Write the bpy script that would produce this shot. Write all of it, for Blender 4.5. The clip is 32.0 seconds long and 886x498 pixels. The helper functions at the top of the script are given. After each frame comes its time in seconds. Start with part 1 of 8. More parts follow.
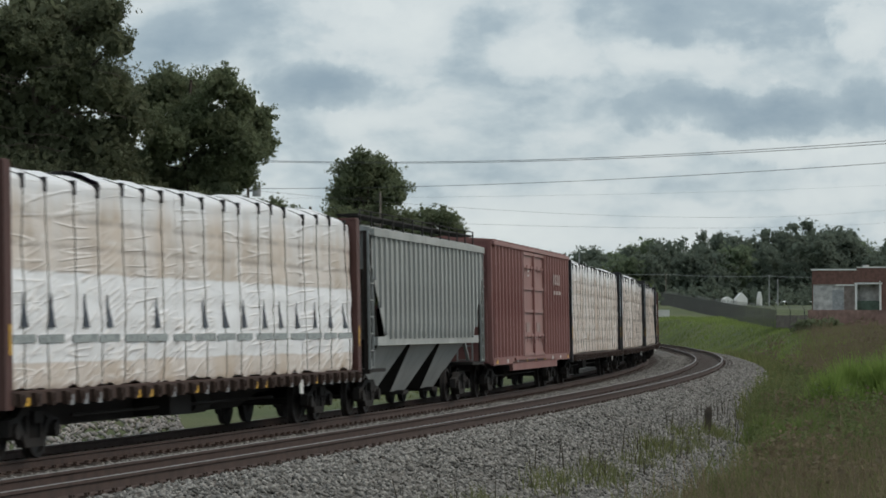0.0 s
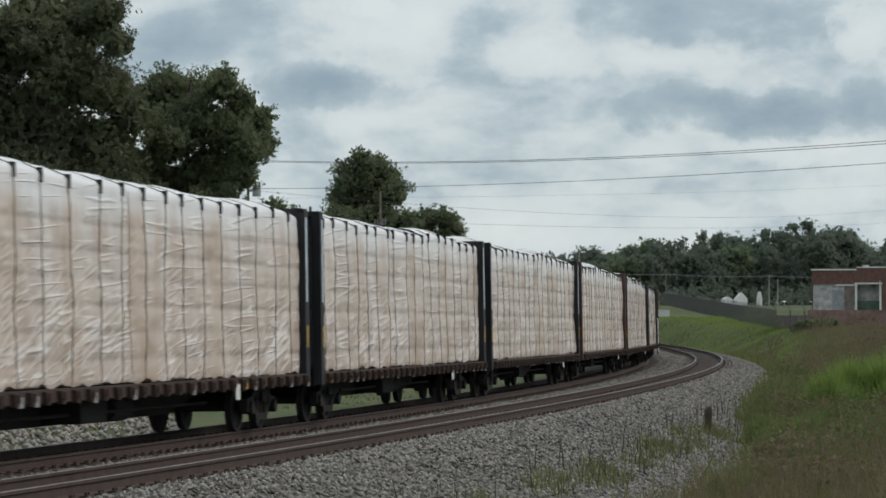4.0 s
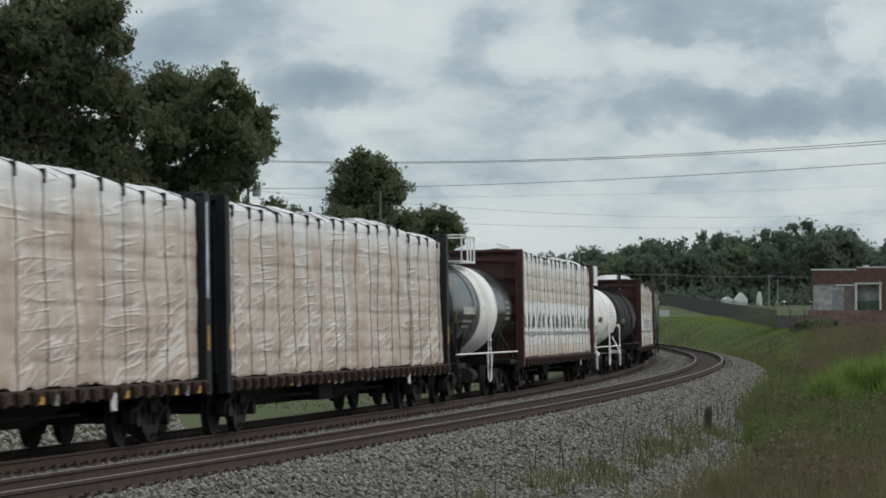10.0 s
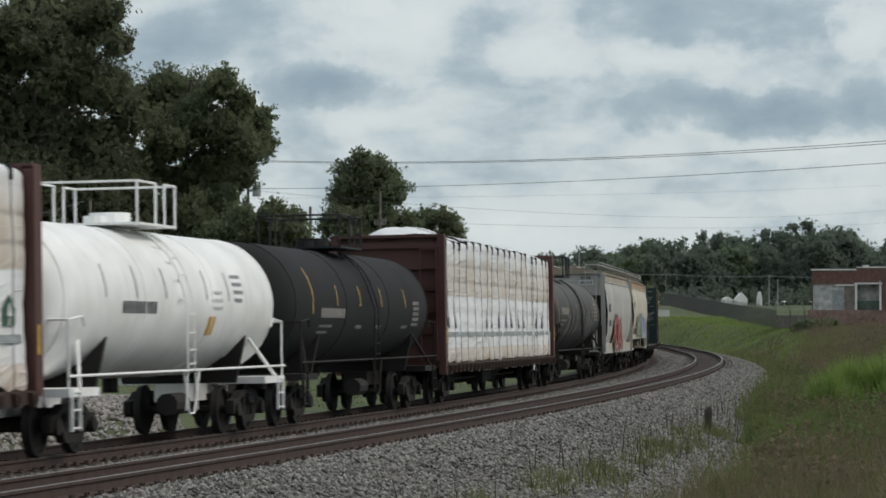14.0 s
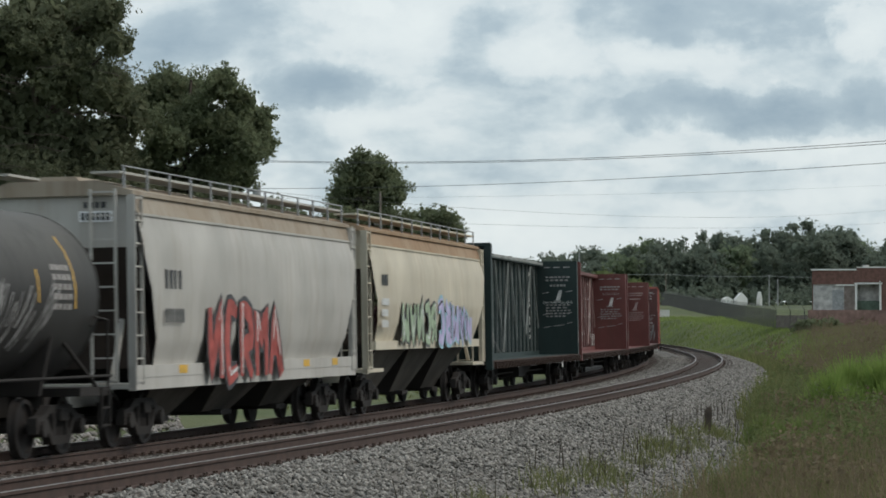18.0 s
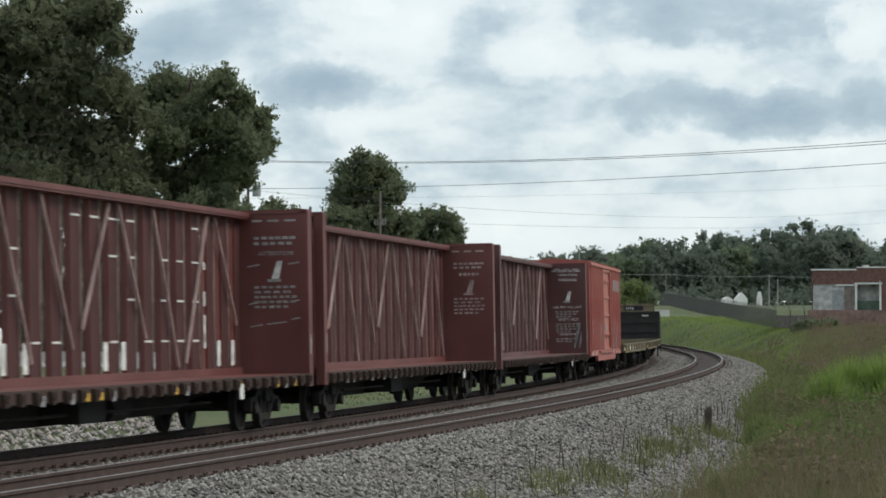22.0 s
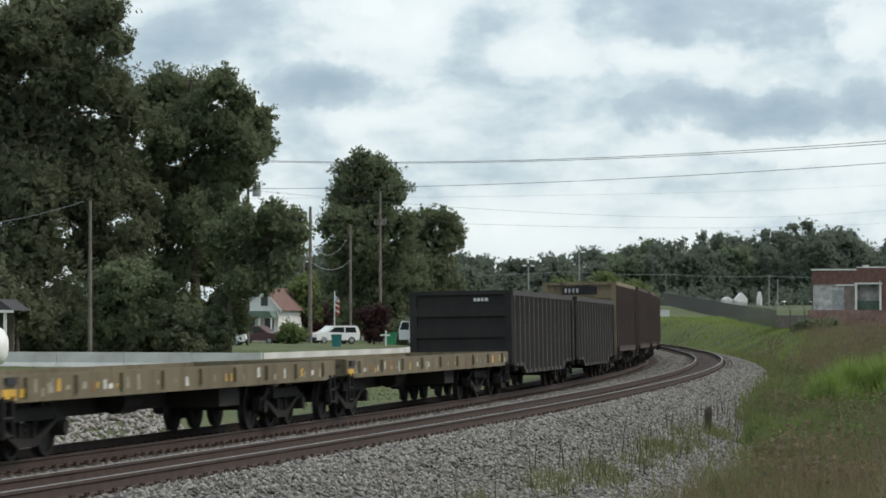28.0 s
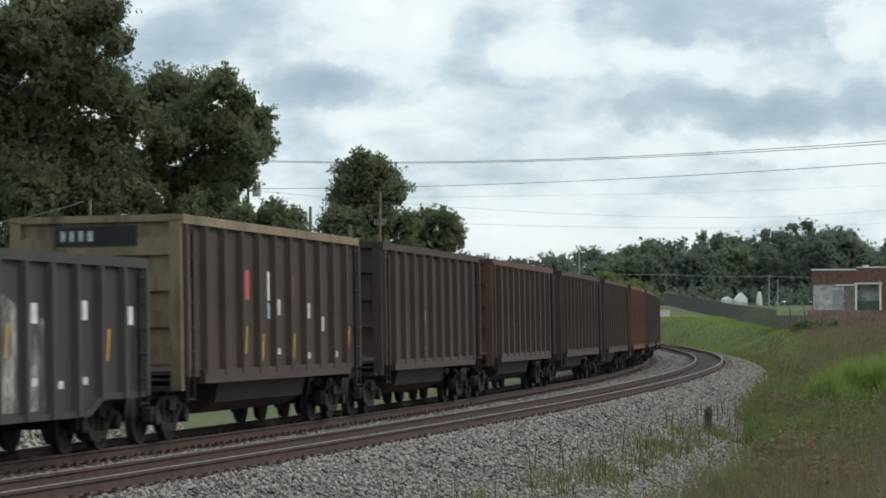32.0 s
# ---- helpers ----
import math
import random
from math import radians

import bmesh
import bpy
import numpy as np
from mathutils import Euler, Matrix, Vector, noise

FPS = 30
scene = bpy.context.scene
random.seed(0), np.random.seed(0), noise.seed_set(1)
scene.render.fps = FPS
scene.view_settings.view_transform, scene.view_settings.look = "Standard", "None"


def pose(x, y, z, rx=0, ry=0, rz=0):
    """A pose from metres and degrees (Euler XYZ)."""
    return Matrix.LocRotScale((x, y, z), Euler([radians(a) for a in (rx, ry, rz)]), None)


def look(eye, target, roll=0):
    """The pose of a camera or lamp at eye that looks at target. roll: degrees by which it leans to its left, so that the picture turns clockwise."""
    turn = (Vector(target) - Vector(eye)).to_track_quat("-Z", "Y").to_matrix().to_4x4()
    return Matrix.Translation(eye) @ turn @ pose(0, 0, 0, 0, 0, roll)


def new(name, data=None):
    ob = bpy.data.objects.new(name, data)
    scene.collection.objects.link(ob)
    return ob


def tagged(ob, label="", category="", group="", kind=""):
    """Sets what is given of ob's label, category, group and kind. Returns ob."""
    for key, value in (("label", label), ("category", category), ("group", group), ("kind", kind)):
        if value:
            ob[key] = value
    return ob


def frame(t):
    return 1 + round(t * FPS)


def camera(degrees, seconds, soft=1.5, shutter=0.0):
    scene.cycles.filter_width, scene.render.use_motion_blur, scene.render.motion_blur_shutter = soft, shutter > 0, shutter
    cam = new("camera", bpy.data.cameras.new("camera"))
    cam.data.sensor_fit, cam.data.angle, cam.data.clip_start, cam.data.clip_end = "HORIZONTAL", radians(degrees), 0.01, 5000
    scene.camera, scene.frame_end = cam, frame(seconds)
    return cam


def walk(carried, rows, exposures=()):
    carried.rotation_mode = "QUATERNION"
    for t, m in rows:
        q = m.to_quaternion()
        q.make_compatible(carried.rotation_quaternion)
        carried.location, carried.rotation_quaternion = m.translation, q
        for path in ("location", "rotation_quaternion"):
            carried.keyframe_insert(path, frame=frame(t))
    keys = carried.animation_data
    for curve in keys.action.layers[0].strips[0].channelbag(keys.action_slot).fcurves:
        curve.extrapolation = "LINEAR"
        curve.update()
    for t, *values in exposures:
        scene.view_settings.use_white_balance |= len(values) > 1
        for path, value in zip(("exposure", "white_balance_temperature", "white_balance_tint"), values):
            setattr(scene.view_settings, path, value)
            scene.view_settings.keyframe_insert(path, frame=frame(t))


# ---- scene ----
EYE = Vector((0.0, 0.0, 2.103))
PITCH = 0.02274
cam = camera(16.953, 32.0, soft=1.7, shutter=0.3)
AIM = look(EYE, EYE + Vector((0, math.cos(PITCH), math.sin(PITCH))), 0.0)
walk(cam, [(0.0, AIM), (32.0, AIM)], exposures=[(0.0, 0.0), (2.0, 0.06), (3.5, 0.04), (6.0, -0.1), (13.0, -0.05), (16.0, 0.08), (19.0, 0.25), (24.0, 0.4), (28.0, 0.4), (32.0, 0.42)])

# ---- world and light ----
SUN_EL, SUN_AZ = radians(48), radians(98)


def make_world():
    w = bpy.data.worlds.new("overcast_sky")
    scene.world = w
    w.use_nodes = True
    nt = w.node_tree
    nt.nodes.clear()
    out = nt.nodes.new("ShaderNodeOutputWorld")
    bg = nt.nodes.new("ShaderNodeBackground")
    nt.links.new(bg.outputs[0], out.inputs[0])
    sky = nt.nodes.new("ShaderNodeTexSky")
    sky.sky_type = 'NISHITA'
    sky.sun_disc = False
    sky.sun_elevation, sky.sun_rotation = SUN_EL, SUN_AZ
    scale = nt.nodes.new("ShaderNodeVectorMath")
    scale.operation = 'SCALE'
    scale.inputs[3].default_value = 0.09
    nt.links.new(sky.outputs[0], scale.inputs[0])
    tc = nt.nodes.new("ShaderNodeTexCoord")

    def noise_at(stretch, sc, det, rough, off, dist=0.0):
        mp = nt.nodes.new("ShaderNodeMapping")
        mp.inputs[3].default_value = stretch
        mp.inputs[1].default_value = off
        nt.links.new(tc.outputs["Generated"], mp.inputs[0])
        n = nt.nodes.new("ShaderNodeTexNoise")
        n.inputs["Scale"].default_value = sc
        n.inputs["Detail"].default_value = det
        n.inputs["Roughness"].default_value = rough
        n.inputs["Distortion"].default_value = dist
        nt.links.new(mp.outputs[0], n.inputs["Vector"])
        return n.outputs["Fac"]

    def mth(op, a, b):
        m = nt.nodes.new("ShaderNodeMath")
        m.operation = op
        for i, v in enumerate((a, b)):
            if isinstance(v, (int, float)):
                m.inputs[i].default_value = v
            else:
                nt.links.new(v, m.inputs[i])
        return m.outputs[0]
    st, sc = (1, 1, 2.0), 20.0
    body = noise_at(st, sc, 10.0, 0.54, (CLOUD_X, 0.0, CLOUD_Z), 0.2)
    above = noise_at(st, sc, 10.0, 0.54, (CLOUD_X - 0.015, 0.0, CLOUD_Z + 0.026), 0.2)
    lit = mth('MULTIPLY', mth('SUBTRACT', body, above), 0.6)
    dens = mth('ADD', mth('ADD', mth('MULTIPLY', mth('SUBTRACT', body, 0.5), 0.27), lit), 0.525)
    puff = noise_at((1, 1, 1.5), 58.0, 7.0, 0.6, (1.3, 0.0, 2.0), 0.3)
    dens = mth('ADD', dens, mth('MULTIPLY', mth('SUBTRACT', puff, 0.5), 0.18))
    sep = nt.nodes.new("ShaderNodeSeparateXYZ")
    nt.links.new(tc.outputs["Generated"], sep.inputs[0])
    # cloud masses ahead: across and up as slopes of the sight line, with ragged edges
    ahead = mth('MAXIMUM', sep.outputs[1], 0.05)
    rag_a = noise_at((1, 1, 1), 26.0, 8.0, 0.6, (3.1, 0.0, 1.0))
    rag_b = noise_at((1, 1, 1), 26.0, 8.0, 0.6, (7.7, 0.0, 4.0))
    across = mth('ADD', mth('DIVIDE', sep.outputs[0], ahead), mth('MULTIPLY', mth('SUBTRACT', rag_a, 0.5), 0.055))
    up = mth('ADD', mth('DIVIDE', sep.outputs[2], ahead), mth('MULTIPLY', mth('SUBTRACT', rag_b, 0.5), 0.032))
    for cx, cz, rx, rz, amp in CLOUDS:
        qx = mth('POWER', mth('ABSOLUTE', mth('DIVIDE', mth('SUBTRACT', across, cx), rx), 0.0), 2.0)
        qz = mth('POWER', mth('ABSOLUTE', mth('DIVIDE', mth('SUBTRACT', up, cz), rz), 0.0), 2.0)
        f = mth('MAXIMUM', mth('SUBTRACT', 1.0, mth('ADD', qx, qz)), 0.0)
        dens = mth('ADD', dens, mth('MULTIPLY', f, amp * 1.45))
    low = mth('MULTIPLY', mth('MAXIMUM', mth('SUBTRACT', 0.05, sep.outputs[2]), 0.0), 2.0)
    dens = mth('ADD', dens, mth('MINIMUM', low, 0.05))
    ramp = nt.nodes.new("ShaderNodeValToRGB")
    e = ramp.color_ramp.elements
    e[0].position, e[0].color = 0.17, (0.29, 0.385, 0.465, 1)
    e[1].position, e[1].color = 0.8, (0.75, 0.812, 0.82, 1)
    for pos, col in ((0.4, (0.415, 0.512, 0.575, 1)), (0.5, (0.55, 0.64, 0.683, 1)), (0.59, (0.668, 0.738, 0.762, 1))):
        k = e.new(pos)
        k.color = col
    nt.links.new(dens, ramp.inputs[0])
    mix = nt.nodes.new("ShaderNodeMix")
    mix.data_type = 'RGBA'
    mix.inputs[0].default_value = 0.9
    nt.links.new(scale.outputs[0], mix.inputs[6])
    nt.links.new(ramp.outputs[0], mix.inputs[7])
    nt.links.new(mix.outputs[2], bg.inputs[0])
    bg.inputs[1].default_value = SKY


CLOUD_X, CLOUD_Z, SKY = 0.35, 0.6, 0.95
CLOUDS = [(0.0962, 0.1037, 0.0494, 0.0162, -0.17), (0.0962, 0.0708, 0.0447, 0.0076, -0.17), (0.1447, 0.0743, 0.0133, 0.0133, -0.12), (-0.0445, 0.0784, 0.0285, 0.0086, -0.16),
          (-0.0749, 0.0961, 0.0456, 0.0133, -0.10), (-0.0483, 0.0587, 0.0209, 0.0053, -0.05), (0.0316, 0.0676, 0.0361, 0.0095, -0.05), (0.0201, 0.1037, 0.0190, 0.0067, -0.07),
          (0.0753, 0.0781, 0.0171, 0.0053, -0.05), (-0.0160, 0.0923, 0.0228, 0.0152, 0.13), (-0.0274, 0.1056, 0.0095, 0.0053, 0.12), (0.0363, 0.0885, 0.0238, 0.0095, 0.13),
          (0.0715, 0.0895, 0.0190, 0.0068, 0.07), (0.1428, 0.0961, 0.0143, 0.0095, 0.14), (0.1228, 0.0594, 0.0323, 0.0049, 0.11), (-0.0255, 0.0676, 0.0285, 0.0049, 0.06),
          (0.0411, 0.0343, 0.0798, 0.0114, 0.05), (0.1323, 0.0419, 0.0380, 0.0057, 0.05)]
make_world()
sun_data = bpy.data.lights.new("sun", 'SUN')
sun_data.energy, sun_data.angle, sun_data.color = 1.5, radians(20), (1.0, 0.91, 0.8)
sun = new("sun", sun_data)
sun.matrix_world = look((math.sin(SUN_AZ) * 50, math.cos(SUN_AZ) * 50, 50 * math.tan(SUN_EL)), (0, 0, 0))


# ---- materials ----
class Nodes:
    def __init__(self, name):
        self.m = bpy.data.materials.new(name)
        self.m.use_nodes = True
        self.nt = self.m.node_tree
        self.nt.nodes.clear()
        out = self.n("OutputMaterial")
        self.b = self.n("BsdfPrincipled")
        self.link(self.b.outputs[0], out.inputs[0])
        self.tc = self.n("TexCoord").outputs["Object"]

    def n(self, kind):
        return self.nt.nodes.new("ShaderNode" + kind)

    def link(self, a, b):
        self.nt.links.new(a, b)

    def noise(self, sc, det=4.0, stretch=(1, 1, 1), rough=0.55, src=None):
        mp = self.n("Mapping")
        mp.inputs[3].default_value = stretch
        self.link(src or self.tc, mp.inputs[0])
        t = self.n("TexNoise")
        t.inputs["Scale"].default_value, t.inputs["Detail"].default_value, t.inputs["Roughness"].default_value = sc, det, rough
        self.link(mp.outputs[0], t.inputs["Vector"])
        return t.outputs["Fac"]

    def step(self, v, lo, hi):
        r = self.n("MapRange")
        r.inputs[1].default_value, r.inputs[2].default_value = lo, hi
        self.link(v, r.inputs[0])
        return r.outputs[0]

    def math(self, op, a, b):
        m = self.n("Math")
        m.operation = op
        for i, v in enumerate((a, b)):
            if isinstance(v, (int, float)):
                m.inputs[i].default_value = v
            else:
                self.link(v, m.inputs[i])
        return m.outputs[0]

    def mix(self, fac, a, b):
        m = self.n("Mix")
        m.data_type = 'RGBA'
        for i, v in ((0, fac), (6, a), (7, b)):
            if isinstance(v, (int, float)):
                m.inputs[i].default_value = v
            elif isinstance(v, tuple):
                m.inputs[i].default_value = (*v, 1)
            else:
                self.link(v, m.inputs[i])
        return m.outputs[2]

    def axis(self, i, src=None):
        s = self.n("SeparateXYZ")
        self.link(src or self.tc, s.inputs[0])
        return s.outputs[i]

    def bump(self, h, strength, dist):
        b = self.n("Bump")
        b.inputs["Strength"].default_value, b.inputs["Distance"].default_value = strength, dist
        self.link(h, b.inputs["Height"])
        self.link(b.outputs[0], self.b.inputs["Normal"])

    def done(self, col, rough=0.6, metal=0.0):
        if isinstance(col, tuple):
            self.b.inputs["Base Color"].default_value = (*col, 1)
        else:
            self.link(col, self.b.inputs["Base Color"])
        if isinstance(rough, (int, float)):
            self.b.inputs["Roughness"].default_value = rough
        else:
            self.link(rough, self.b.inputs["Roughness"])
        self.b.inputs["Metallic"].default_value = metal
        return self.m


def paint(name, base, grime=(0.06, 0.045, 0.035), amount=0.5, rough=0.55, fade=None):
    """Weathered freight-car paint: faded patches, vertical streaks of rust and dirt, fine grain."""
    k = Nodes(name)
    big = k.noise(0.55, 3)
    col = k.mix(k.step(big, 0.35, 0.7), base, fade or tuple(min(1, c * 1.3 + 0.015) for c in base))
    streak = k.noise(2.2, 5, (1.6, 1.6, 0.16), 0.65)
    col = k.mix(k.math('MULTIPLY', k.step(streak, 0.5, 0.78), amount), col, grime)
    spots = k.noise(6.0, 6, (1, 1, 0.7), 0.7)
    col = k.mix(k.math('MULTIPLY', k.step(spots, 0.6, 0.75), amount * 0.8), col, tuple(c * 1.5 for c in grime))
    k.bump(k.noise(14, 4), 0.15, 0.01)
    k.b.inputs["Specular IOR Level"].default_value = 0.3
    return k.done(col, k.step(big, -0.6, 1.6) if rough is None else rough)


def plain(name, base, rough=0.6, metal=0.0, vary=0.25, sc=5.0, bump=0.1):
    k = Nodes(name)
    n = k.noise(sc, 5)
    col = k.mix(k.step(n, 0.3, 0.7), tuple(c * (1 - vary) for c in base), tuple(min(1, c * (1 + vary)) for c in base))
    k.bump(k.noise(sc * 6, 3), bump, 0.01)
    return k.done(col, rough, metal)


def dusted(name, base, dust, z0, z1):
    """Shell with pale dust settled on its upper part and black oil stains below."""
    k = Nodes(name)
    z = k.math('ADD', k.axis(2), k.math('MULTIPLY', k.noise(0.8, 5, (1, 1, 0.4)), 0.9))
    col = k.mix(k.step(z, z0, z1), base, dust)
    st = k.noise(2.0, 5, (1.4, 1.4, 0.2), 0.65)
    col = k.mix(k.math('MULTIPLY', k.step(st, 0.52, 0.75), 0.5), col, tuple(c * 0.5 for c in base))
    k.bump(k.noise(12, 4), 0.12, 0.01)
    return k.done(col, 0.68)


def smeared(name, base, chalk, cover=0.06):
    """Chalky residue run down over dark paint."""
    k = Nodes(name)
    s = k.noise(2.6, 6, (1.5, 1.5, 0.3), 0.7)
    t = k.noise(9.0, 5, (1, 1, 0.5), 0.7)
    f = k.math('MULTIPLY', k.step(s, 0.42 - cover, 0.6 - cover), k.step(t, 0.35, 0.6))
    return k.done(k.mix(f, base, chalk), 0.85)


def wrap_mat(name, white_below, beige=(0.52, 0.402, 0.32), milk=(0.56, 0.463, 0.402)):
    """Thin plastic wrap over stacked lumber: smooth beige lengths beside milky ones, crease highlights and dents
    painted in; printed white film below a line.
    """
    k = Nodes(name)
    z = k.axis(2)
    zone = k.noise(0.42, 3, (0, 1, 0.12), 0.6)
    zone = k.step(zone, 0.44, 0.54)
    soft = k.noise(1.1, 4, (1, 1, 0.5), 0.55)
    col = k.mix(zone, beige, milk)
    col = k.mix(k.math('MULTIPLY', k.step(soft, 0.45, 0.7), 0.3), col, tuple(c * 0.78 for c in beige))

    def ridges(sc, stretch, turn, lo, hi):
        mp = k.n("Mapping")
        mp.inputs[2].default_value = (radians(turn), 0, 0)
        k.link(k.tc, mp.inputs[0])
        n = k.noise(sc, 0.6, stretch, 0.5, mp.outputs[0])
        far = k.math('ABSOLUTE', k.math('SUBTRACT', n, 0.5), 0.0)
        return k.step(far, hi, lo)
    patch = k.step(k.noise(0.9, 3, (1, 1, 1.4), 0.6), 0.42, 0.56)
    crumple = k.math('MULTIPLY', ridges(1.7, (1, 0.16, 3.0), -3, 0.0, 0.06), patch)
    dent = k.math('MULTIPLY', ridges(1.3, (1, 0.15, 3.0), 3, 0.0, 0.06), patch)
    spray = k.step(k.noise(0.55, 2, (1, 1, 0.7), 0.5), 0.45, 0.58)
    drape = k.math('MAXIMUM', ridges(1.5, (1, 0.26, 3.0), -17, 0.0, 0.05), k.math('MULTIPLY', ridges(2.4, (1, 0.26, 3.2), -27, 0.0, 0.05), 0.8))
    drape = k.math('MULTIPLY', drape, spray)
    sheet = k.math('MULTIPLY', k.step(k.noise(0.75, 2, (0, 1, 0.08), 0.5), 0.53, 0.57), k.step(z, 1.9, 3.9))
    col = k.mix(k.math('MULTIPLY', sheet, 0.5), col, (0.72, 0.7, 0.68))
    lowdown = k.step(z, 4.0, 1.6)
    # dents drawn as darker lines, their shade put into the colour
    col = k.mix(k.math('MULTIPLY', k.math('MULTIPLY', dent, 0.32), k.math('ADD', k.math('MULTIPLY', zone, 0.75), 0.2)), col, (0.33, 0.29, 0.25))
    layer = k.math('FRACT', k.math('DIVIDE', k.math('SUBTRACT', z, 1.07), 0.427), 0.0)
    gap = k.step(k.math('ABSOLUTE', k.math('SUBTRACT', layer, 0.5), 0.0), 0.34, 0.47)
    # glints along each layer, painted as paler patches
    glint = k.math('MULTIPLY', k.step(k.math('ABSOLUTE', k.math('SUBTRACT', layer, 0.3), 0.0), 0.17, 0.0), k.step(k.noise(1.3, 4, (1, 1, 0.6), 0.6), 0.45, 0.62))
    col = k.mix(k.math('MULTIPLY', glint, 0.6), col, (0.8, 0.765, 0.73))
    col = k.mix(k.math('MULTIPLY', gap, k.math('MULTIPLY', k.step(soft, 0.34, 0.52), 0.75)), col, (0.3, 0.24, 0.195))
    if white_below:
        edge = k.math('ADD', z, k.math('MULTIPLY', soft, 0.12))
        inband = k.math('MULTIPLY', k.step(edge, white_below + 0.05, white_below), k.step(edge, 1.5, 1.54))
        col = k.mix(inband, col, (0.86, 0.87, 0.89))
        col = k.mix(k.math('MULTIPLY', k.math('MULTIPLY', inband, dent), 0.35), col, (0.5, 0.51, 0.53))
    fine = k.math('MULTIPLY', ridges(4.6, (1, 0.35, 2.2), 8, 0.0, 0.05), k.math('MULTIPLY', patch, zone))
    # crumple and drape highlights, painted as near-white lines
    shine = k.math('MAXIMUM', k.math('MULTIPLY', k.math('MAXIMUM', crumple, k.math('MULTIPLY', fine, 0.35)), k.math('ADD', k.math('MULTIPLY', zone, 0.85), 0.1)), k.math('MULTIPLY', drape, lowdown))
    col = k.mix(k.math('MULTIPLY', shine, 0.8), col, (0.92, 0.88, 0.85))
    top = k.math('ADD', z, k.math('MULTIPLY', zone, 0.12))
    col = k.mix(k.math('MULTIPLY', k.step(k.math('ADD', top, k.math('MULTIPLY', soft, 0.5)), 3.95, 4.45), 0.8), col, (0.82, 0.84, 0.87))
    k.bump(k.math('ADD', k.math('ADD', k.math('MULTIPLY', crumple, zone), soft), k.math('MULTIPLY', drape, lowdown)), 0.5, 0.03)
    k.b.inputs["Specular IOR Level"].default_value = 0.6
    return k.done(col, 0.3)


M = {}
M["red"] = paint("boxcar_red_paint", (0.205, 0.088, 0.08), amount=0.5, fade=(0.28, 0.145, 0.132))
M["redworn"] = paint("faded_pink_door_paint", (0.28, 0.15, 0.14), amount=0.4, fade=(0.34, 0.2, 0.185))
M["orangeworn"] = paint("sun_bleached_orange_paint", (0.37, 0.125, 0.095), amount=0.35, fade=(0.42, 0.175, 0.135))
M["red2"] = paint("bright_red_oxide_paint", (0.3, 0.078, 0.067), amount=0.35, fade=(0.375, 0.135, 0.113))
M["cbred"] = paint("maroon_paint", (0.122, 0.041, 0.037), amount=0.5, fade=(0.165, 0.062, 0.055))
M["cbdark"] = paint("dark_maroon_paint", (0.1, 0.043, 0.041), amount=0.5, fade=(0.14, 0.062, 0.058))
M["brown"] = paint("brown_paint", (0.075, 0.03, 0.025), amount=0.5)
M["black"] = paint("black_paint", (0.012, 0.013, 0.016), (0.04, 0.034, 0.03), 0.4, 0.6)
M["tankblack"] = paint("tank_black_paint", (0.011, 0.011, 0.013), (0.035, 0.032, 0.03), 0.25, 0.24)
M["tanksoot"] = paint("matt_black_tank_paint", (0.0135, 0.0135, 0.0145), (0.026, 0.024, 0.023), 0.3, 0.8, fade=(0.018, 0.018, 0.019))
M["tankdust"] = dusted("dusty_tank_paint", (0.02, 0.019, 0.018), (0.075, 0.073, 0.068), 2.9, 3.8)
M["residue"] = smeared("chalky_residue", (0.04, 0.036, 0.034), (0.48, 0.47, 0.44), -0.01)
M["sprayed"] = smeared("worn_white_spray", (0.27, 0.09, 0.075), (0.62, 0.63, 0.62))
M["green"] = paint("dark_green_paint", (0.016, 0.03, 0.029), (0.04, 0.042, 0.039), 0.45, 0.55, fade=(0.024, 0.042, 0.04))
M["grey"] = paint("hopper_grey_paint", (0.3, 0.315, 0.308), (0.1, 0.09, 0.08), 0.45, 0.55)
M["lightgrey"] = paint("light_grey_paint", (0.36, 0.352, 0.33), (0.24, 0.19, 0.14), 0.4, 0.55)
M["cream"] = paint("cream_paint", (0.44, 0.405, 0.325), (0.32, 0.22, 0.13), 0.4, 0.55)
M["rustroof"] = paint("rust_stained_roof", (0.33, 0.245, 0.165), (0.17, 0.095, 0.05), 0.9, 0.75, fade=(0.27, 0.175, 0.105))
M["paleroof"] = paint("dusty_beige_roof", (0.32, 0.285, 0.235), (0.17, 0.12, 0.08), 0.9, 0.75, fade=(0.27, 0.22, 0.165))
# bay slope faces: black stands in for shade in the gaps
M["bayshade"] = paint("black_bay_gap_shade", (0.012, 0.011, 0.01), (0.03, 0.026, 0.022), 0.4, 0.9)
M["sillgrime"] = paint("rust_brown_sill_grime", (0.04, 0.026, 0.022), (0.1, 0.075, 0.055), 0.6, 0.8, fade=(0.065, 0.04, 0.033))
# partition post plates: darker copies of the car paints, interior shade painted in
M["greenweb"] = paint("shaded_green_web", (0.009, 0.0155, 0.015), (0.03, 0.031, 0.029), 0.5, 0.75, fade=(0.014, 0.023, 0.022))
M["cbweb"] = paint("shaded_maroon_web", (0.062, 0.024, 0.023), (0.03, 0.022, 0.02), 0.6, 0.75, fade=(0.09, 0.037, 0.034))
# pale post edges and braces: sky light put into the colour
M["palered"] = plain("pale_red_board_and_lit_edges", (0.31, 0.225, 0.21), 0.7, vary=0.45, sc=1.2)
M["palegreen"] = plain("pale_green_lit_edges", (0.22, 0.235, 0.225), 0.7, vary=0.4, sc=1.2)
M["oldbrick"] = plain("weathered_pinkish_brick", (0.23, 0.145, 0.125), 0.9, vary=0.35, sc=1.5)
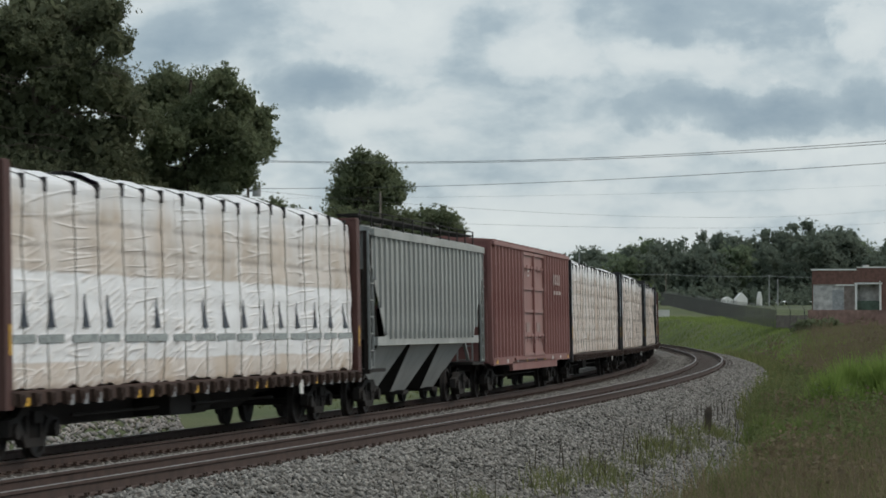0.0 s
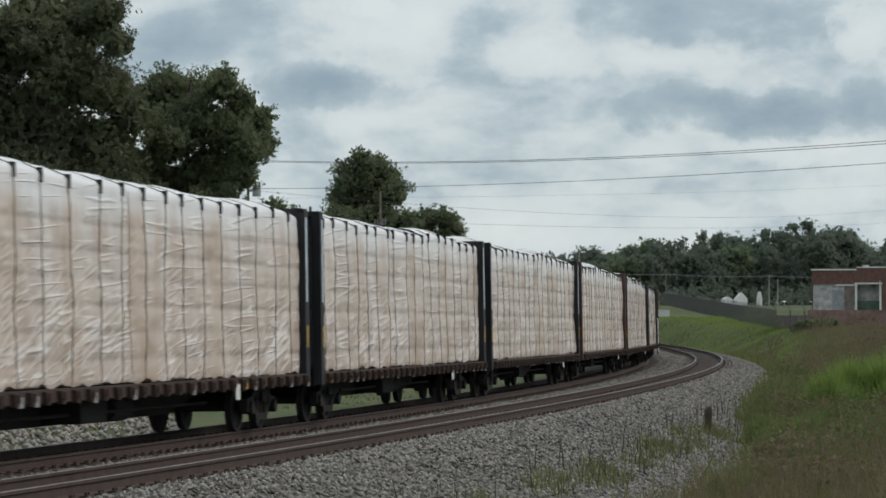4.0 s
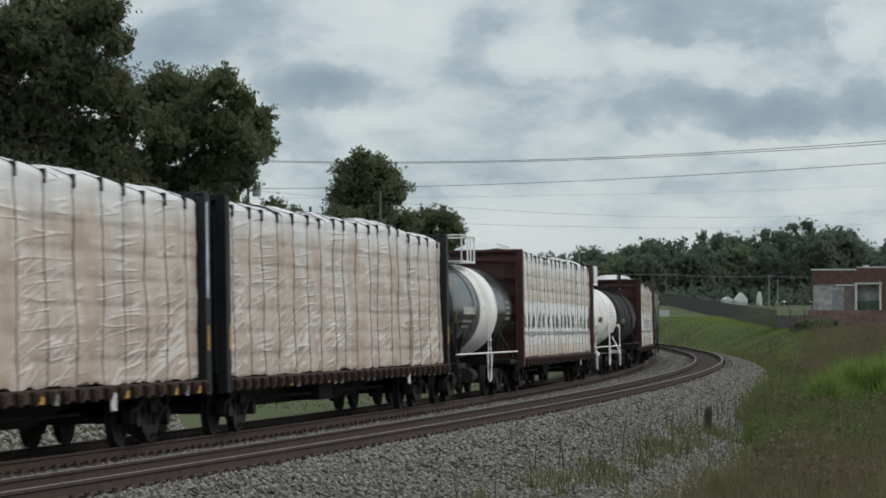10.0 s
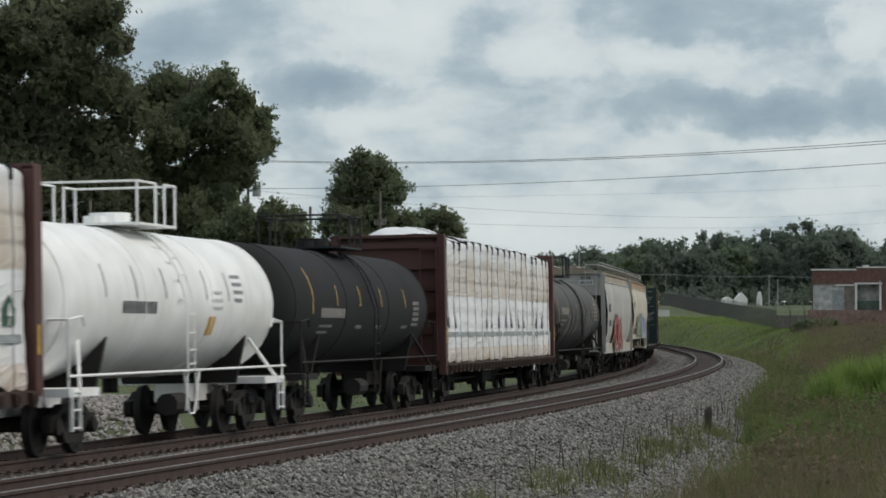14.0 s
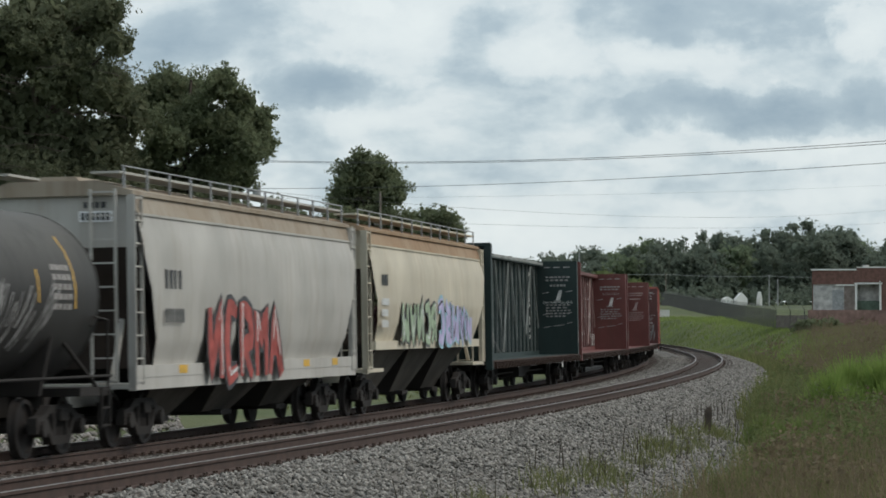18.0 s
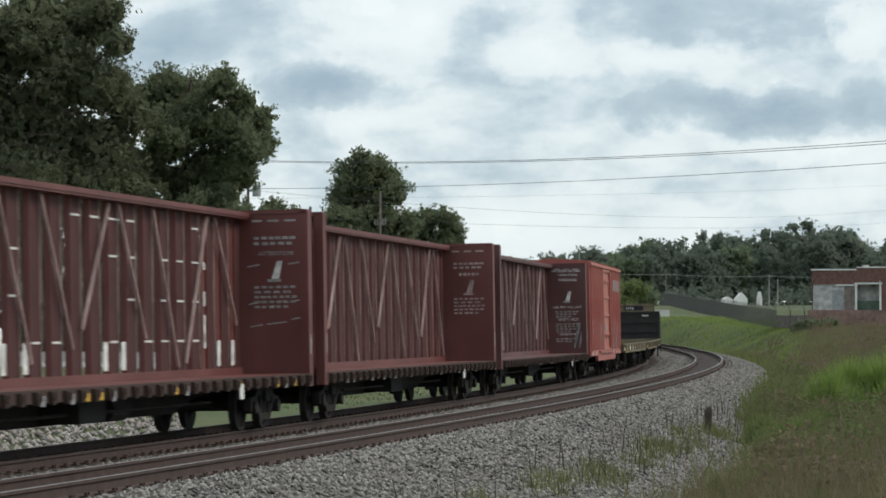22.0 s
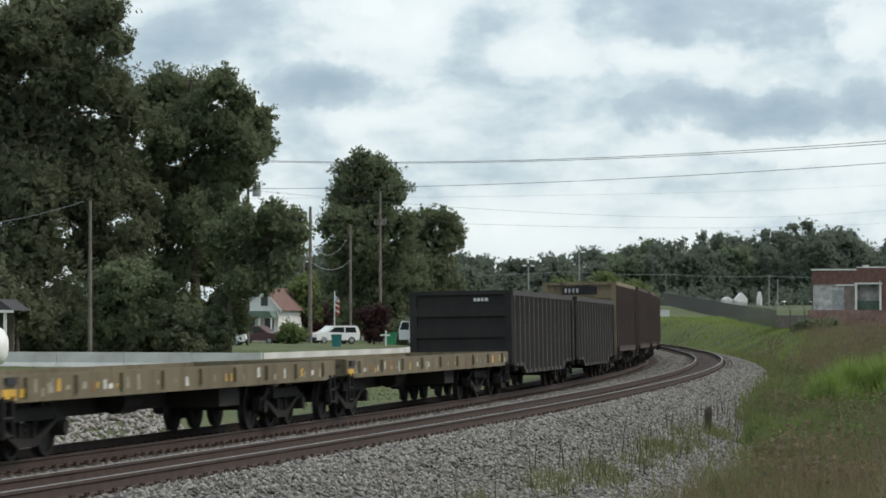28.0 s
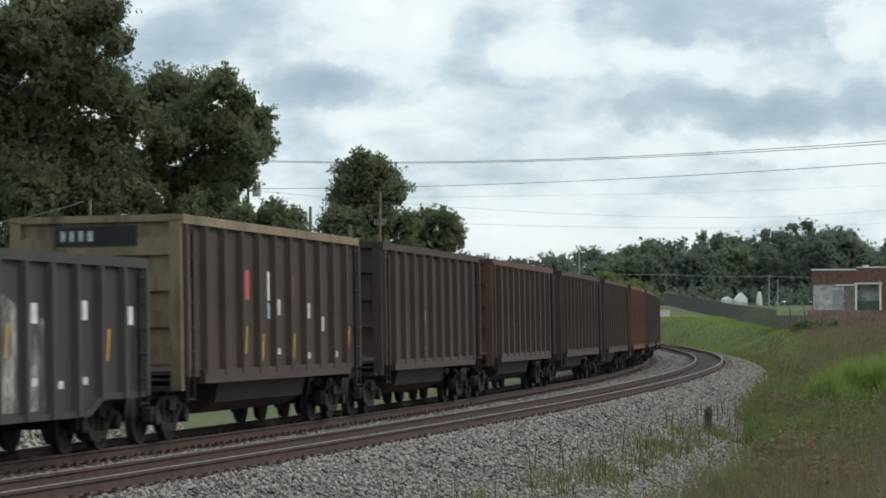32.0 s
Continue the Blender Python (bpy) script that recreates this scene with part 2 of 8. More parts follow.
M["white"] = paint("tank_white_paint", (0.78, 0.78, 0.76), (0.45, 0.4, 0.33), 0.25, 0.4)
M["olive"] = paint("olive_paint", (0.125, 0.105, 0.066), (0.06, 0.035, 0.02), 0.95, 0.75, fade=(0.18, 0.155, 0.1))
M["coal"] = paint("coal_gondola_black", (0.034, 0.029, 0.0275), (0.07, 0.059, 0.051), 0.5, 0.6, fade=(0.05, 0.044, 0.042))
# darker copy of the coal black: shade on the end faces painted in
M["coalend"] = paint("shaded_gondola_end", (0.017, 0.015, 0.015), (0.045, 0.04, 0.036), 0.5, 0.65, fade=(0.027, 0.025, 0.024))
# lighter copy for the ribs: their highlights put into the colour
M["coalrib"] = paint("gondola_rib_highlights", (0.044, 0.039, 0.037), (0.085, 0.074, 0.066), 0.5, 0.55, fade=(0.064, 0.057, 0.054))
M["coalbrown"] = paint("rusted_brown_gondola", (0.046, 0.034, 0.03), (0.09, 0.05, 0.034), 0.6, 0.7, fade=(0.064, 0.047, 0.041))
M["coalred"] = paint("rusted_red_gondola", (0.085, 0.037, 0.028), (0.05, 0.035, 0.03), 0.6, 0.65)
M["coaltan"] = paint("tan_gondola_end", (0.18, 0.142, 0.09), (0.035, 0.025, 0.018), 0.95, 0.7)
M["under"] = paint("underframe_grime", (0.014, 0.012, 0.011), (0.035, 0.028, 0.024), 0.4, 0.85)
M["truck"] = paint("cast_truck_grime", (0.014, 0.012, 0.011), (0.04, 0.03, 0.025), 0.5, 0.85)
M["wheel"] = plain("wheel_steel", (0.018, 0.015, 0.014), 0.7, 0.1)
M["strap"] = plain("dark_strap", (0.14, 0.13, 0.118), 0.5)
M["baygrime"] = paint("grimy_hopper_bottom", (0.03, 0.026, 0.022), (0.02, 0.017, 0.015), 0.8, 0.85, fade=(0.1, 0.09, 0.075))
# hopper ends: darker than the side paint, with grime streaks
M["enddark"] = paint("dark_hopper_end", (0.03, 0.022, 0.019), (0.05, 0.035, 0.028), 0.6, 0.85)
M["greyslope"] = paint("dark_grey_slope_paint", (0.1, 0.098, 0.095), (0.035, 0.03, 0.028), 0.8, 0.8, fade=(0.16, 0.158, 0.152))
M["olivemark"] = plain("faded_stencil_paint", (0.3, 0.285, 0.22), 0.75, vary=0.4)
M["rustpatch"] = plain("orange_rust", (0.25, 0.12, 0.04), 0.9, vary=0.4)
M["fadedmark"] = plain("faded_pale_lettering", (0.36, 0.28, 0.26), 0.7, vary=0.35)
M["fadedspray"] = plain("chalky_spray", (0.24, 0.24, 0.24), 0.85, vary=0.55, sc=3)
M["dimmark"] = plain("dirty_white_lettering", (0.28, 0.27, 0.26), 0.75, vary=0.4, sc=9)
M["mark"] = plain("white_lettering", (0.6, 0.6, 0.58), 0.7, vary=0.3)
M["markdark"] = plain("dark_lettering", (0.05, 0.055, 0.06), 0.6)
M["yellow"] = plain("yellow_reflective", (0.62, 0.36, 0.03), 0.4)
M["bluestripe"] = plain("pale_blue_reflective", (0.5, 0.6, 0.68), 0.3)
M["logogreen"] = plain("dark_green_print", (0.03, 0.09, 0.05), 0.5)
M["fadedink"] = plain("faded_grey_print", (0.27, 0.3, 0.3), 0.6, vary=0.5, sc=12)
M["oliveworn"] = paint("worn_olive_grey_paint", (0.06, 0.058, 0.042), (0.03, 0.027, 0.022), 0.7, 0.7)
M["logonavy"] = plain("navy_print", (0.04, 0.05, 0.07), 0.5)
M["gr_red"] = plain("red_spray_paint", (0.34, 0.07, 0.06), 0.7, sc=4, vary=0.35)
M["panelred"] = plain("bright_red_panel_paint", (0.5, 0.07, 0.075), 0.5, vary=0.15)
M["gr_black"] = plain("black_spray_paint", (0.03, 0.03, 0.035), 0.5)
M["gr_green"] = plain("pale_green_spray_paint", (0.33, 0.43, 0.3), 0.7, sc=4)
M["gr_blue"] = plain("pale_blue_spray_paint", (0.28, 0.46, 0.56), 0.7, sc=4)
M["gr_white"] = plain("white_spray_paint", (0.6, 0.62, 0.62), 0.5, sc=2)
M["gr_violet"] = plain("violet_spray_paint", (0.42, 0.38, 0.6), 0.5, sc=2)
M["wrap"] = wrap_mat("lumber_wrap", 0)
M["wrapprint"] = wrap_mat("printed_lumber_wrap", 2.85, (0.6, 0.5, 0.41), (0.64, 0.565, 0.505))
M["rail"] = plain("rail_rust", (0.056, 0.034, 0.027), 0.75, 0.0, 0.3)
M["railhead"] = plain("polished_rail_head", (0.22, 0.2, 0.19), 0.45, 0.8)
M["tie"] = plain("creosoted_timber", (0.055, 0.039, 0.032), 0.85, vary=0.4)
M["plate"] = plain("rusty_tie_plate", (0.07, 0.045, 0.035), 0.8)
M["bark"] = plain("bark", (0.075, 0.06, 0.048), 0.9, vary=0.4, sc=3)
M["polewood"] = plain("weathered_pole_timber", (0.16, 0.14, 0.12), 0.9, vary=0.3, sc=2)
M["cable"] = plain("cable_black", (0.03, 0.03, 0.032), 0.6)
M["concrete"] = plain("pale_concrete", (0.55, 0.55, 0.53), 0.85, vary=0.15, sc=0.8)
M["housewhite"] = plain("white_siding", (0.72, 0.72, 0.7), 0.6, vary=0.08, sc=1)
M["shingle"] = plain("reddish_brown_shingles", (0.17, 0.1, 0.085), 0.9, sc=2)
M["shinglegreen"] = plain("dull_green_shingles", (0.12, 0.17, 0.13), 0.9, sc=2)
M["shingledark"] = plain("dark_shingles", (0.05, 0.05, 0.055), 0.9, sc=2)
M["carwhite"] = plain("white_car_paint", (0.75, 0.76, 0.77), 0.25, vary=0.03)
M["carred"] = plain("red_car_paint", (0.28, 0.04, 0.035), 0.3, vary=0.08)
M["cardark"] = plain("dark_maroon_car_paint", (0.08, 0.03, 0.035), 0.3, vary=0.08)
M["glass"] = plain("dark_window_glass", (0.02, 0.024, 0.027), 0.08, vary=0.1)
M["rubber"] = plain("rubber", (0.02, 0.02, 0.02), 0.8)
M["lampred"] = plain("red_lens", (0.4, 0.02, 0.02), 0.3)
M["teal"] = plain("teal_plastic", (0.02, 0.16, 0.16), 0.5)
M["greenplastic"] = plain("green_plastic", (0.02, 0.2, 0.09), 0.5)
M["brick"] = plain("red_brown_brick", (0.155, 0.082, 0.068), 0.9, vary=0.3, sc=3)
M["sootbrick"] = plain("sooty_grey_brick", (0.2, 0.165, 0.15), 0.9, vary=0.35, sc=2)
M["oldplaster"] = plain("peeling_white_paint", (0.45, 0.44, 0.43), 0.9, vary=0.45, sc=1.6)
M["fencewire"] = plain("weathered_fence_wire", (0.095, 0.095, 0.092), 0.75, 0.2)
M["grey_metal"] = plain("grey_metal", (0.3, 0.31, 0.32), 0.5, 0.3)


def leaf_mat(name, a, b, patch=None, patch_scale=0.25):
    k = Nodes(name)
    g = k.n("NewGeometry")
    col = k.mix(g.outputs["Random Per Island"], a, b)
    big = k.noise(patch_scale, 3)
    col = k.mix(k.math('MULTIPLY', k.step(big, 0.4, 0.65), 0.85 if patch else 0.5), col, patch or tuple(c * 0.75 for c in a))
    k.b.inputs["Specular IOR Level"].default_value = 0.2
    tr = k.n("BsdfTranslucent")
    k.link(col, tr.inputs[0])
    ms = k.n("MixShader")
    ms.inputs[0].default_value = 0.55
    k.link(k.b.outputs[0], ms.inputs[1])
    k.link(tr.outputs[0], ms.inputs[2])
    out = [x for x in k.nt.nodes if x.type == 'OUTPUT_MATERIAL'][0]
    k.link(ms.outputs[0], out.inputs[0])
    return k.done(col, 0.75)


M["leaf"] = leaf_mat("oak_leaves", (0.155, 0.184, 0.108), (0.22, 0.253, 0.15))
M["leaf2"] = leaf_mat("brownish_needles", (0.145, 0.165, 0.1), (0.205, 0.222, 0.142))
M["leafbright"] = leaf_mat("bright_leaves", (0.15, 0.195, 0.075), (0.22, 0.265, 0.12))
M["leafred"] = leaf_mat("plum_leaves", (0.05, 0.03, 0.03), (0.09, 0.045, 0.045))
# far crowns: paler, bluer base colours carry the distance haze
M["farleaf"] = leaf_mat("hazed_far_leaves", (0.165, 0.2, 0.158), (0.19, 0.225, 0.178))
M["fargreen"] = leaf_mat("hazed_far_light_leaves", (0.19, 0.24, 0.15), (0.215, 0.265, 0.17))
M["grass"] = leaf_mat("grass_blades", (0.12, 0.14, 0.052), (0.24, 0.245, 0.115))
M["grassbright"] = leaf_mat("lush_grass_blades", (0.15, 0.205, 0.064), (0.225, 0.275, 0.105))
M["lush"] = leaf_mat("bright_tall_grass", (0.19, 0.28, 0.07), (0.28, 0.37, 0.11))
M["bankgrass"] = leaf_mat("bank_grass_blades", (0.2, 0.27, 0.075), (0.27, 0.335, 0.11), (0.125, 0.16, 0.06), 0.07)
M["weed"] = leaf_mat("weed_leaves", (0.125, 0.155, 0.062), (0.2, 0.22, 0.1))
M["drygrass"] = leaf_mat("dry_weeds", (0.17, 0.135, 0.09), (0.3, 0.25, 0.165))
M["scrub"] = leaf_mat("brown_scrub_stems", (0.15, 0.112, 0.088), (0.25, 0.19, 0.15), (0.19, 0.19, 0.085), 0.3)
M["stalk"] = leaf_mat("dead_stalks", (0.05, 0.045, 0.035), (0.1, 0.085, 0.06))


def ground_mat():
    k = Nodes("meadow_ground")
    a, b = k.noise(0.08, 4), k.noise(1.4, 5)
    col = k.mix(k.step(a, 0.4, 0.62), (0.06, 0.083, 0.024), (0.085, 0.1, 0.036))
    col = k.mix(k.math('MULTIPLY', k.step(b, 0.5, 0.75), 0.3), col, (0.12, 0.1, 0.065))
    k.bump(k.noise(9, 5), 0.6, 0.06)
    return k.done(col, 0.95)


def stones_mat(name, scale, lo, hi, rust=0.0):
    k = Nodes(name)
    v = k.n("TexVoronoi")
    v.inputs["Scale"].default_value = scale
    k.link(k.tc, v.inputs["Vector"])
    s = k.n("SeparateColor")
    k.link(v.outputs["Color"], s.inputs[0])
    col = k.mix(s.outputs[0], lo, hi)
    col = k.mix(k.math('MULTIPLY', k.step(v.outputs["Distance"], 0.35, 0.75), 0.7), col, tuple(c * 0.35 for c in lo))
    stain = k.noise(0.5, 4)
    col = k.mix(k.math('MULTIPLY', k.step(stain, 0.45, 0.7), 0.4 + rust), col, (0.13, 0.105, 0.085))
    h = k.math('SUBTRACT', 1.0, v.outputs["Distance"])
    k.bump(h, 1.0, 0.6 / scale)
    return k.done(col, 0.9)


def loose_stone_mat(name, lo, hi):
    k = Nodes(name)
    g = k.n("NewGeometry")
    col = k.mix(g.outputs["Random Per Island"], lo, hi)
    return k.done(col, 0.9)


M["ground"] = ground_mat()
M["ballast"] = stones_mat("granite_ballast", 16.0, (0.075, 0.072, 0.066), (0.265, 0.255, 0.237))
# dark brown far-track ballast with the shadow under the train painted in
M["ballastshade"] = stones_mat("shadowed_dark_ballast", 16.0, (0.022, 0.018, 0.016), (0.075, 0.06, 0.052), 0.3)
M["ballastrust"] = stones_mat("rust_stained_ballast", 16.0, (0.05, 0.04, 0.034), (0.15, 0.118, 0.1), 0.3)
M["stone"] = loose_stone_mat("loose_granite", (0.055, 0.052, 0.047), (0.32, 0.308, 0.285))
M["riprap"] = loose_stone_mat("pale_rubble", (0.19, 0.172, 0.16), (0.37, 0.34, 0.318))
M["asphalt"] = plain("worn_asphalt", (0.2, 0.2, 0.2), 0.9, vary=0.12, sc=0.6)


# ---- mesh helpers ----
class MB:
    """Collects vertices and faces of one mesh."""

    def __init__(self):
        self.v, self.f = [], []

    def add(self, vs, fs):
        o = len(self.v)
        self.v.extend(vs)
        self.f.extend(tuple(i + o for i in f) for f in fs)
        return self

    def box(self, x0, x1, y0, y1, z0, z1):
        vs = [(x, y, z) for x in (x0, x1) for y in (y0, y1) for z in (z0, z1)]
        return self.add(vs, [(0, 1, 3, 2), (4, 6, 7, 5), (0, 4, 5, 1), (2, 3, 7, 6), (0, 2, 6, 4), (1, 5, 7, 3)])

    def prism(self, poly, axis, a, b):
        """A closed outline in the two other axes, drawn out along axis from a to b."""
        n = len(poly)
        vs = []
        for w in (a, b):
            for p, q in poly:
                vs.append({'x': (w, p, q), 'y': (p, w, q), 'z': (p, q, w)}[axis])
        fs = [tuple(range(n))[::-1], tuple(range(n, 2 * n))]
        fs += [(i, (i + 1) % n, n + (i + 1) % n, n + i) for i in range(n)]
        return self.add(vs, fs)

    def tube(self, p, q, r, n=8, r2=None):
        p, q = Vector(p), Vector(q)
        d = (q - p).normalized()
        u = d.orthogonal().normalized()
        w = d.cross(u)
        r2 = r if r2 is None else r2
        vs = []
        for c, rad in ((p, r), (q, r2)):
            vs += [tuple(c + (u * math.cos(2 * math.pi * i / n) + w * math.sin(2 * math.pi * i / n)) * rad) for i in range(n)]
        fs = [tuple(range(n))[::-1], tuple(range(n, 2 * n))]
        fs += [(i, (i + 1) % n, n + (i + 1) % n, n + i) for i in range(n)]
        return self.add(vs, fs)

    def pipe(self, pts, r, n=6):
        """One bent round bar through the points."""
        pts = [Vector(p) for p in pts]
        rings = []
        for i, p in enumerate(pts):
            d0 = (p - pts[i - 1]).normalized() if i else (pts[1] - p).normalized()
            d1 = (pts[i + 1] - p).normalized() if i < len(pts) - 1 else d0
            d = (d0 + d1).normalized()
            if i == 0:
                u = d.orthogonal().normalized()
            else:
                u = (u - d * u.dot(d)).normalized()
            w = d.cross(u)
            k = min(1.6, 1 / max(0.6, d.dot(d0)))
            rings.append([tuple(p + (u * math.cos(2 * math.pi * q / n) + w * math.sin(2 * math.pi * q / n)) * r * k) for q in range(n)])
        m = len(rings)
        fs = [tuple(range(n))[::-1], tuple(range((m - 1) * n, m * n))]
        for i in range(m - 1):
            fs += [(i * n + q, i * n + (q + 1) % n, (i + 1) * n + (q + 1) % n, (i + 1) * n + q) for q in range(n)]
        return self.add([v for ring in rings for v in ring], fs)

    def beam(self, p, q, w, h):
        """A square bar from p to q."""
        p, q = Vector(p), Vector(q)
        d = (q - p).normalized()
        side = d.cross(Vector((1, 0, 0)))
        side = side.normalized() if side.length > 1e-3 else Vector((0, 1, 0))
        up = d.cross(side).normalized()
        vs = []
        for c in (p, q):
            for a, b in ((-1, -1), (1, -1), (1, 1), (-1, 1)):
                vs.append(tuple(c + side * a * w / 2 + up * b * h / 2))
        return self.add(vs, [(3, 2, 1, 0), (4, 5, 6, 7), (0, 1, 5, 4), (1, 2, 6, 5), (2, 3, 7, 6), (3, 0, 4, 7)])

    def lathe(self, prof, axis_x, n=24):
        """Turns (along, radius) pairs round the x axis (axis_x) or the y axis."""
        k = len(prof)
        vs = []
        for i in range(n):
            a = 2 * math.pi * i / n
            c, s = math.cos(a), math.sin(a)
            for l, r in prof:
                vs.append((l, r * c, r * s) if axis_x else (r * c, l, r * s))
        fs = []
        for i in range(n):
            j = (i + 1) % n
            for m in range(k - 1):
                fs.append((i * k + m, i * k + m + 1, j * k + m + 1, j * k + m))
        return self.add(vs, fs)

    def grid(self, fn, nu, nv):
        vs = [tuple(fn(i / nu, j / nv)) for i in range(nu + 1) for j in range(nv + 1)]
        fs = [(i * (nv + 1) + j, (i + 1) * (nv + 1) + j, (i + 1) * (nv + 1) + j + 1, i * (nv + 1) + j + 1)
              for i in range(nu) for j in range(nv)]
        return self.add(vs, fs)

    def mesh(self, name, mat, smooth=False):
        me = bpy.data.meshes.new(name)
        me.from_pydata(self.v, [], self.f)
        bm = bmesh.new()
        bm.from_mesh(me)
        bmesh.ops.recalc_face_normals(bm, faces=bm.faces)
        bm.to_mesh(me)
        bm.free()
        me.materials.append(mat)
        if smooth:
            me.shade_smooth()
            me.set_sharp_from_angle(angle=radians(40))
        return me


def part(name, mb, mat, parent, label="", smooth=False):
    me = mb if isinstance(mb, bpy.types.Mesh) else mb.mesh(name, mat, smooth)
    ob = new(name, me)
    ob.parent = parent
    return tagged(ob, label)


def at(ob, x, y, z, rz=0.0):
    ob.matrix_basis = pose(x, y, z, 0, 0, rz)
    return ob


def raw_mesh(name, verts, faces, mat):
    me = bpy.data.meshes.new(name)
    me.from_pydata(np.asarray(verts).tolist(), [], np.asarray(faces).tolist())
    me.materials.append(mat)
    return me


def soup(name, verts, k, mat):
    """A mesh of separate faces with k corners each, from an array of corners."""
    verts = np.asarray(verts, dtype=np.float32).reshape(-1, 3)
    n = len(verts) // k
    me = bpy.data.meshes.new(name)
    me.vertices.add(n * k)
    me.vertices.foreach_set("co", verts.ravel())
    me.loops.add(n * k)
    me.loops.foreach_set("vertex_index", np.arange(n * k, dtype=np.int32))
    me.polygons.add(n)
    me.polygons.foreach_set("loop_start", np.arange(0, n * k, k, dtype=np.int32))
    me.update(calc_edges=True)
    me.materials.append(mat)
    return me


# ---- the line of the track ----
S_STEP = 0.5
S_ALL = np.arange(-160.0, 720.0, S_STEP)


def build_line():
    k = 0.000874 + 1.197e-6 * S_ALL - 1.552e-8 * S_ALL ** 2
    k = np.where(S_ALL < 0, 0.000874, k)
    k = np.where(S_ALL > 215, 0.00135, k)
    k = np.where(S_ALL > 560, 0.0, k)
    i0 = int(np.argmin(abs(S_ALL)))
    th = -np.cumsum(k) * S_STEP
    th = th - th[i0] + 0.2107
    x = np.cumsum(np.sin(th)) * S_STEP
    y = np.cumsum(np.cos(th)) * S_STEP
    z = np.where(S_ALL < 215, -0.00397 * S_ALL, -0.00397 * 215)
    return x - x[i0] - 10.268, y - y[i0] + 29.597, z, th


LX, LY, LZ, LT = build_line()
CANT, CANT_NEAR, SPACING, NEAR_UP = 0.017, 0.0586, 4.487, 0.235


def line_at(s, lat=0.0, h=0.0, cant=0.0):
    """Place beside the centre line of the far track: lat metres to its right, h above its rails."""
    x, y, z, th = (float(np.interp(s, S_ALL, a)) for a in (LX, LY, LZ, LT))
    r = lat * math.cos(cant) - h * math.sin(cant)
    return Vector((x + r * math.cos(th), y - r * math.sin(th), z + lat * math.sin(cant) + h * math.cos(cant)))


def strip_points(s, lat, z):
    """Arrays of places along the line at one offset."""
    x, y, lz, th = (np.interp(s, S_ALL, a) for a in (LX, LY, LZ, LT))
    return np.stack([x + lat * np.cos(th), y - lat * np.sin(th), lz + z], axis=-1)


def lat_of(x, y):
    """Signed distance to the right of the far track's centre line, and the place along it, for arrays."""
    x, y = np.ravel(x), np.ravel(y)
    sub = slice(0, None, 8)
    best_l, best_s = np.zeros(len(x)), np.zeros(len(x))
    for a in range(0, len(x), 4000):
        dx = x[a:a + 4000, None] - LX[None, sub]
        dy = y[a:a + 4000, None] - LY[None, sub]
        i = np.argmin(dx * dx + dy * dy, axis=1)
        th = LT[sub][i]
        r = np.arange(len(i))
        best_l[a:a + 4000] = dx[r, i] * np.cos(th) - dy[r, i] * np.sin(th)
        best_s[a:a + 4000] = S_ALL[sub][i]
    return best_l, best_s


def smooth(a, b, v):
    t = np.clip((v - a) / (b - a), 0, 1)
    return t * t * (3 - 2 * t)


def ground_height(x, y):
    shape = np.shape(x)
    x, y = np.ravel(np.asarray(x, float)), np.ravel(np.asarray(y, float))
    lat, s = lat_of(x, y)
    base = np.interp(s, S_ALL, LZ)
    z = base - 0.85
    left = -0.55 + 0.25 * smooth(150, 260, y)
    z = z + (left - z) * smooth(4, 30, -lat)
    right = np.interp(y, (-50, 30, 60, 110, 200, 300, 400, 500, 800, 3000), (0.55, 0.4, 0.25, 0.15, 0.35, 0.75, 2.3, 3.9, 5.0, 5.0))
    z = z + (right - z) * smooth(10.0, 17.5, lat)
    z = z + smooth(450, 1500, y) * 3.0
    return z.reshape(shape)


# ---- ground, ballast and tracks ----
def make_ground():
    xs = np.unique(np.concatenate([np.linspace(-3000, -200, 15), np.linspace(-200, -40, 33), np.linspace(-40, 60, 101), np.linspace(60, 200, 29), np.linspace(200, 3000, 15)]))
    ys = np.unique(np.concatenate([np.linspace(-600, -40, 9), np.linspace(-40, 200, 181), np.linspace(200, 520, 107), np.linspace(520, 900, 20), np.linspace(900, 4500, 13)]))
    gx, gy = np.meshgrid(xs, ys, indexing="ij")
    gz = ground_height(gx, gy)
    rnd = np.random.RandomState(3)
    gz = gz + (rnd.rand(*gz.shape) - 0.5) * 0.06
    ny = len(ys)
    idx = np.arange(len(xs) * ny).reshape(len(xs), ny)
    faces = np.stack([idx[:-1, :-1], idx[1:, :-1], idx[1:, 1:], idx[:-1, 1:]], -1).reshape(-1, 4)
    me = raw_mesh("ground", np.stack([gx, gy, gz], -1).reshape(-1, 3), faces, M["ground"])
    me.shade_smooth()
    return tagged(new("ground", me), "rough grassy ground with dry weeds beside the tracks", "ground", kind="structure")


def strip(name, s, lats, zs, mat, jitter=0.0, seed=1):
    rnd = np.random.RandomState(seed)
    rows = [strip_points(s, l, z) for l, z in zip(lats, zs)]
    v = np.stack(rows, 1)
    if jitter:
        v[..., 2] += (rnd.rand(*v.shape[:2]) - 0.5) * jitter
    n, m = v.shape[:2]
    idx = np.arange(n * m).reshape(n, m)
    f = np.stack([idx[:-1, :-1], idx[:-1, 1:], idx[1:, 1:], idx[1:, :-1]], -1).reshape(-1, 4)
    return raw_mesh(name, v.reshape(-1, 3), f, mat)


C = SPACING
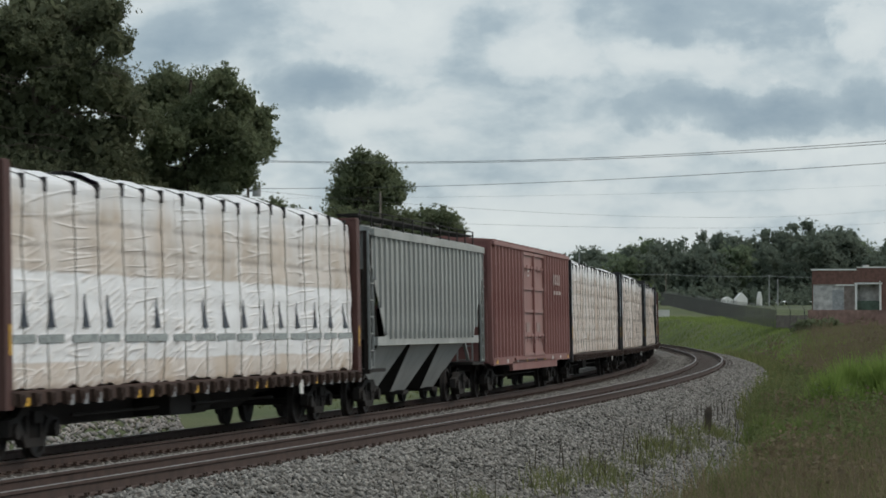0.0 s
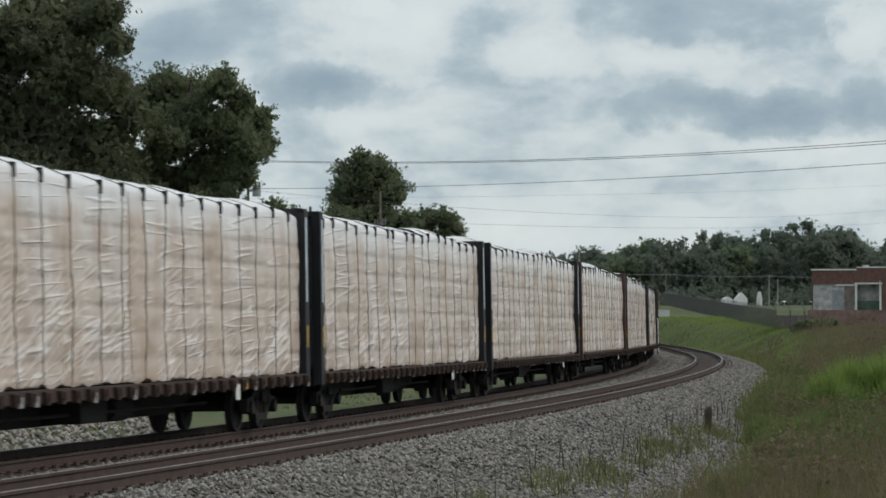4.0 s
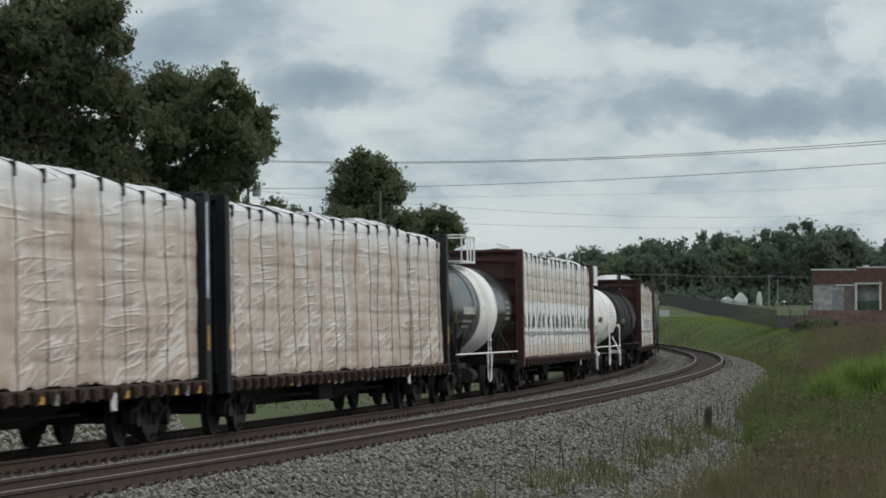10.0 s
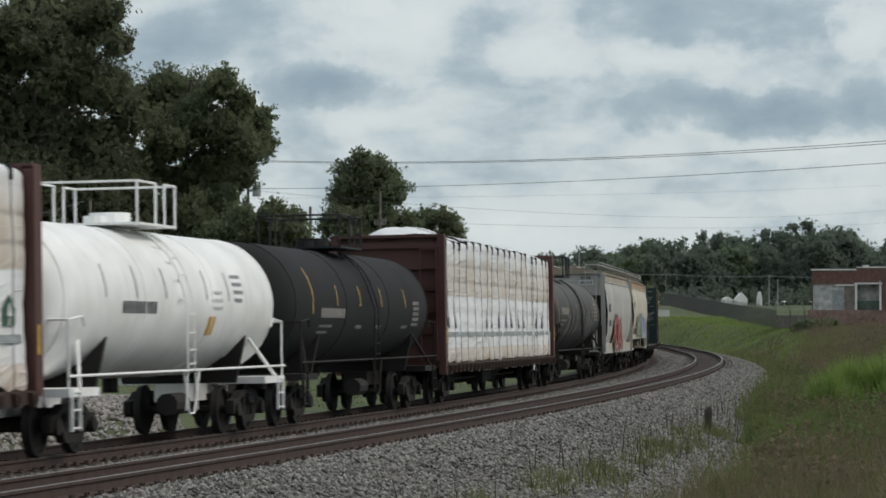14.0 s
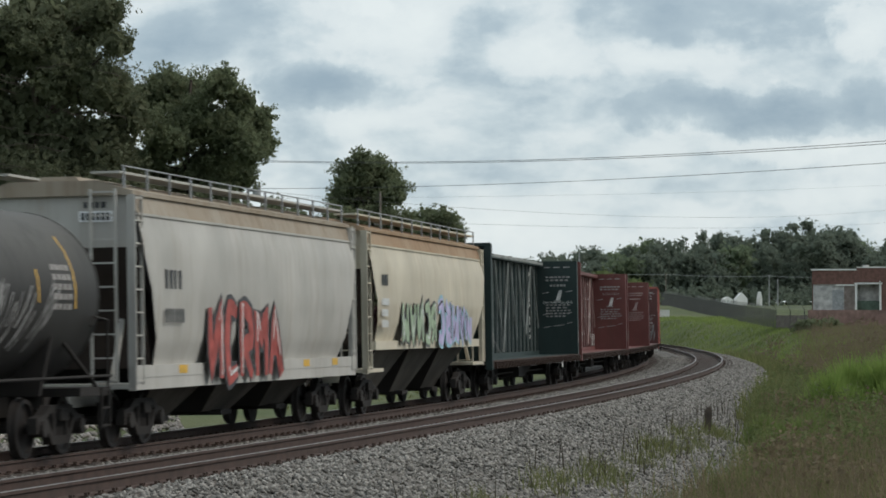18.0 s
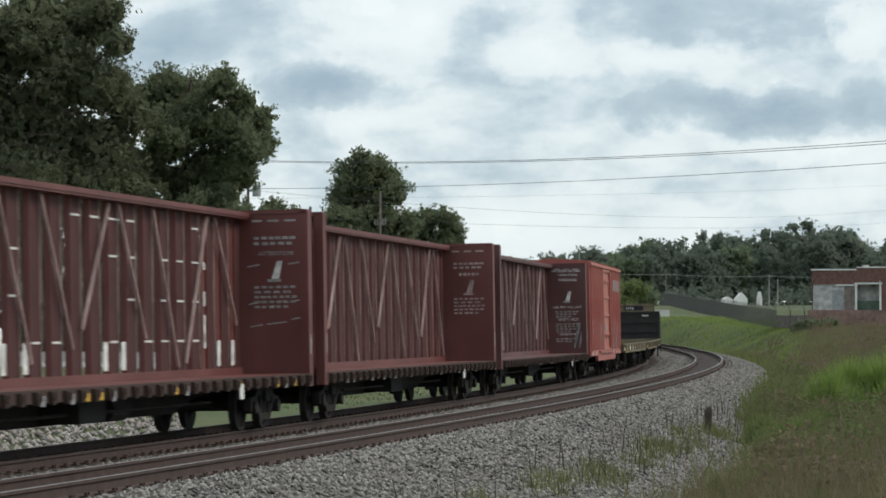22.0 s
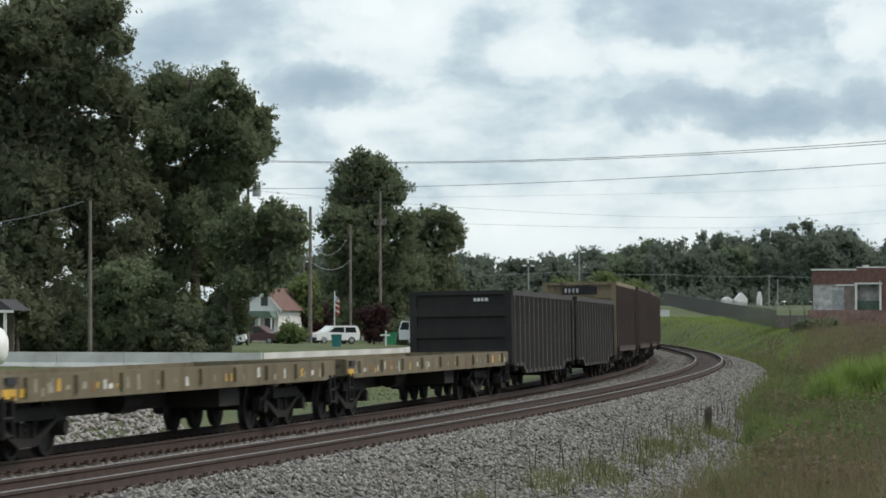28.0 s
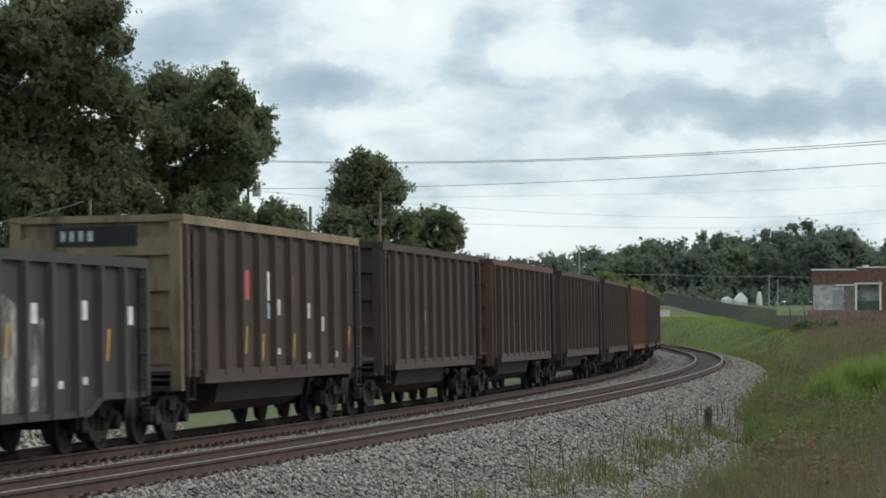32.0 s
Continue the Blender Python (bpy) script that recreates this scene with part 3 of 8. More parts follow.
BED_LAT = (-5.2, -4.0, -2.9, -1.9, -1.4, -0.7, 0.0, 0.7, 1.4, 1.9, 2.3, C - 1.9, C - 1.4, C - 0.7, C, C + 0.7, C + 1.4, C + 1.9, C + 2.7, C + 3.6, C + 4.4, C + 5.4, C + 6.4)
BED_Z = (-1.3, -0.85, -0.4, -0.19, -0.2, -0.21, -0.2, -0.19, -0.17, -0.14, -0.14, -0.05, -0.04, -0.02, 0.02, 0.07, 0.1, 0.09, -0.16, -0.44, -0.68, -0.86, -1.35)


def bed_height(lat):
    return np.interp(lat, BED_LAT, BED_Z)


def make_bed():
    s = np.concatenate([np.arange(-80, 100, 0.4), np.arange(100, 560, 1.6)])
    me = strip("ballast_bed", s, BED_LAT, BED_Z, M["ballast"], 0.05)
    me.materials.append(M["ballastrust"])
    me.materials.append(M["ballastshade"])
    cols = len(BED_LAT) - 1
    # 2: strip under the train, shadow in its colour; 1: rust-stained near track
    dark = [2 if -3.0 <= (a + b) / 2 <= 1.65 else 1 if C - 1.45 <= (a + b) / 2 <= C + 1.65 else 0 for a, b in zip(BED_LAT, BED_LAT[1:])]
    me.polygons.foreach_set("material_index", np.tile(np.array(dark, dtype=np.int32), len(me.polygons) // cols))
    me.shade_smooth()
    tagged(new("ballast_bed", me), "grey granite ballast under two curved tracks", "ballast", kind="structure")


def stone_cloud(name, pts, size, mat, seed):
    """Irregular eight-sided stones at the given places."""
    rnd = np.random.RandomState(seed)
    n = len(pts)
    base = np.array([(1, 0, 0), (-1, 0, 0), (0, 1, 0), (0, -1, 0), (0, 0, 1), (0, 0, -1)], float)
    faces = np.array([(0, 2, 4), (2, 1, 4), (1, 3, 4), (3, 0, 4), (2, 0, 5), (1, 2, 5), (3, 1, 5), (0, 3, 5)])
    r = size * (0.6 + 0.8 * rnd.rand(n, 1, 1))
    v = base[None] * (0.6 + 0.6 * rnd.rand(n, 6, 1)) * r
    v = v + (rnd.rand(n, 6, 3) - 0.5) * r * 0.5
    a = rnd.rand(n) * 6.283
    c, s_ = np.cos(a), np.sin(a)
    x = v[..., 0] * c[:, None] - v[..., 1] * s_[:, None]
    y = v[..., 0] * s_[:, None] + v[..., 1] * c[:, None]
    t = (rnd.rand(n) - 0.5) * 1.6
    z = v[..., 2] * np.cos(t)[:, None] * 0.75 + x * np.sin(t)[:, None]
    v = np.stack([x, y, z], -1) + np.asarray(pts)[:, None]
    f = (faces[None] + (np.arange(n) * 6)[:, None, None]).reshape(-1, 3)
    me = bpy.data.meshes.new(name)
    me.vertices.add(n * 6)
    me.vertices.foreach_set("co", v.astype(np.float32).ravel())
    me.loops.add(len(f) * 3)
    me.loops.foreach_set("vertex_index", f.astype(np.int32).ravel())
    me.polygons.add(len(f))
    me.polygons.foreach_set("loop_start", np.arange(0, len(f) * 3, 3, dtype=np.int32))
    me.update(calc_edges=True)
    me.materials.append(mat)
    return me


def make_stones():
    rnd = np.random.RandomState(11)
    # denser close to the camera, along the shoulder and between the tracks
    pts = []
    for s0, s1, dens in ((-4, 30, 150), (30, 60, 90), (60, 110, 45), (110, 190, 14)):
        for l0, l1 in ((C + 0.95, C + 5.7), (1.35, C - 1.05)):
            n = int((s1 - s0) * (l1 - l0) * dens)
            s, l = s0 + rnd.rand(n) * (s1 - s0), l0 + rnd.rand(n) * (l1 - l0)
            p = strip_points(s, l, bed_height(l))
            p[:, 2] += 0.0
            pts.append(p)
    pts = np.concatenate(pts)
    pts[:, 2] += rnd.rand(len(pts)) * 0.03
    ob = new("loose_ballast", stone_cloud("loose_ballast", pts, 0.042, M["stone"], 5))
    tagged(ob, "loose grey granite stones covering the track shoulder", "ballast", kind="stuff")
    # pale rubble bank beyond the far track
    n = 13000
    x = -26 + rnd.rand(n) * 20
    y = 62 + rnd.rand(n) * 48
    lat, _ = lat_of(x, y)
    edge = -6.6 - (y - 77) * 0.13
    ok = (lat < -4.2) & (x < edge)
    x, y, lat = x[ok], y[ok], lat[ok]
    z = ground_height(x, y) + 0.55 * smooth(4.5, 9, -lat) * smooth(112, 92, y)
    ob = new("rubble_bank", stone_cloud("rubble_bank", np.stack([x, y, z], -1), 0.1, M["riprap"], 8))
    tagged(ob, "pale broken-rock bank beyond the far track", "rubble", kind="stuff")


RAIL = [(-0.036, 0.0), (-0.036, -0.035), (-0.01, -0.05), (-0.01, -0.145), (-0.07, -0.16), (-0.07, -0.172), (0.07, -0.172), (0.07, -0.16), (0.01, -0.145), (0.01, -0.05), (0.036, -0.035), (0.036, 0.0)]


def rail_mesh(s, lat, z0):
    lats = [lat + p for p, q in RAIL] + [lat + RAIL[0][0]]
    zs = [z0 + q for p, q in RAIL] + [z0 + RAIL[0][1]]
    return strip("rail", s, lats, zs, M["rail"])


def make_track(name, centre, up, cant, label):
    root = tagged(new(name), label, "railway track", kind="structure")
    s = np.concatenate([np.arange(-80, 100, 0.8), np.arange(100, 560, 2.0)])
    for side in (-0.752, 0.752):
        lat, z = centre + side * math.cos(cant), up + side * math.sin(cant)
        r = part("rail", rail_mesh(s, lat, z), None, root)
        part("rail_head", strip("rail_head", s, (lat - 0.034, lat - 0.02, lat + 0.02, lat + 0.034), (z + 0.001, z + 0.004, z + 0.004, z + 0.001), M["railhead"]), None, r, "polished running surface")
    tie_me = MB().box(-1.3, 1.3, -0.115, 0.115, -0.16, 0.0).mesh("tie", M["tie"])
    far, rnd = MB(), random.Random(4)
    plates = MB()
    gap, i = 0.52, 0
    pos = -8.0
    while pos < 330:
        m = Matrix.Translation(line_at(pos, centre, up - 0.185))
        th = float(np.interp(pos, S_ALL, LT))
        m = m @ Matrix.Rotation(-th + (rnd.random() - 0.5) * 0.02, 4, 'Z') @ Matrix.Rotation(-cant, 4, 'Y') @ Matrix.Translation(((rnd.random() - 0.5) * 0.05, 0, 0))
        if -8 <= pos < 90:
            t = part("tie", tie_me, None, root)
            t.matrix_basis = m
        else:
            b = MB().box(-1.3, 1.3, -0.115, 0.115, -0.16, 0.0)
            far.add([tuple(m @ Vector(v)) for v in b.v], b.f)
        if pos < 140:
            for side in (-0.752, 0.752):
                b = MB().box(side - 0.17, side + 0.17, -0.095, 0.095, 0.0, 0.018)
                for sx in (side - 0.12, side + 0.12):
                    b.box(sx - 0.02, sx + 0.02, -0.06, -0.03, 0.018, 0.05).box(sx - 0.02, sx + 0.02, 0.03, 0.06, 0.018, 0.05)
                plates.add([tuple(m @ Vector(v)) for v in b.v], b.f)
        pos += gap
    tagged(part("far_ties", far, M["tie"], root), kind="stuff")
    tagged(part("tie_plates", plates, M["plate"], root, "rusty tie plates and spikes"), kind="stuff")
    return root


make_ground()
make_bed()


# ---- freight cars ----
WHEEL_R = 0.457
wheelsets = []


def wheelset_mesh():
    prof = [(0.0, 0.07), (0.62, 0.07), (0.62, 0.13), (0.66, 0.16), (0.70, 0.3), (0.685, 0.4), (0.685, 0.482), (0.715, 0.482), (0.722, 0.46), (0.815, 0.452), (0.82, 0.39), (0.765, 0.375), (0.745, 0.3), (0.79, 0.15), (0.80, 0.11), (0.82, 0.075), (1.02, 0.075), (1.02, 0.0)]
    mb = MB().lathe(prof, True, 20)
    mb.lathe([(-a, r) for a, r in prof], True, 20)
    for k in range(4):
        a = k * math.pi / 2
        mb.box(1.02, 1.05, 0.045 * math.cos(a) - 0.015, 0.045 * math.cos(a) + 0.015, 0.045 * math.sin(a) - 0.015, 0.045 * math.sin(a) + 0.015)
    return mb.mesh("wheelset", M["wheel"], True)


WHEELSET = wheelset_mesh()


def side_frame_mesh(x, half=0.89):
    """Cast side frame with window, springs, journal boxes."""
    mb = MB()
    t = 0.075
    up = [(-half - 0.22, 0.38), (-half - 0.22, 0.62), (-half + 0.1, 0.66), (-half + 0.38, 0.8), (half - 0.38, 0.8), (half - 0.1, 0.66), (half + 0.22, 0.62), (half + 0.22, 0.38),
          (half - 0.12, 0.4), (half - 0.17, 0.56), (half - 0.42, 0.68), (-half + 0.42, 0.68), (-half + 0.17, 0.56), (-half + 0.12, 0.4)]
    mb.prism(up, 'x', x - t, x + t)
    low = [(-half + 0.16, 0.58), (-half + 0.3, 0.6), (-0.34, 0.33), (0.34, 0.33), (half - 0.3, 0.6), (half - 0.16, 0.58), (0.4, 0.2), (-0.4, 0.2)]
    mb.prism(low, 'x', x - t, x + t)
    mb.box(x - t, x + t, -0.36, -0.26, 0.3, 0.7).box(x - t, x + t, 0.26, 0.36, 0.3, 0.7)
    for y in (-0.16, 0.0, 0.16):
        mb.tube((x, y, 0.33), (x, y, 0.56), 0.06, 8)
    for y in (-half, half):
        mb.tube((x - 0.09, y, WHEEL_R), (x + 0.14, y, WHEEL_R), 0.13, 10)
    return mb.mesh("side_frame", M["truck"])


FRAMES = [side_frame_mesh(1.0), side_frame_mesh(-1.0)]
FRAMES3 = [side_frame_mesh(1.0, 1.62), side_frame_mesh(-1.0, 1.62)]
BOLSTER = MB().box(-1.15, 1.15, -0.2, 0.2, 0.56, 0.74).box(-0.7, 0.7, -0.62, -0.5, 0.4, 0.55).box(-0.7, 0.7, 0.5, 0.62, 0.4, 0.55).mesh("truck", M["truck"])
BOLSTER3 = MB().box(-1.15, 1.15, -1.0, 1.0, 0.6, 0.78).box(-0.25, 0.25, -1.7, 1.7, 0.56, 0.74).mesh("truck", M["truck"])


def truck(car, y, swivel, axles=2):
    t = part("truck", BOLSTER if axles == 2 else BOLSTER3, None, car, "grimy cast steel truck")
    at(t, 0, y, 0, swivel)
    for me in (FRAMES if axles == 2 else FRAMES3):
        part("side_frame", me, None, t)
    for a in ((-0.89, 0.89) if axles == 2 else (-1.62, 0.0, 1.62)):
        w = part("wheelset", WHEELSET, None, t, "worn steel wheels on an axle")
        w.matrix_parent_inverse = Matrix.Translation((0, a, WHEEL_R))
        wheelsets.append(w)


def coupler_parts(car, half):
    for e in (-1, 1):
        mb = MB().box(-0.09, 0.09, min(e * (half - 0.9), e * (half - 0.12)), max(e * (half - 0.9), e * (half - 0.12)), 0.76, 0.92)
        mb.box(-0.17, 0.15, min(e * (half - 0.22), e * half), max(e * (half - 0.22), e * half), 0.7, 0.98)
        part("coupler", mb, M["under"], car)
        h = MB().pipe([(0.3, e * (half - 0.75), 0.72), (0.32, e * (half - 0.45), 0.45), (0.22, e * (half - 0.08), 0.4)], 0.025)
        part("air_hose", h, M["rubber"], car)


def ladder(car, x, y, z0, z1, mat, along=True, width=0.45, rungs=0):
    """Grab-iron ladder on a side (along) or an end."""
    mb = MB()
    n = rungs or max(2, int((z1 - z0) / 0.4))
    for k in range(n + 1):
        z = z0 + (z1 - z0) * k / n
        if along:
            mb.box(x, x + 0.035, y - width / 2, y + width / 2, z - 0.014, z + 0.014)
        else:
            mb.box(x - width / 2, x + width / 2, y - 0.018, y + 0.018, z - 0.014, z + 0.014)
    for e in (-1, 1):
        if along:
            mb.box(x - 0.02, x + 0.035, y + e * width / 2 - 0.02, y + e * width / 2 + 0.02, z0 - 0.05, z1 + 0.05)
        else:
            mb.box(x + e * width / 2 - 0.02, x + e * width / 2 + 0.02, y - 0.03, y + 0.03, z0 - 0.05, z1 + 0.05)
    return part("ladder", mb, mat, car)


def bars(car, x, y, z, rows, mat, name="lettering", h=0.12, gap=0.09, end=None):
    """Unreadable lettering: rows of short bars on the side at x, or on an end at end."""
    mb = MB()
    rnd = random.Random(int(y * 100) + len(rows))
    for i, (n, w) in enumerate(rows):
        zz = z - i * (h + gap)
        for k in range(n):
            a = y + k * w
            b = a + w * ((0.4 if h >= 0.18 else 0.62) + 0.2 * rnd.random())
            if end is None:
                mb.box(x, x + 0.006, a, b, zz - h, zz)
            else:
                mb.box(a, b, end - 0.006, end, zz - h, zz)
    return part(name, mb, mat, car)


def words(car, text, x, y, z, size, mat, rz=90.0, name="lettering"):
    """Readable lettering, drawn with the built-in font; rz turns it to face sideways or endways."""
    cu = bpy.data.curves.new(name, 'FONT')
    cu.body, cu.size, cu.extrude, cu.align_x = text, size, 0.002, 'CENTER'
    tmp = bpy.data.objects.new(name, cu)
    scene.collection.objects.link(tmp)
    me = bpy.data.meshes.new_from_object(tmp.evaluated_get(bpy.context.evaluated_depsgraph_get()))
    bpy.data.objects.remove(tmp)
    me.materials.clear()
    me.materials.append(mat)
    ob = part(name, me, None, car)
    ob.matrix_basis = pose(x, y, z, 90, 0, rz)
    return ob


cars = []


def new_car(name, u0, u1, label, category, axles=2, inset=2.6):
    """A car between the couplers u0 and u1 (metres behind the origin at 16 s)."""
    car = tagged(new(name), label, category, "freight train")
    half = (u1 - u0) / 2
    tc = half - inset
    sw = math.degrees(0.5 * 2 * tc * 0.0009)
    truck(car, -tc, -sw, axles)
    truck(car, tc, sw, axles)
    coupler_parts(car, half)
    cars.append((car, (u0 + u1) / 2, tc))
    return car, half


def centre_beam(u0, u1, paint_name, label, empty, stripe="yellow", seed=0, sill_tags="yellow"):
    m = M[paint_name]
    car, half = new_car("centerbeam_flatcar", u0, u1, label, "freight car", inset=2.95)
    yb = half - 0.72
    top = 4.3
    part("deck", MB().box(-1.42, 1.42, -yb, yb, 0.98, 1.06), m, car)
    for e in (-1, 1):
        sill = MB().box(e * 1.42 - 0.05, e * 1.42 + 0.05, -yb, yb, 0.86, 1.06)
        part("side_sill", sill, M["sillgrime"], car)
    bell = [(-yb, 0.98), (yb, 0.98), (yb, 0.72), (yb - 4.4, 0.68), (yb - 6.0, 0.42), (-yb + 6.0, 0.42), (-yb + 4.4, 0.68), (-yb, 0.72)]
    part("center_sill", MB().prism(bell, 'x', -0.28, 0.28), M["under"], car)
    n = int(2 * yb / 0.68)
    pocket = MB().prism([(-0.13, 0.1), (0.13, 0.1), (0.07, -0.1), (-0.07, -0.1)], 'x', 0, 0.09).box(0.02, 0.12, -0.05, 0.05, -0.04, 0.08).mesh("stake_pocket", M["sillgrime"])
    yel = MB().box(0, 0.012, -0.13, 0.13, -0.06, 0.06).mesh("reflector", M[sill_tags])
    pale = MB().box(0, 0.012, -0.1, 0.1, -0.09, 0.07).mesh("reflector", M["grey_metal"])
    tint = random.Random(seed)
    for k in range(n):
        y = -yb + (k + 0.5) * 2 * yb / n
        at(part("stake_pocket", pocket, None, car), 1.46, y, 0.93)
        r = tint.random()
        if r < 0.5:
            at(part("reflector", yel if r < 0.2 else pale, None, car), 1.472, y + 0.34, 0.9)
    tag = MB().box(0, 0.02, -0.14, 0.14, -0.14, 0.14).box(0.02, 0.026, -0.09, 0.09, 0.02, 0.09)
    at(part("placard", tag, M["mark"], car, "small white notice plate"), 1.5, yb - 5.6, 0.8)
    for e in (-1, 1):
        y = e * yb
        mb = MB().box(-1.42, 1.42, min(y, y - e * 0.1), max(y, y - e * 0.1), 1.06, top)
        b = part("bulkhead", mb, m, car)
        r = MB()
        for z in (1.35, 1.9, 2.45, 3.0, 3.55, 4.1):
            r.box(-1.3, 1.3, min(y, y + e * 0.14), max(y, y + e * 0.14), z - 0.07, z + 0.07)
        part("ribs", r, m, b)
        for s in (-1, 1):
            x = s * 1.38
            part("corner_post", MB().box(x - 0.09, x + 0.09, min(y - e * 0.12, y + e * 0.2), max(y - e * 0.12, y + e * 0.2), 0.8, top + 0.04), m, b)
        part("top_rail", MB().box(-1.45, 1.45, min(y - e * 0.12, y + e * 0.2), max(y - e * 0.12, y + e * 0.2), top, top + 0.08), m, b)
        ladder(b, 1.05, y + e * 0.24, 1.2, 4.0, m, False, 0.42)
        if empty:
            part("reflector_strip", MB().box(1.472, 1.478, y - 0.04, y + 0.06, 1.45, 1.85), M["dimmark"], b, "dirty white reflective strip")
        else:
            part("reflector_strip", MB().box(1.472, 1.478, y - 0.03, y + 0.06, 1.58, 2.02), M["yellow"], b, "yellow reflective strip")
        if stripe == "blue":
            part("reflector_strip", MB().box(1.472, 1.478, y - 0.06, y + 0.05, 2.5, 4.2), M["bluestripe"], b, "pale blue reflective strip")
    # centre partition
    edge = M["palegreen"] if paint_name == "green" else M["palered"]
    cb = part("center_beam", MB().box(-0.24, 0.24, -yb, yb, top - 0.1, top + 0.03).box(-0.08, 0.08, -yb, yb, 1.06, 1.2), m, car)
    if empty:
        part("top_edge", MB().box(0.24, 0.26, -yb, yb, top - 0.06, top + 0.034), edge if paint_name == "green" else m, cb)
    n = 22 if empty else 12
    gap = (2 * yb - 0.7) / n
    wide = 0.26 if empty else 0.2
    post = MB().box(-0.045, 0.045, -wide, wide, 1.1, top - 0.1).mesh("post", M["greenweb"] if paint_name == "green" else M["cbweb"])
    lip = MB().box(-0.05, 0.07, wide, wide + 0.028, 1.1, top - 0.1).mesh("post_edge", edge)
    rim = MB().box(-0.05, 0.07, -wide - 0.02, -wide, 1.1, top - 0.1).mesh("post_edge", m)
    tie = random.Random(seed + 3)
    for k in range(n + 1):
        q = at(part("post", post, None, cb), 0, -yb + 0.35 + k * gap, 0)
        if empty:
            part("post_edge", lip, None, q, "pale edge with sky light painted in")
            part("post_edge", rim, None, q)
    for k in range(n):
        y0 = -yb + 0.35 + k * gap
        if empty and k % 2 == 0:
            a, b = (y0 + 0.1, y0 + gap * 1.6) if (k // 2) % 3 else (y0 + gap * 1.6, y0 + 0.1)
            part("brace", MB().beam((0.13, min(a, yb - 0.4), top - 0.15), (0.13, min(b, yb - 0.4), 1.2 + 0.9 * tie.random()), 0.05, 0.05), edge, cb)
        if empty and seed == 4:
            for z in (1.75, 2.5, 3.25, 3.9):
                if tie.random() < 0.45:
                    part("tie_strip", MB().box(0.046, 0.056, y0 - 0.25, y0 + 0.25, z - 0.018, z + 0.018), M["mark"], cb)
            if tie.random() < 0.4:
                part("paper_scrap", MB().box(0.1, 0.105, y0 + 0.3, y0 + 0.55, 1.25, 1.75), M["mark"], cb, "torn white paper scrap")
    if empty and seed in (4, 2):
        for k in range(10):
            z = 1.6 + 2.4 * tie.random()
            part("tie_strip", MB().box(0.1, 0.11, yb - 3.1, yb - 2.98, z, z + 0.14), M["mark"], cb)
    if empty and seed == 2:
        for k in range(5):
            y0 = -5.0 + k * 1.1
            part("scuff_mark", MB().prism([(y0, 2.6 - k * 0.28), (y0 + 0.9, 2.36 - k * 0.28), (y0 + 0.9, 2.33 - k * 0.28), (y0, 2.57 - k * 0.28)], 'x', 0.12, 0.125), M["fadedspray"], cb)
    part("panel", MB().box(-0.03, 0.03, yb - 3.0, yb - 0.1, 1.2, top - 0.2), m, cb)
    part("panel", MB().box(-0.03, 0.03, -yb + 0.1, -yb + 2.4, 1.2, top - 0.2), m, cb)
    part("brake_rod", MB().pipe([(0.75, -yb + 5, 0.6), (0.75, yb - 5, 0.6)], 0.03), M["under"], car)
    part("brake_valve", MB().box(0.3, 0.95, -1.6, -0.2, 0.45, 0.85), M["under"], car)
    part("air_reservoir", MB().tube((0.5, 1.0, 0.62), (0.5, 2.0, 0.62), 0.22, 10), M["under"], car)
    if empty:
        inner = yb - 0.1
        bh = car
        y = inner - 0.003
        ink = M["fadedmark"] if seed == 6 else M["dimmark"]
        bars(bh, 0.25, 0.3, 4.18, [(3, 0.34)], ink, h=0.04, gap=0.05, end=y)
        if seed == 5:
            for text, z, size in (("LOADING & UNLOADING", 4.06, 0.1), ("INSTRUCTIONS", 3.92, 0.1), ("WARNING", 3.72, 0.14), ("CAR MAY FALL OVER", 2.72, 0.12), ("SAFETY FIRST", 2.26, 0.13), ("WARNING", 1.72, 0.14)):
                words(bh, text, 0.8, y, z, size, M["mark"], 0)
            bars(bh, 0.25, 0.34, 2.62, [(6, 0.15), (5, 0.16), (4, 0.15)], ink, h=0.05, gap=0.04, end=y)
            bars(bh, 0.25, 0.34, 2.16, [(6, 0.15), (6, 0.15), (5, 0.16), (4, 0.15)], ink, h=0.05, gap=0.04, end=y)
            bars(bh, 0.25, 0.34, 1.62, [(5, 0.16), (4, 0.16)], ink, h=0.05, gap=0.04, end=y)
        else:
            bars(bh, 0.25, 0.34, 3.84, [(6, 0.15), (5, 0.17)], ink, h=0.06, gap=0.05, end=y)
        if seed == 4:
            words(bh, "ATTENTION", 0.8, y, 3.45, 0.13, ink, 0)
        elif seed != 5:
            bars(bh, 0.25, 0.5, 3.55, [(5, 0.12)], ink, h=0.08, end=y)
        if seed == 2:
            words(bh, "CAR MAY FALL OVER", 0.8, y - 0.004, 2.86, 0.12, M["mark"], 0)
        ic = MB().prism([(0.7, 2.98), (0.82, 3.34), (0.93, 3.34), (0.86, 2.98)], 'y', y - 0.006, y)
        part("warning_symbol", ic, M["mark"] if seed != 6 else ink, bh)
        part("symbol_base", MB().box(0.62, 0.9, y - 0.006, y, 2.92, 2.975), ink, bh)
        if seed != 5:
            bars(bh, 0.25, 0.34, 2.84, [(6, 0.15), (4, 0.2), (7, 0.13), (6, 0.15), (5, 0.15)], ink, h=0.05, gap=0.05, end=y)
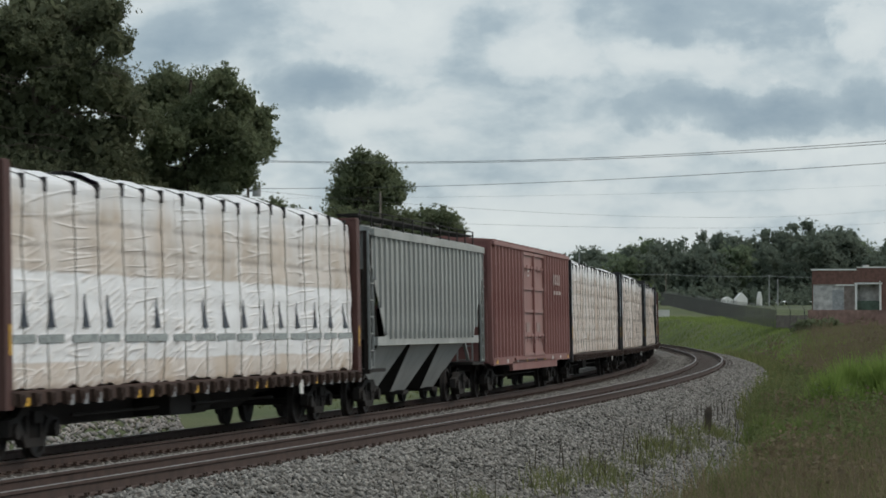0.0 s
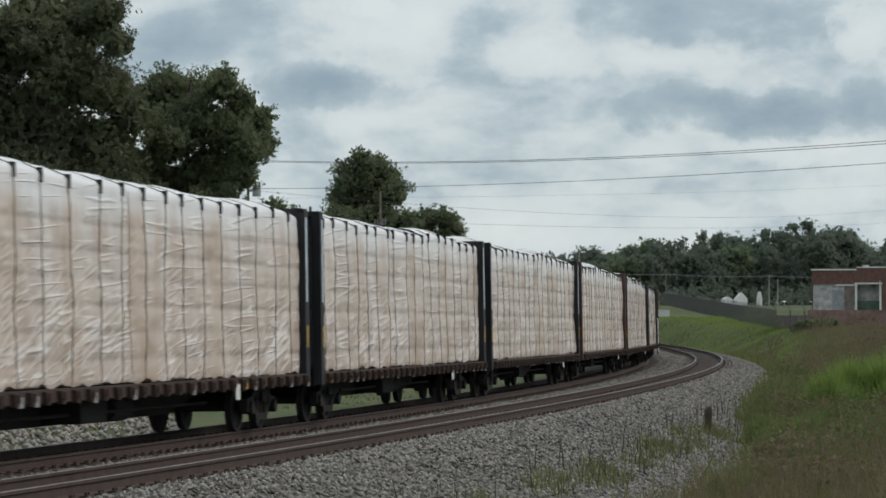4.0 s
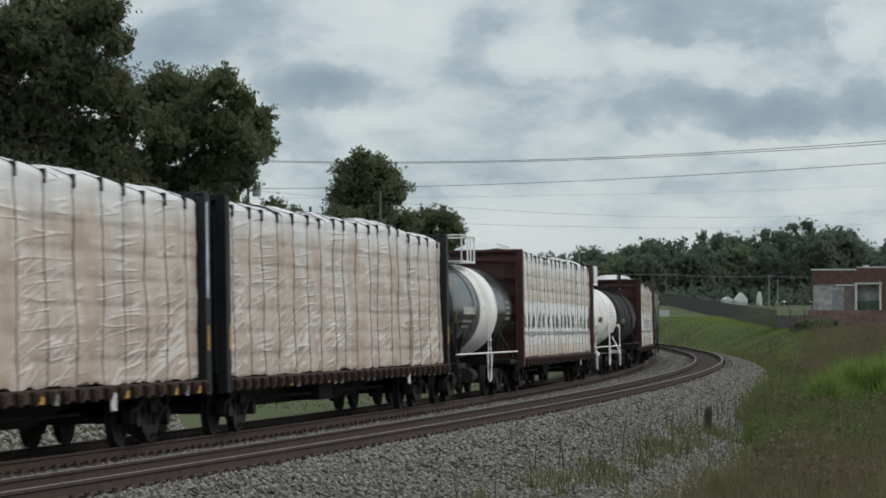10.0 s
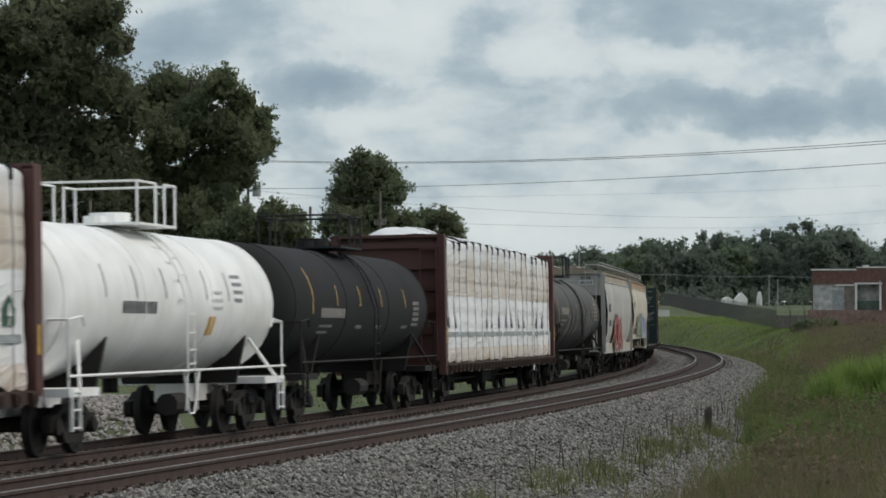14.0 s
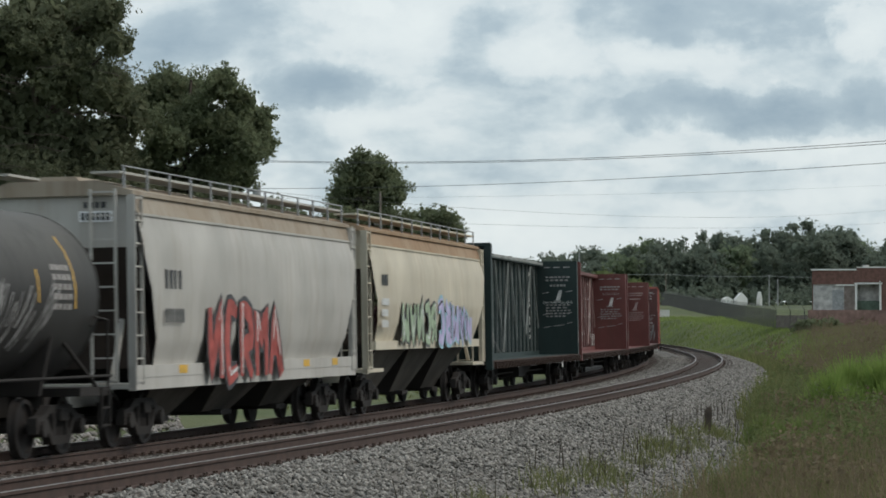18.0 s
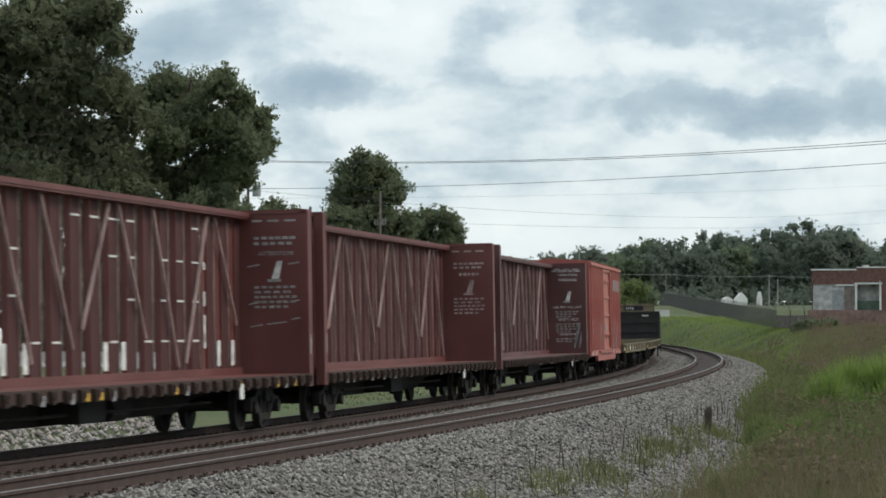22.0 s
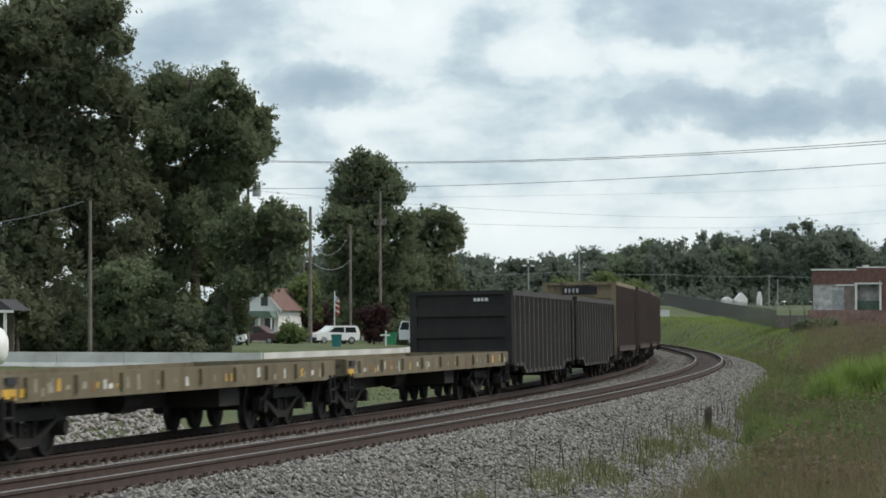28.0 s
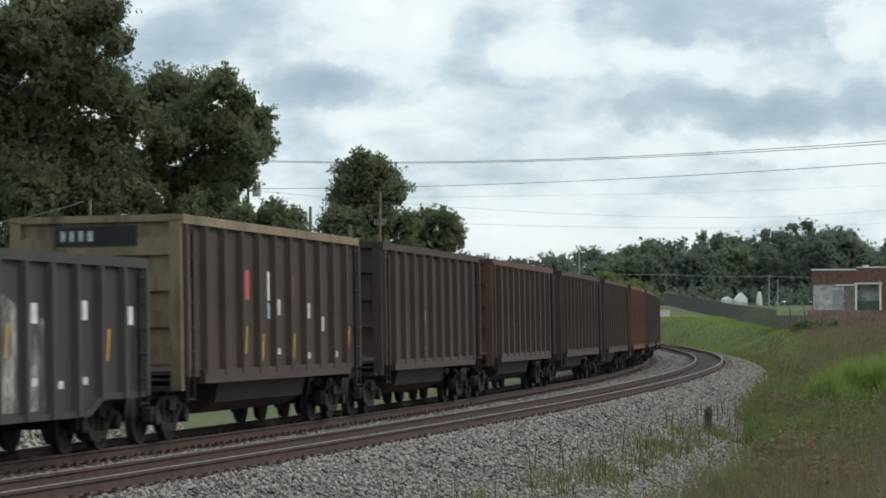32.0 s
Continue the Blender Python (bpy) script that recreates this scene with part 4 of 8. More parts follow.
        if seed in (2, 4):
            for a, b, z in ((0.2, 0.45, 3.22), (1.05, 1.3, 3.26), (0.22, 0.5, 2.46), (1.1, 1.34, 2.5), (0.25, 0.5, 2.0), (1.1, 1.32, 2.14), (0.6, 1.0, 2.05)):
                part("scrape", MB().prism([(a, z), (b, z + 0.04), (b, z + 0.07), (a, z + 0.025)], 'y', y - 0.005, y), ink, bh)
        if seed == 5:
            for k in range(9):
                a, z = 1.0 + 0.035 * k, 1.25 + 0.12 * (k % 5)
                part("graffiti", MB().prism([(a, z), (a + 0.05, z), (a + 0.12, z + 0.45), (a + 0.06, z + 0.5)], 'y', y - 0.006 - 0.0005 * k, y), M["fadedspray"], bh, "worn white spray paint")
    return car, half, yb


loads = []


def lumber_load(car, half, yb, printed, seed, logo="navy", fold=None):
    """Wrapped lumber stacked on both sides of the centre beam."""
    rnd = random.Random(seed)
    load = tagged(new("lumber_load"), "stacked lumber in white plastic wrap with printed band, strapped down" if printed else "stacked lumber in milky white plastic wrap with dark straps", "lumber", "lumber loads")
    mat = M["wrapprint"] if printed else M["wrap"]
    y0, y1 = -yb + 0.2, yb - 0.2
    n = 5 if rnd.random() < 0.6 else 6
    cuts = [y0 + (y1 - y0) * k / n + (rnd.random() - 0.5) * 0.5 * (0 < k < n) for k in range(n + 1)]
    bowed = rnd.random()

    def face(y, z, side, depth, ph):
        layer = abs(math.sin((z - 1.07) * math.pi / 0.427 + ph * 0))
        bulge = 0.016 * layer ** 0.6
        n1 = noise.noise(Vector((y * 0.9 + ph, z * 0.8, ph)))
        n2 = noise.noise(Vector((y * 2.8 + ph, z * 1.6, ph * 2)))
        n3 = noise.noise(Vector((y * 1.6 + z * 1.1 + ph, z * 0.9 - y * 0.3, ph * 3)))
        return depth + bulge + n1 * 0.04 + n2 * 0.018 + n3 * 0.022

    surfs = []
    for side in (1, -1):
        ph = rnd.random() * 50
        for k in range(n):
            a, b = cuts[k] + 0.001, cuts[k + 1] - 0.001
            h = 4.26 + rnd.random() * 0.06 - (0.04 if k in (0, n - 1) else 0)
            depth = 1.31 + rnd.random() * 0.02
            nu, nv = (26, 44) if side == 1 else (4, 9)
            hump = 0.14 * rnd.random() if rnd.random() < 0.4 else 0.0

            def surf(i, j, a=a, b=b, h=h, depth=depth, ph=ph, side=side, hump=hump):
                y = a + (b - a) * i
                ht = h + hump * math.sin(math.pi * i) + 0.03 * noise.noise(Vector((y * 0.8, ph, 3)))
                if j < 0.72:
                    z = 1.085 + (ht - 0.12 - 1.085) * j / 0.72
                    x = face(y, z, side, depth, ph) + 0.03 * (1 - j / 0.72)
                    if j < 0.02:
                        z += 0.09 * noise.noise(Vector((y * 3.1, ph, 0)))
                elif j < 0.86:
                    q = (j - 0.72) / 0.14 * math.pi / 2
                    x = face(y, ht - 0.12, side, depth, ph) - 0.12 * (1 - math.cos(q))
                    z = ht - 0.12 + 0.12 * math.sin(q)
                else:
                    q = (j - 0.86) / 0.14
                    x = (face(y, ht - 0.12, side, depth, ph) - 0.12) * (1 - q) + 0.16 * q
                    z = ht + 0.04 * q + 0.15 * math.sin(math.pi * q) + 0.03 * noise.noise(Vector((y * 1.5, q * 3, ph)))
                e = min(i, 1 - i) * (b - a)
                x -= 0.012 * max(0, 1 - e / 0.12)
                return (side * x, y, z)
            if side == 1:
                surfs.append((a, b, surf))
            mb = MB().grid(surf, nu, nv)
            mb.box(0.2 if side > 0 else -1.2, 1.2 if side > 0 else -0.2, a + 0.01, b - 0.01, 1.075, h - 0.12)
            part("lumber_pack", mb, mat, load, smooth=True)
    ns = 18
    for k in range(ns):
        y = y0 + (k + 0.5 + (rnd.random() - 0.5) * 0.3) * (y1 - y0) / ns
        lean = (rnd.random() - 0.5) * 0.1
        mb = MB()
        w = 0.0075
        for q, j in enumerate(np.linspace(0.0, 1.0, 26)):
            yy = y + lean * (1 - j)
            a, b, fn = [s for s in surfs if s[0] - 0.02 <= yy <= s[1] + 0.02][0]
            x, _, z = fn(min(1, max(0, (yy - a) / (b - a))), float(j))
            x, z = x + (0.012 if j < 0.86 else 0.0), z + (0.012 if j > 0.72 else 0.0)
            mb.v += [(x, yy - w, z), (x, yy + w, z), (x - 0.015, yy + w, z - 0.01), (x - 0.015, yy - w, z - 0.01)]
            if q:
                o = 4 * q
                mb.f += [(o - 4 + s, o - 4 + (s + 1) % 4, o + (s + 1) % 4, o + s) for s in range(4)]
        s_ob = part("strap", mb, M["strap"], load)
        x, _, z = fn(min(1, max(0, (y - a) / (b - a))), 0.74)
        part("corner_guard", MB().box(x - 0.05, x + 0.03, y - 0.045, y + 0.045, z - 0.12, z + 0.1), M["rubber"], s_ob)
    def lying(outline, lift):
        """A thin print that follows the wrap: (y, z) outline set on the pack's face."""
        top, low = [], []
        for y, z in outline:
            y = min(y1 - 0.02, max(y0 + 0.02, y))
            a, b, fn = [s for s in surfs if s[0] - 0.02 <= y <= s[1] + 0.02][0]
            x = fn(min(1, max(0, (y - a) / (b - a))), 0.72 * (z - 1.085) / 3.08)[0] + lift
            top.append((x + 0.004, y, z))
            low.append((x, y, z))
        n = len(top)
        return MB().add(low + top, [tuple(range(n))[::-1], tuple(range(n, 2 * n))] + [(i, (i + 1) % n, n + (i + 1) % n, n + i) for i in range(n)])
    if printed:
        ink = M["logogreen"] if logo == "green" else M["logonavy"]
        step = (y1 - y0) / 16
        for k in range(16):
            y = y0 + (k + 0.5) * step + (rnd.random() - 0.5) * 0.25
            w = 0.25 if logo == "green" else 0.2
            if logo == "green":
                tri = [(y - w, 2.0), (y + w, 2.0), (y + w, 2.2), (y + w * 1.15, 2.24), (y, 2.46), (y - w * 1.15, 2.24), (y - w, 2.2)]
            else:
                tri = [(y - w * 0.9, 1.98), (y + w * 0.9, 1.98), (y + w * 0.6, 2.02), (y - w * 0.2, 2.3), (y - w * 0.45, 2.5), (y - w * 0.6, 2.5)]
            if rnd.random() < 0.88:
                mk = part("printed_mark", lying(tri, 0.02), ink, load)
                if logo == "green":
                    part("inlay", lying([(y - 0.1, 2.14), (y + 0.1, 2.14), (y, 2.34)], 0.028), M["carwhite"], mk)
                    part("inlay", lying([(y - 0.03, 2.0), (y + 0.03, 2.0), (y + 0.03, 2.12), (y - 0.03, 2.12)], 0.028), M["carwhite"], mk)
            part("printed_band", lying([(y - step * 0.44, 1.75), (y + step * 0.4, 1.76), (y + step * 0.4, 1.88), (y - step * 0.44, 1.87)], 0.018), M["fadedink"], load)
    if fold is not None:
        dome = lambda i, j: (1.0 * math.sin(j * math.pi / 2) * math.cos(i * 2 * math.pi), y0 + fold + 1.5 * math.sin(j * math.pi / 2) * math.sin(i * 2 * math.pi),
                             4.3 + 0.34 * math.cos(j * math.pi / 2) + 0.04 * math.sin(i * 31) * math.sin(j * math.pi))
        part("wrap_fold", MB().grid(dome, 28, 8), mat, load, "loose white wrap puffed up above the load", smooth=True)
    loads.append((load, car))
    return load


def boxcar(u0, u1, paint_name, label, door_side, seed):
    m = M[paint_name]
    worn = M["redworn"] if paint_name == "red" else M["orangeworn"]
    car, half = new_car("boxcar", u0, u1, label, "freight car", inset=3.0)
    yb, top, sill = half - 0.75, 4.42, 0.98
    part("body", MB().box(-1.42, 1.42, -yb, yb, sill, top), m, car)
    roof = MB().prism([(-1.5, top), (1.5, top), (1.5, top + 0.05), (0.0, top + 0.17), (-1.5, top + 0.05)], 'y', -yb - 0.03, yb + 0.03)
    rp = part("roof", roof, m, car)
    seam = MB().prism([(-1.5, 0.055), (0, 0.18), (1.5, 0.055), (1.5, 0.09), (0, 0.215), (-1.5, 0.09)], 'y', -0.05, 0.05).mesh("roof_seam", m)
    k = -yb + 1
    while k < yb:
        at(part("roof_seam", seam, None, rp), 0, k, top)
        k += 1.25
    part("side_sill", MB().box(1.40, 1.5, -yb, yb, sill - 0.06, sill + 0.16), m, car)
    part("center_sill", MB().box(-0.25, 0.25, -yb, yb, 0.6, sill), M["under"], car)
    part("sill_apron", MB().prism([(-yb * 0.58, sill), (-yb * 0.57, sill - 0.26), (yb * 0.6, sill - 0.26), (yb * 0.61, sill)], 'x', 1.4, 1.5), m, car)
    part("eave_rail", MB().box(1.42, 1.56, -yb, yb, top - 0.08, top + 0.02), worn, car)
    refl = random.Random(seed)
    for k in range(9):
        yy = -yb + 0.6 + k * (2 * yb - 1.2) / 8
        part("reflector", MB().box(1.5, 1.506, yy, yy + 0.3, sill - 0.02, sill + 0.09), M["yellow" if refl.random() < 0.6 else "mark"], car)
    d0, d1 = door_side
    rib = MB().prism([(0, -0.12), (0.125, -0.075), (0.125, 0.075), (0, 0.12)], 'z', sill + 0.16, top - 0.08).mesh("side_rib", m)
    k = -yb + 0.45
    while k < yb - 0.2:
        if not d0 - 0.12 < k < d1 + 0.12:
            at(part("side_rib", rib, None, car), 1.42, k, 0)
        k += 0.74 if half > 9.5 else 0.86
    leaves = 2 if d1 - d0 > 3.5 else 1
    w = (d1 - d0) / leaves
    for j in range(leaves):
        a, b = d0 + j * w + 0.03, d0 + (j + 1) * w - 0.03
        door = part("door", MB().box(1.42, 1.475, a, b, sill + 0.14, top - 0.1), worn, car)
        fr = MB()
        for z in (sill + 0.2, 1.75, 2.5, 3.2, 3.85, top - 0.16):
            fr.box(1.475, 1.53, a, b, z - 0.045, z + 0.045)
        fr.box(1.475, 1.53, a, a + 0.09, sill + 0.14, top - 0.1).box(1.475, 1.53, b - 0.09, b, sill + 0.14, top - 0.1)
        part("door_frame", fr, worn, door)
        for z in (1.55, 3.7):
            for q in (0.25, 0.65):
                part("hinge_plate", MB().box(1.53, 1.55, a + (b - a) * q, a + (b - a) * q + 0.16, z, z + 0.2), m, door)
        part("placard_board", MB().box(1.475, 1.5, a + (b - a) * 0.3, a + (b - a) * 0.62, 1.85, 2.15), M["palered"], door)
        part("lock_bar", MB().tube((1.55, b - 0.25, sill + 0.2), (1.55, b - 0.25, top - 0.2), 0.025, 6).box(1.53, 1.6, b - 0.5, b - 0.2, 1.55, 1.63), m, door)
    part("door_track", MB().box(1.42, 1.56, d0 - 2.2, d1 + 0.4, sill + 0.04, sill + 0.12), m, car)
    for e in (-1, 1):
        mb = MB()
        y = e * yb
        for z in (1.25, 1.75, 2.25, 2.75, 3.25, 3.75, 4.2):
            mb.prism([(-1.3, z - 0.17), (1.3, z - 0.17), (1.2, z + 0.02), (-1.2, z + 0.02)], 'y', min(y, y + e * 0.1), max(y, y + e * 0.1))
        part("end_corrugation", mb, m, car)
        for s in (-1, 1):
            part("corner_post", MB().box(s * 1.42 - 0.06, s * 1.42 + 0.06, y - 0.08, y + 0.08, sill - 0.02, top), m, car)
        ladder(car, 1.48, e * (yb - 0.42), sill + 0.1, sill + 1.7 if e < 0 else 2.7, m, True)
        ladder(car, 1.1, y + e * 0.16, sill + 0.1, 2.7, m, False)
    part("air_reservoir", MB().tube((0.5, -1.5, 0.62), (0.5, -0.6, 0.62), 0.2, 10), M["under"], car)
    part("brake_rod", MB().pipe([(0.7, -yb + 4, 0.55), (0.7, yb - 4, 0.55)], 0.03), M["under"], car)
    return car, half, yb


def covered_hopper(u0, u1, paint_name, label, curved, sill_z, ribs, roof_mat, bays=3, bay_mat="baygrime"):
    m, rm = M[paint_name], M[roof_mat]
    car, half = new_car("covered_hopper", u0, u1, label, "freight car", inset=2.3)
    yb, top = half - 0.65, 4.2
    cut = 2.1
    if curved:
        prof = [(0.98, sill_z), (1.3, sill_z), (1.46, sill_z + 0.5), (1.53, 2.6), (1.5, 3.4), (1.36, 4.0), (1.26, top)]
    else:
        prof = [(0.98, sill_z), (1.42, sill_z), (1.45, sill_z + 0.3), (1.45, 2.6), (1.45, 3.4), (1.45, 4.0), (1.42, top)]

    def side(i, j):
        q = j * (len(prof) - 1)
        k = min(int(q), len(prof) - 2)
        f = q - k
        x = prof[k][0] * (1 - f) + prof[k + 1][0] * f
        z = prof[k][1] * (1 - f) + prof[k + 1][1] * f
        # the ends slope in towards the bottom
        ins = cut * max(0.0, 1 - (z - sill_z) / (3.3 - sill_z)) if z < 3.3 else 0.0
        l = yb - 0.25 - ins * (0.55 if curved else 0.75)
        return (x, -l + 2 * l * i, z)
    mb = MB().grid(side, 2, 18)
    mb2 = MB().grid(lambda i, j: (-side(i, j)[0], side(i, j)[1], side(i, j)[2]), 2, 18)
    mb.add(mb2.v, mb2.f)
    body = part("body", mb, m, car, smooth=True)
    if curved:
        lv = yb - 0.24
        for s in (-1, 1):
            part("roof_shoulder", MB().grid(lambda i, j: (s * (1.408 - 0.13 * j - 0.02 * j * j + 0.008), -lv + 2 * lv * i, 3.86 + 0.38 * j), 2, 4), rm, body, smooth=True)
        part("eave_bead", MB().box(1.4, 1.43, -lv, lv, 3.82, 3.86), m, body)
    for e in (-1, 1):
        yt, ytop = e * (yb - 0.25), e * (yb - 0.25)
        ybm = e * (yb - 0.25 - cut * (0.55 if curved else 0.75))
        part("end_slope", MB().add([(-1.43, yt, 3.3), (1.43, yt, 3.3), (1.28, ybm, sill_z), (-1.28, ybm, sill_z)], [(0, 1, 2, 3)]), M["enddark"] if curved else M["greyslope"], car, "dark slope sheet")
        part("end_sheet", MB().add([(-1.43, yt, 3.3), (1.43, yt, 3.3), (1.3, yt, top), (-1.3, yt, top)], [(0, 1, 2, 3)]), m, car)
        for s in (-1, 1):
            part("end_post", MB().box(s * 1.36 - 0.06, s * 1.36 + 0.06, min(e * yb - e * 0.12, e * yb), max(e * yb - e * 0.12, e * yb), 0.95, top - 0.05), m if curved else M["enddark"], car)
        part("end_platform", MB().box(-1.42, 1.42, min(e * (yb - 1.9), e * yb), max(e * (yb - 1.9), e * yb), 0.98, 1.06).box(-0.3, 0.3, min(e * (yb - 3), e * yb), max(e * (yb - 3), e * yb), 0.68, 0.98), M["under"] if not curved else m, car)
        for s in (-1, 1):
            part("brace", MB().beam((s * 1.0, e * (yb - 0.1), 1.1), (s * 0.9, e * (yb - 1.2), 2.4), 0.08, 0.08), m, car)
        ladder(car, 1.42, e * (yb - 0.2), 1.1, top - 0.1, m, True, 0.42, 8)
        ladder(car, 0.9, e * (yb + 0.0), 1.1, top, m, False, 0.42, 8)
    rx = 1.36 if curved else 1.45
    part("roof", MB().prism([(-rx, top - 0.05), (rx, top - 0.05), (rx, top + 0.02), (0.75, top + 0.2), (-0.75, top + 0.2), (-rx, top + 0.02)], 'y', -yb + 0.15, yb - 0.15), rm, car)
    hz = top + 0.2
    hatch = MB().prism([(-0.35, hz), (0.35, hz), (0.3, hz + 0.09), (-0.3, hz + 0.09)], 'y', -1.6, 1.6).mesh("roof_hatch", rm)
    for k in range(4):
        at(part("roof_hatch", hatch, None, car), 0, -yb + (k + 0.5) * 2 * yb / 4, 0)
    walkw = MB()
    for s in (-1, 1):
        walkw.box(s * 0.95 - 0.25, s * 0.95 + 0.25, -yb, yb, top + 0.3, top + 0.34)
    part("running_board", walkw, M["under"] if not curved else m, car)
    rail_mat = M["grey_metal"] if curved else M["under"]
    stan = MB().box(1.19, 1.22, -0.03, 0.03, top + 0.02, top + 0.44).mesh("stanchion", rail_mat)
    n = 12
    for k in range(n + 1):
        at(part("stanchion", stan, None, car), 0, -yb + 0.2 + k * (2 * yb - 0.4) / n, 0)
    part("handrail", MB().box(1.19, 1.22, -yb + 0.1, yb - 0.1, top + 0.42, top + 0.44), rail_mat, car)
    if ribs:
        rib = MB().box(0, 0.07, -0.05, 0.05, sill_z, top - 0.12).mesh("side_rib", m)
        k = -yb + 0.5
        while k < yb - 0.4:
            lim = abs(k)
            z0 = sill_z
            l = yb - 0.25
            if lim > l - cut * 0.75:
                z0 = sill_z + (3.3 - sill_z) * (lim - (l - cut * 0.75)) / (cut * 0.75)
            if z0 < 3.4:
                r = at(part("side_rib", MB().box(0, 0.07, -0.05, 0.05, z0, top - 0.12), m, car), 1.44, k, 0)
            k += 0.62
        part("eave_rail", MB().box(1.42, 1.53, -yb + 0.2, yb - 0.2, top - 0.16, top), m, car)
    part("side_sill", MB().box(1.3, 1.44, -yb if sill_z < 1.4 else -yb + 0.9, yb if sill_z < 1.4 else yb - 0.9, sill_z - 0.14, sill_z + 0.06), m, car)
    if sill_z < 1.4:
        part("side_sill_web", MB().box(1.36, 1.43, -yb, yb, sill_z - 0.34, sill_z - 0.1), m, car)
    # discharge bays
    span = 2 * (yb - 0.25 - cut * 0.75) / bays
    for b in range(bays):
        c = -(yb - 0.25 - cut * 0.75) + (b + 0.5) * span
        w = span / 2 - 0.16
        top_z = sill_z
        lo = w * 0.5
        vs = [(-1.28, c - w, top_z), (1.28, c - w, top_z), (1.28, c + w, top_z), (-1.28, c + w, top_z), (-0.5, c - lo, 0.42), (0.5, c - lo, 0.42), (0.5, c + lo, 0.42), (-0.5, c + lo, 0.42)]
        # slope faces get the painted shade, the side sheet its own paint
        bay = part("hopper_bay", MB().add(vs, [(0, 1, 2, 3), (7, 6, 5, 4), (0, 4, 5, 1), (2, 6, 7, 3), (3, 7, 4, 0), (1, 5, 6, 2)]), M["bayshade"], car, "discharge bay with shade between bays painted black")
        out = [(x + 0.012, y + 0.0, z) for x, y, z in (vs[1], vs[5], vs[6], vs[2])]
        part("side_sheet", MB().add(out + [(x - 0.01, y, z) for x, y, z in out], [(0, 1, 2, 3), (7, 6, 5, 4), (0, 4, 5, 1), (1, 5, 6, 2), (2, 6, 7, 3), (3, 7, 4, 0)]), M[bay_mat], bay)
        part("outlet_gate", MB().box(-0.62, 0.72, c - 0.38, c + 0.38, 0.34, 0.44), M["under"], bay)
    part("center_sill", MB().box(-0.25, 0.25, -yb, yb, 0.68, 1.0), M["under"], car)
    return car, half, yb


def ribbon(pts, w, x):
    """A flat sprayed line on a side at x, through (y, z) points."""
    mb = MB()
    for i, (y, z) in enumerate(pts):
        a, b = pts[max(0, i - 1)], pts[min(len(pts) - 1, i + 1)]
        d = Vector((b[0] - a[0], b[1] - a[1])).normalized()
        ww = w * (0.6 + 0.4 * math.sin(math.pi * (i + 0.5) / len(pts)))
        mb.v += [(x, y - d.y * ww, z + d.x * ww), (x, y + d.y * ww, z - d.x * ww), (x - 0.004, y, z)]
        if i:
            o = 3 * i
            mb.f += [(o - 3, o - 2, o + 1, o), (o - 2, o - 1, o + 2, o + 1), (o - 1, o - 3, o, o + 2)]
    return mb


def graffiti(car, x, letters, z0, fill, edge, name, rnd_seed, shine=None):
    """Sprayed letter-like shapes with wobbling outlines, no legible word."""
    rnd = random.Random(rnd_seed)

    forms = (((0.1, 0.0), (0.12, 1.0), (0.8, 0.85), (0.85, 0.5), (0.2, 0.45), (0.9, 0.0)), ((0.15, 1.0), (0.1, 0.05), (0.5, 0.45), (0.9, 0.02), (0.88, 1.0)), ((0.05, 0.0), (0.45, 1.0), (0.95, 0.0), (0.7, 0.4), (0.25, 0.4)),
             ((0.1, 0.0), (0.1, 1.0), (0.85, 0.1), (0.9, 1.0)), ((0.9, 0.9), (0.3, 1.0), (0.1, 0.5), (0.35, 0.0), (0.9, 0.1)))
    for n, (y, w, h) in enumerate(letters):
        key = forms[(n + rnd_seed) % len(forms)]
        flip = rnd.random() < 0.6
        key = [((1 - a) if flip else a, (1 - b) if n % 2 else b) for a, b in key]
        pts = []
        for (a, b), (c, d) in zip(key, key[1:]):
            for j in range(4):
                f = j / 4
                pts.append((y + (a + (c - a) * f) * w + (rnd.random() - 0.5) * 0.04, z0 + (b + (d - b) * f) * h + (rnd.random() - 0.5) * 0.04))
        pts.append((y + key[-1][0] * w, z0 + key[-1][1] * h))
        e = x + 0.0012 * (n % 2)
        part(name, ribbon(pts, w * 0.3, e), edge, car)
        part(name, ribbon(pts, w * 0.185, e + 0.006), fill, car)
        if shine:
            k = rnd.randint(0, 3)
            part(name, ribbon([(a + 0.04, b + 0.05) for a, b in pts[k:k + 6]], 0.035, e + 0.011), shine, car)


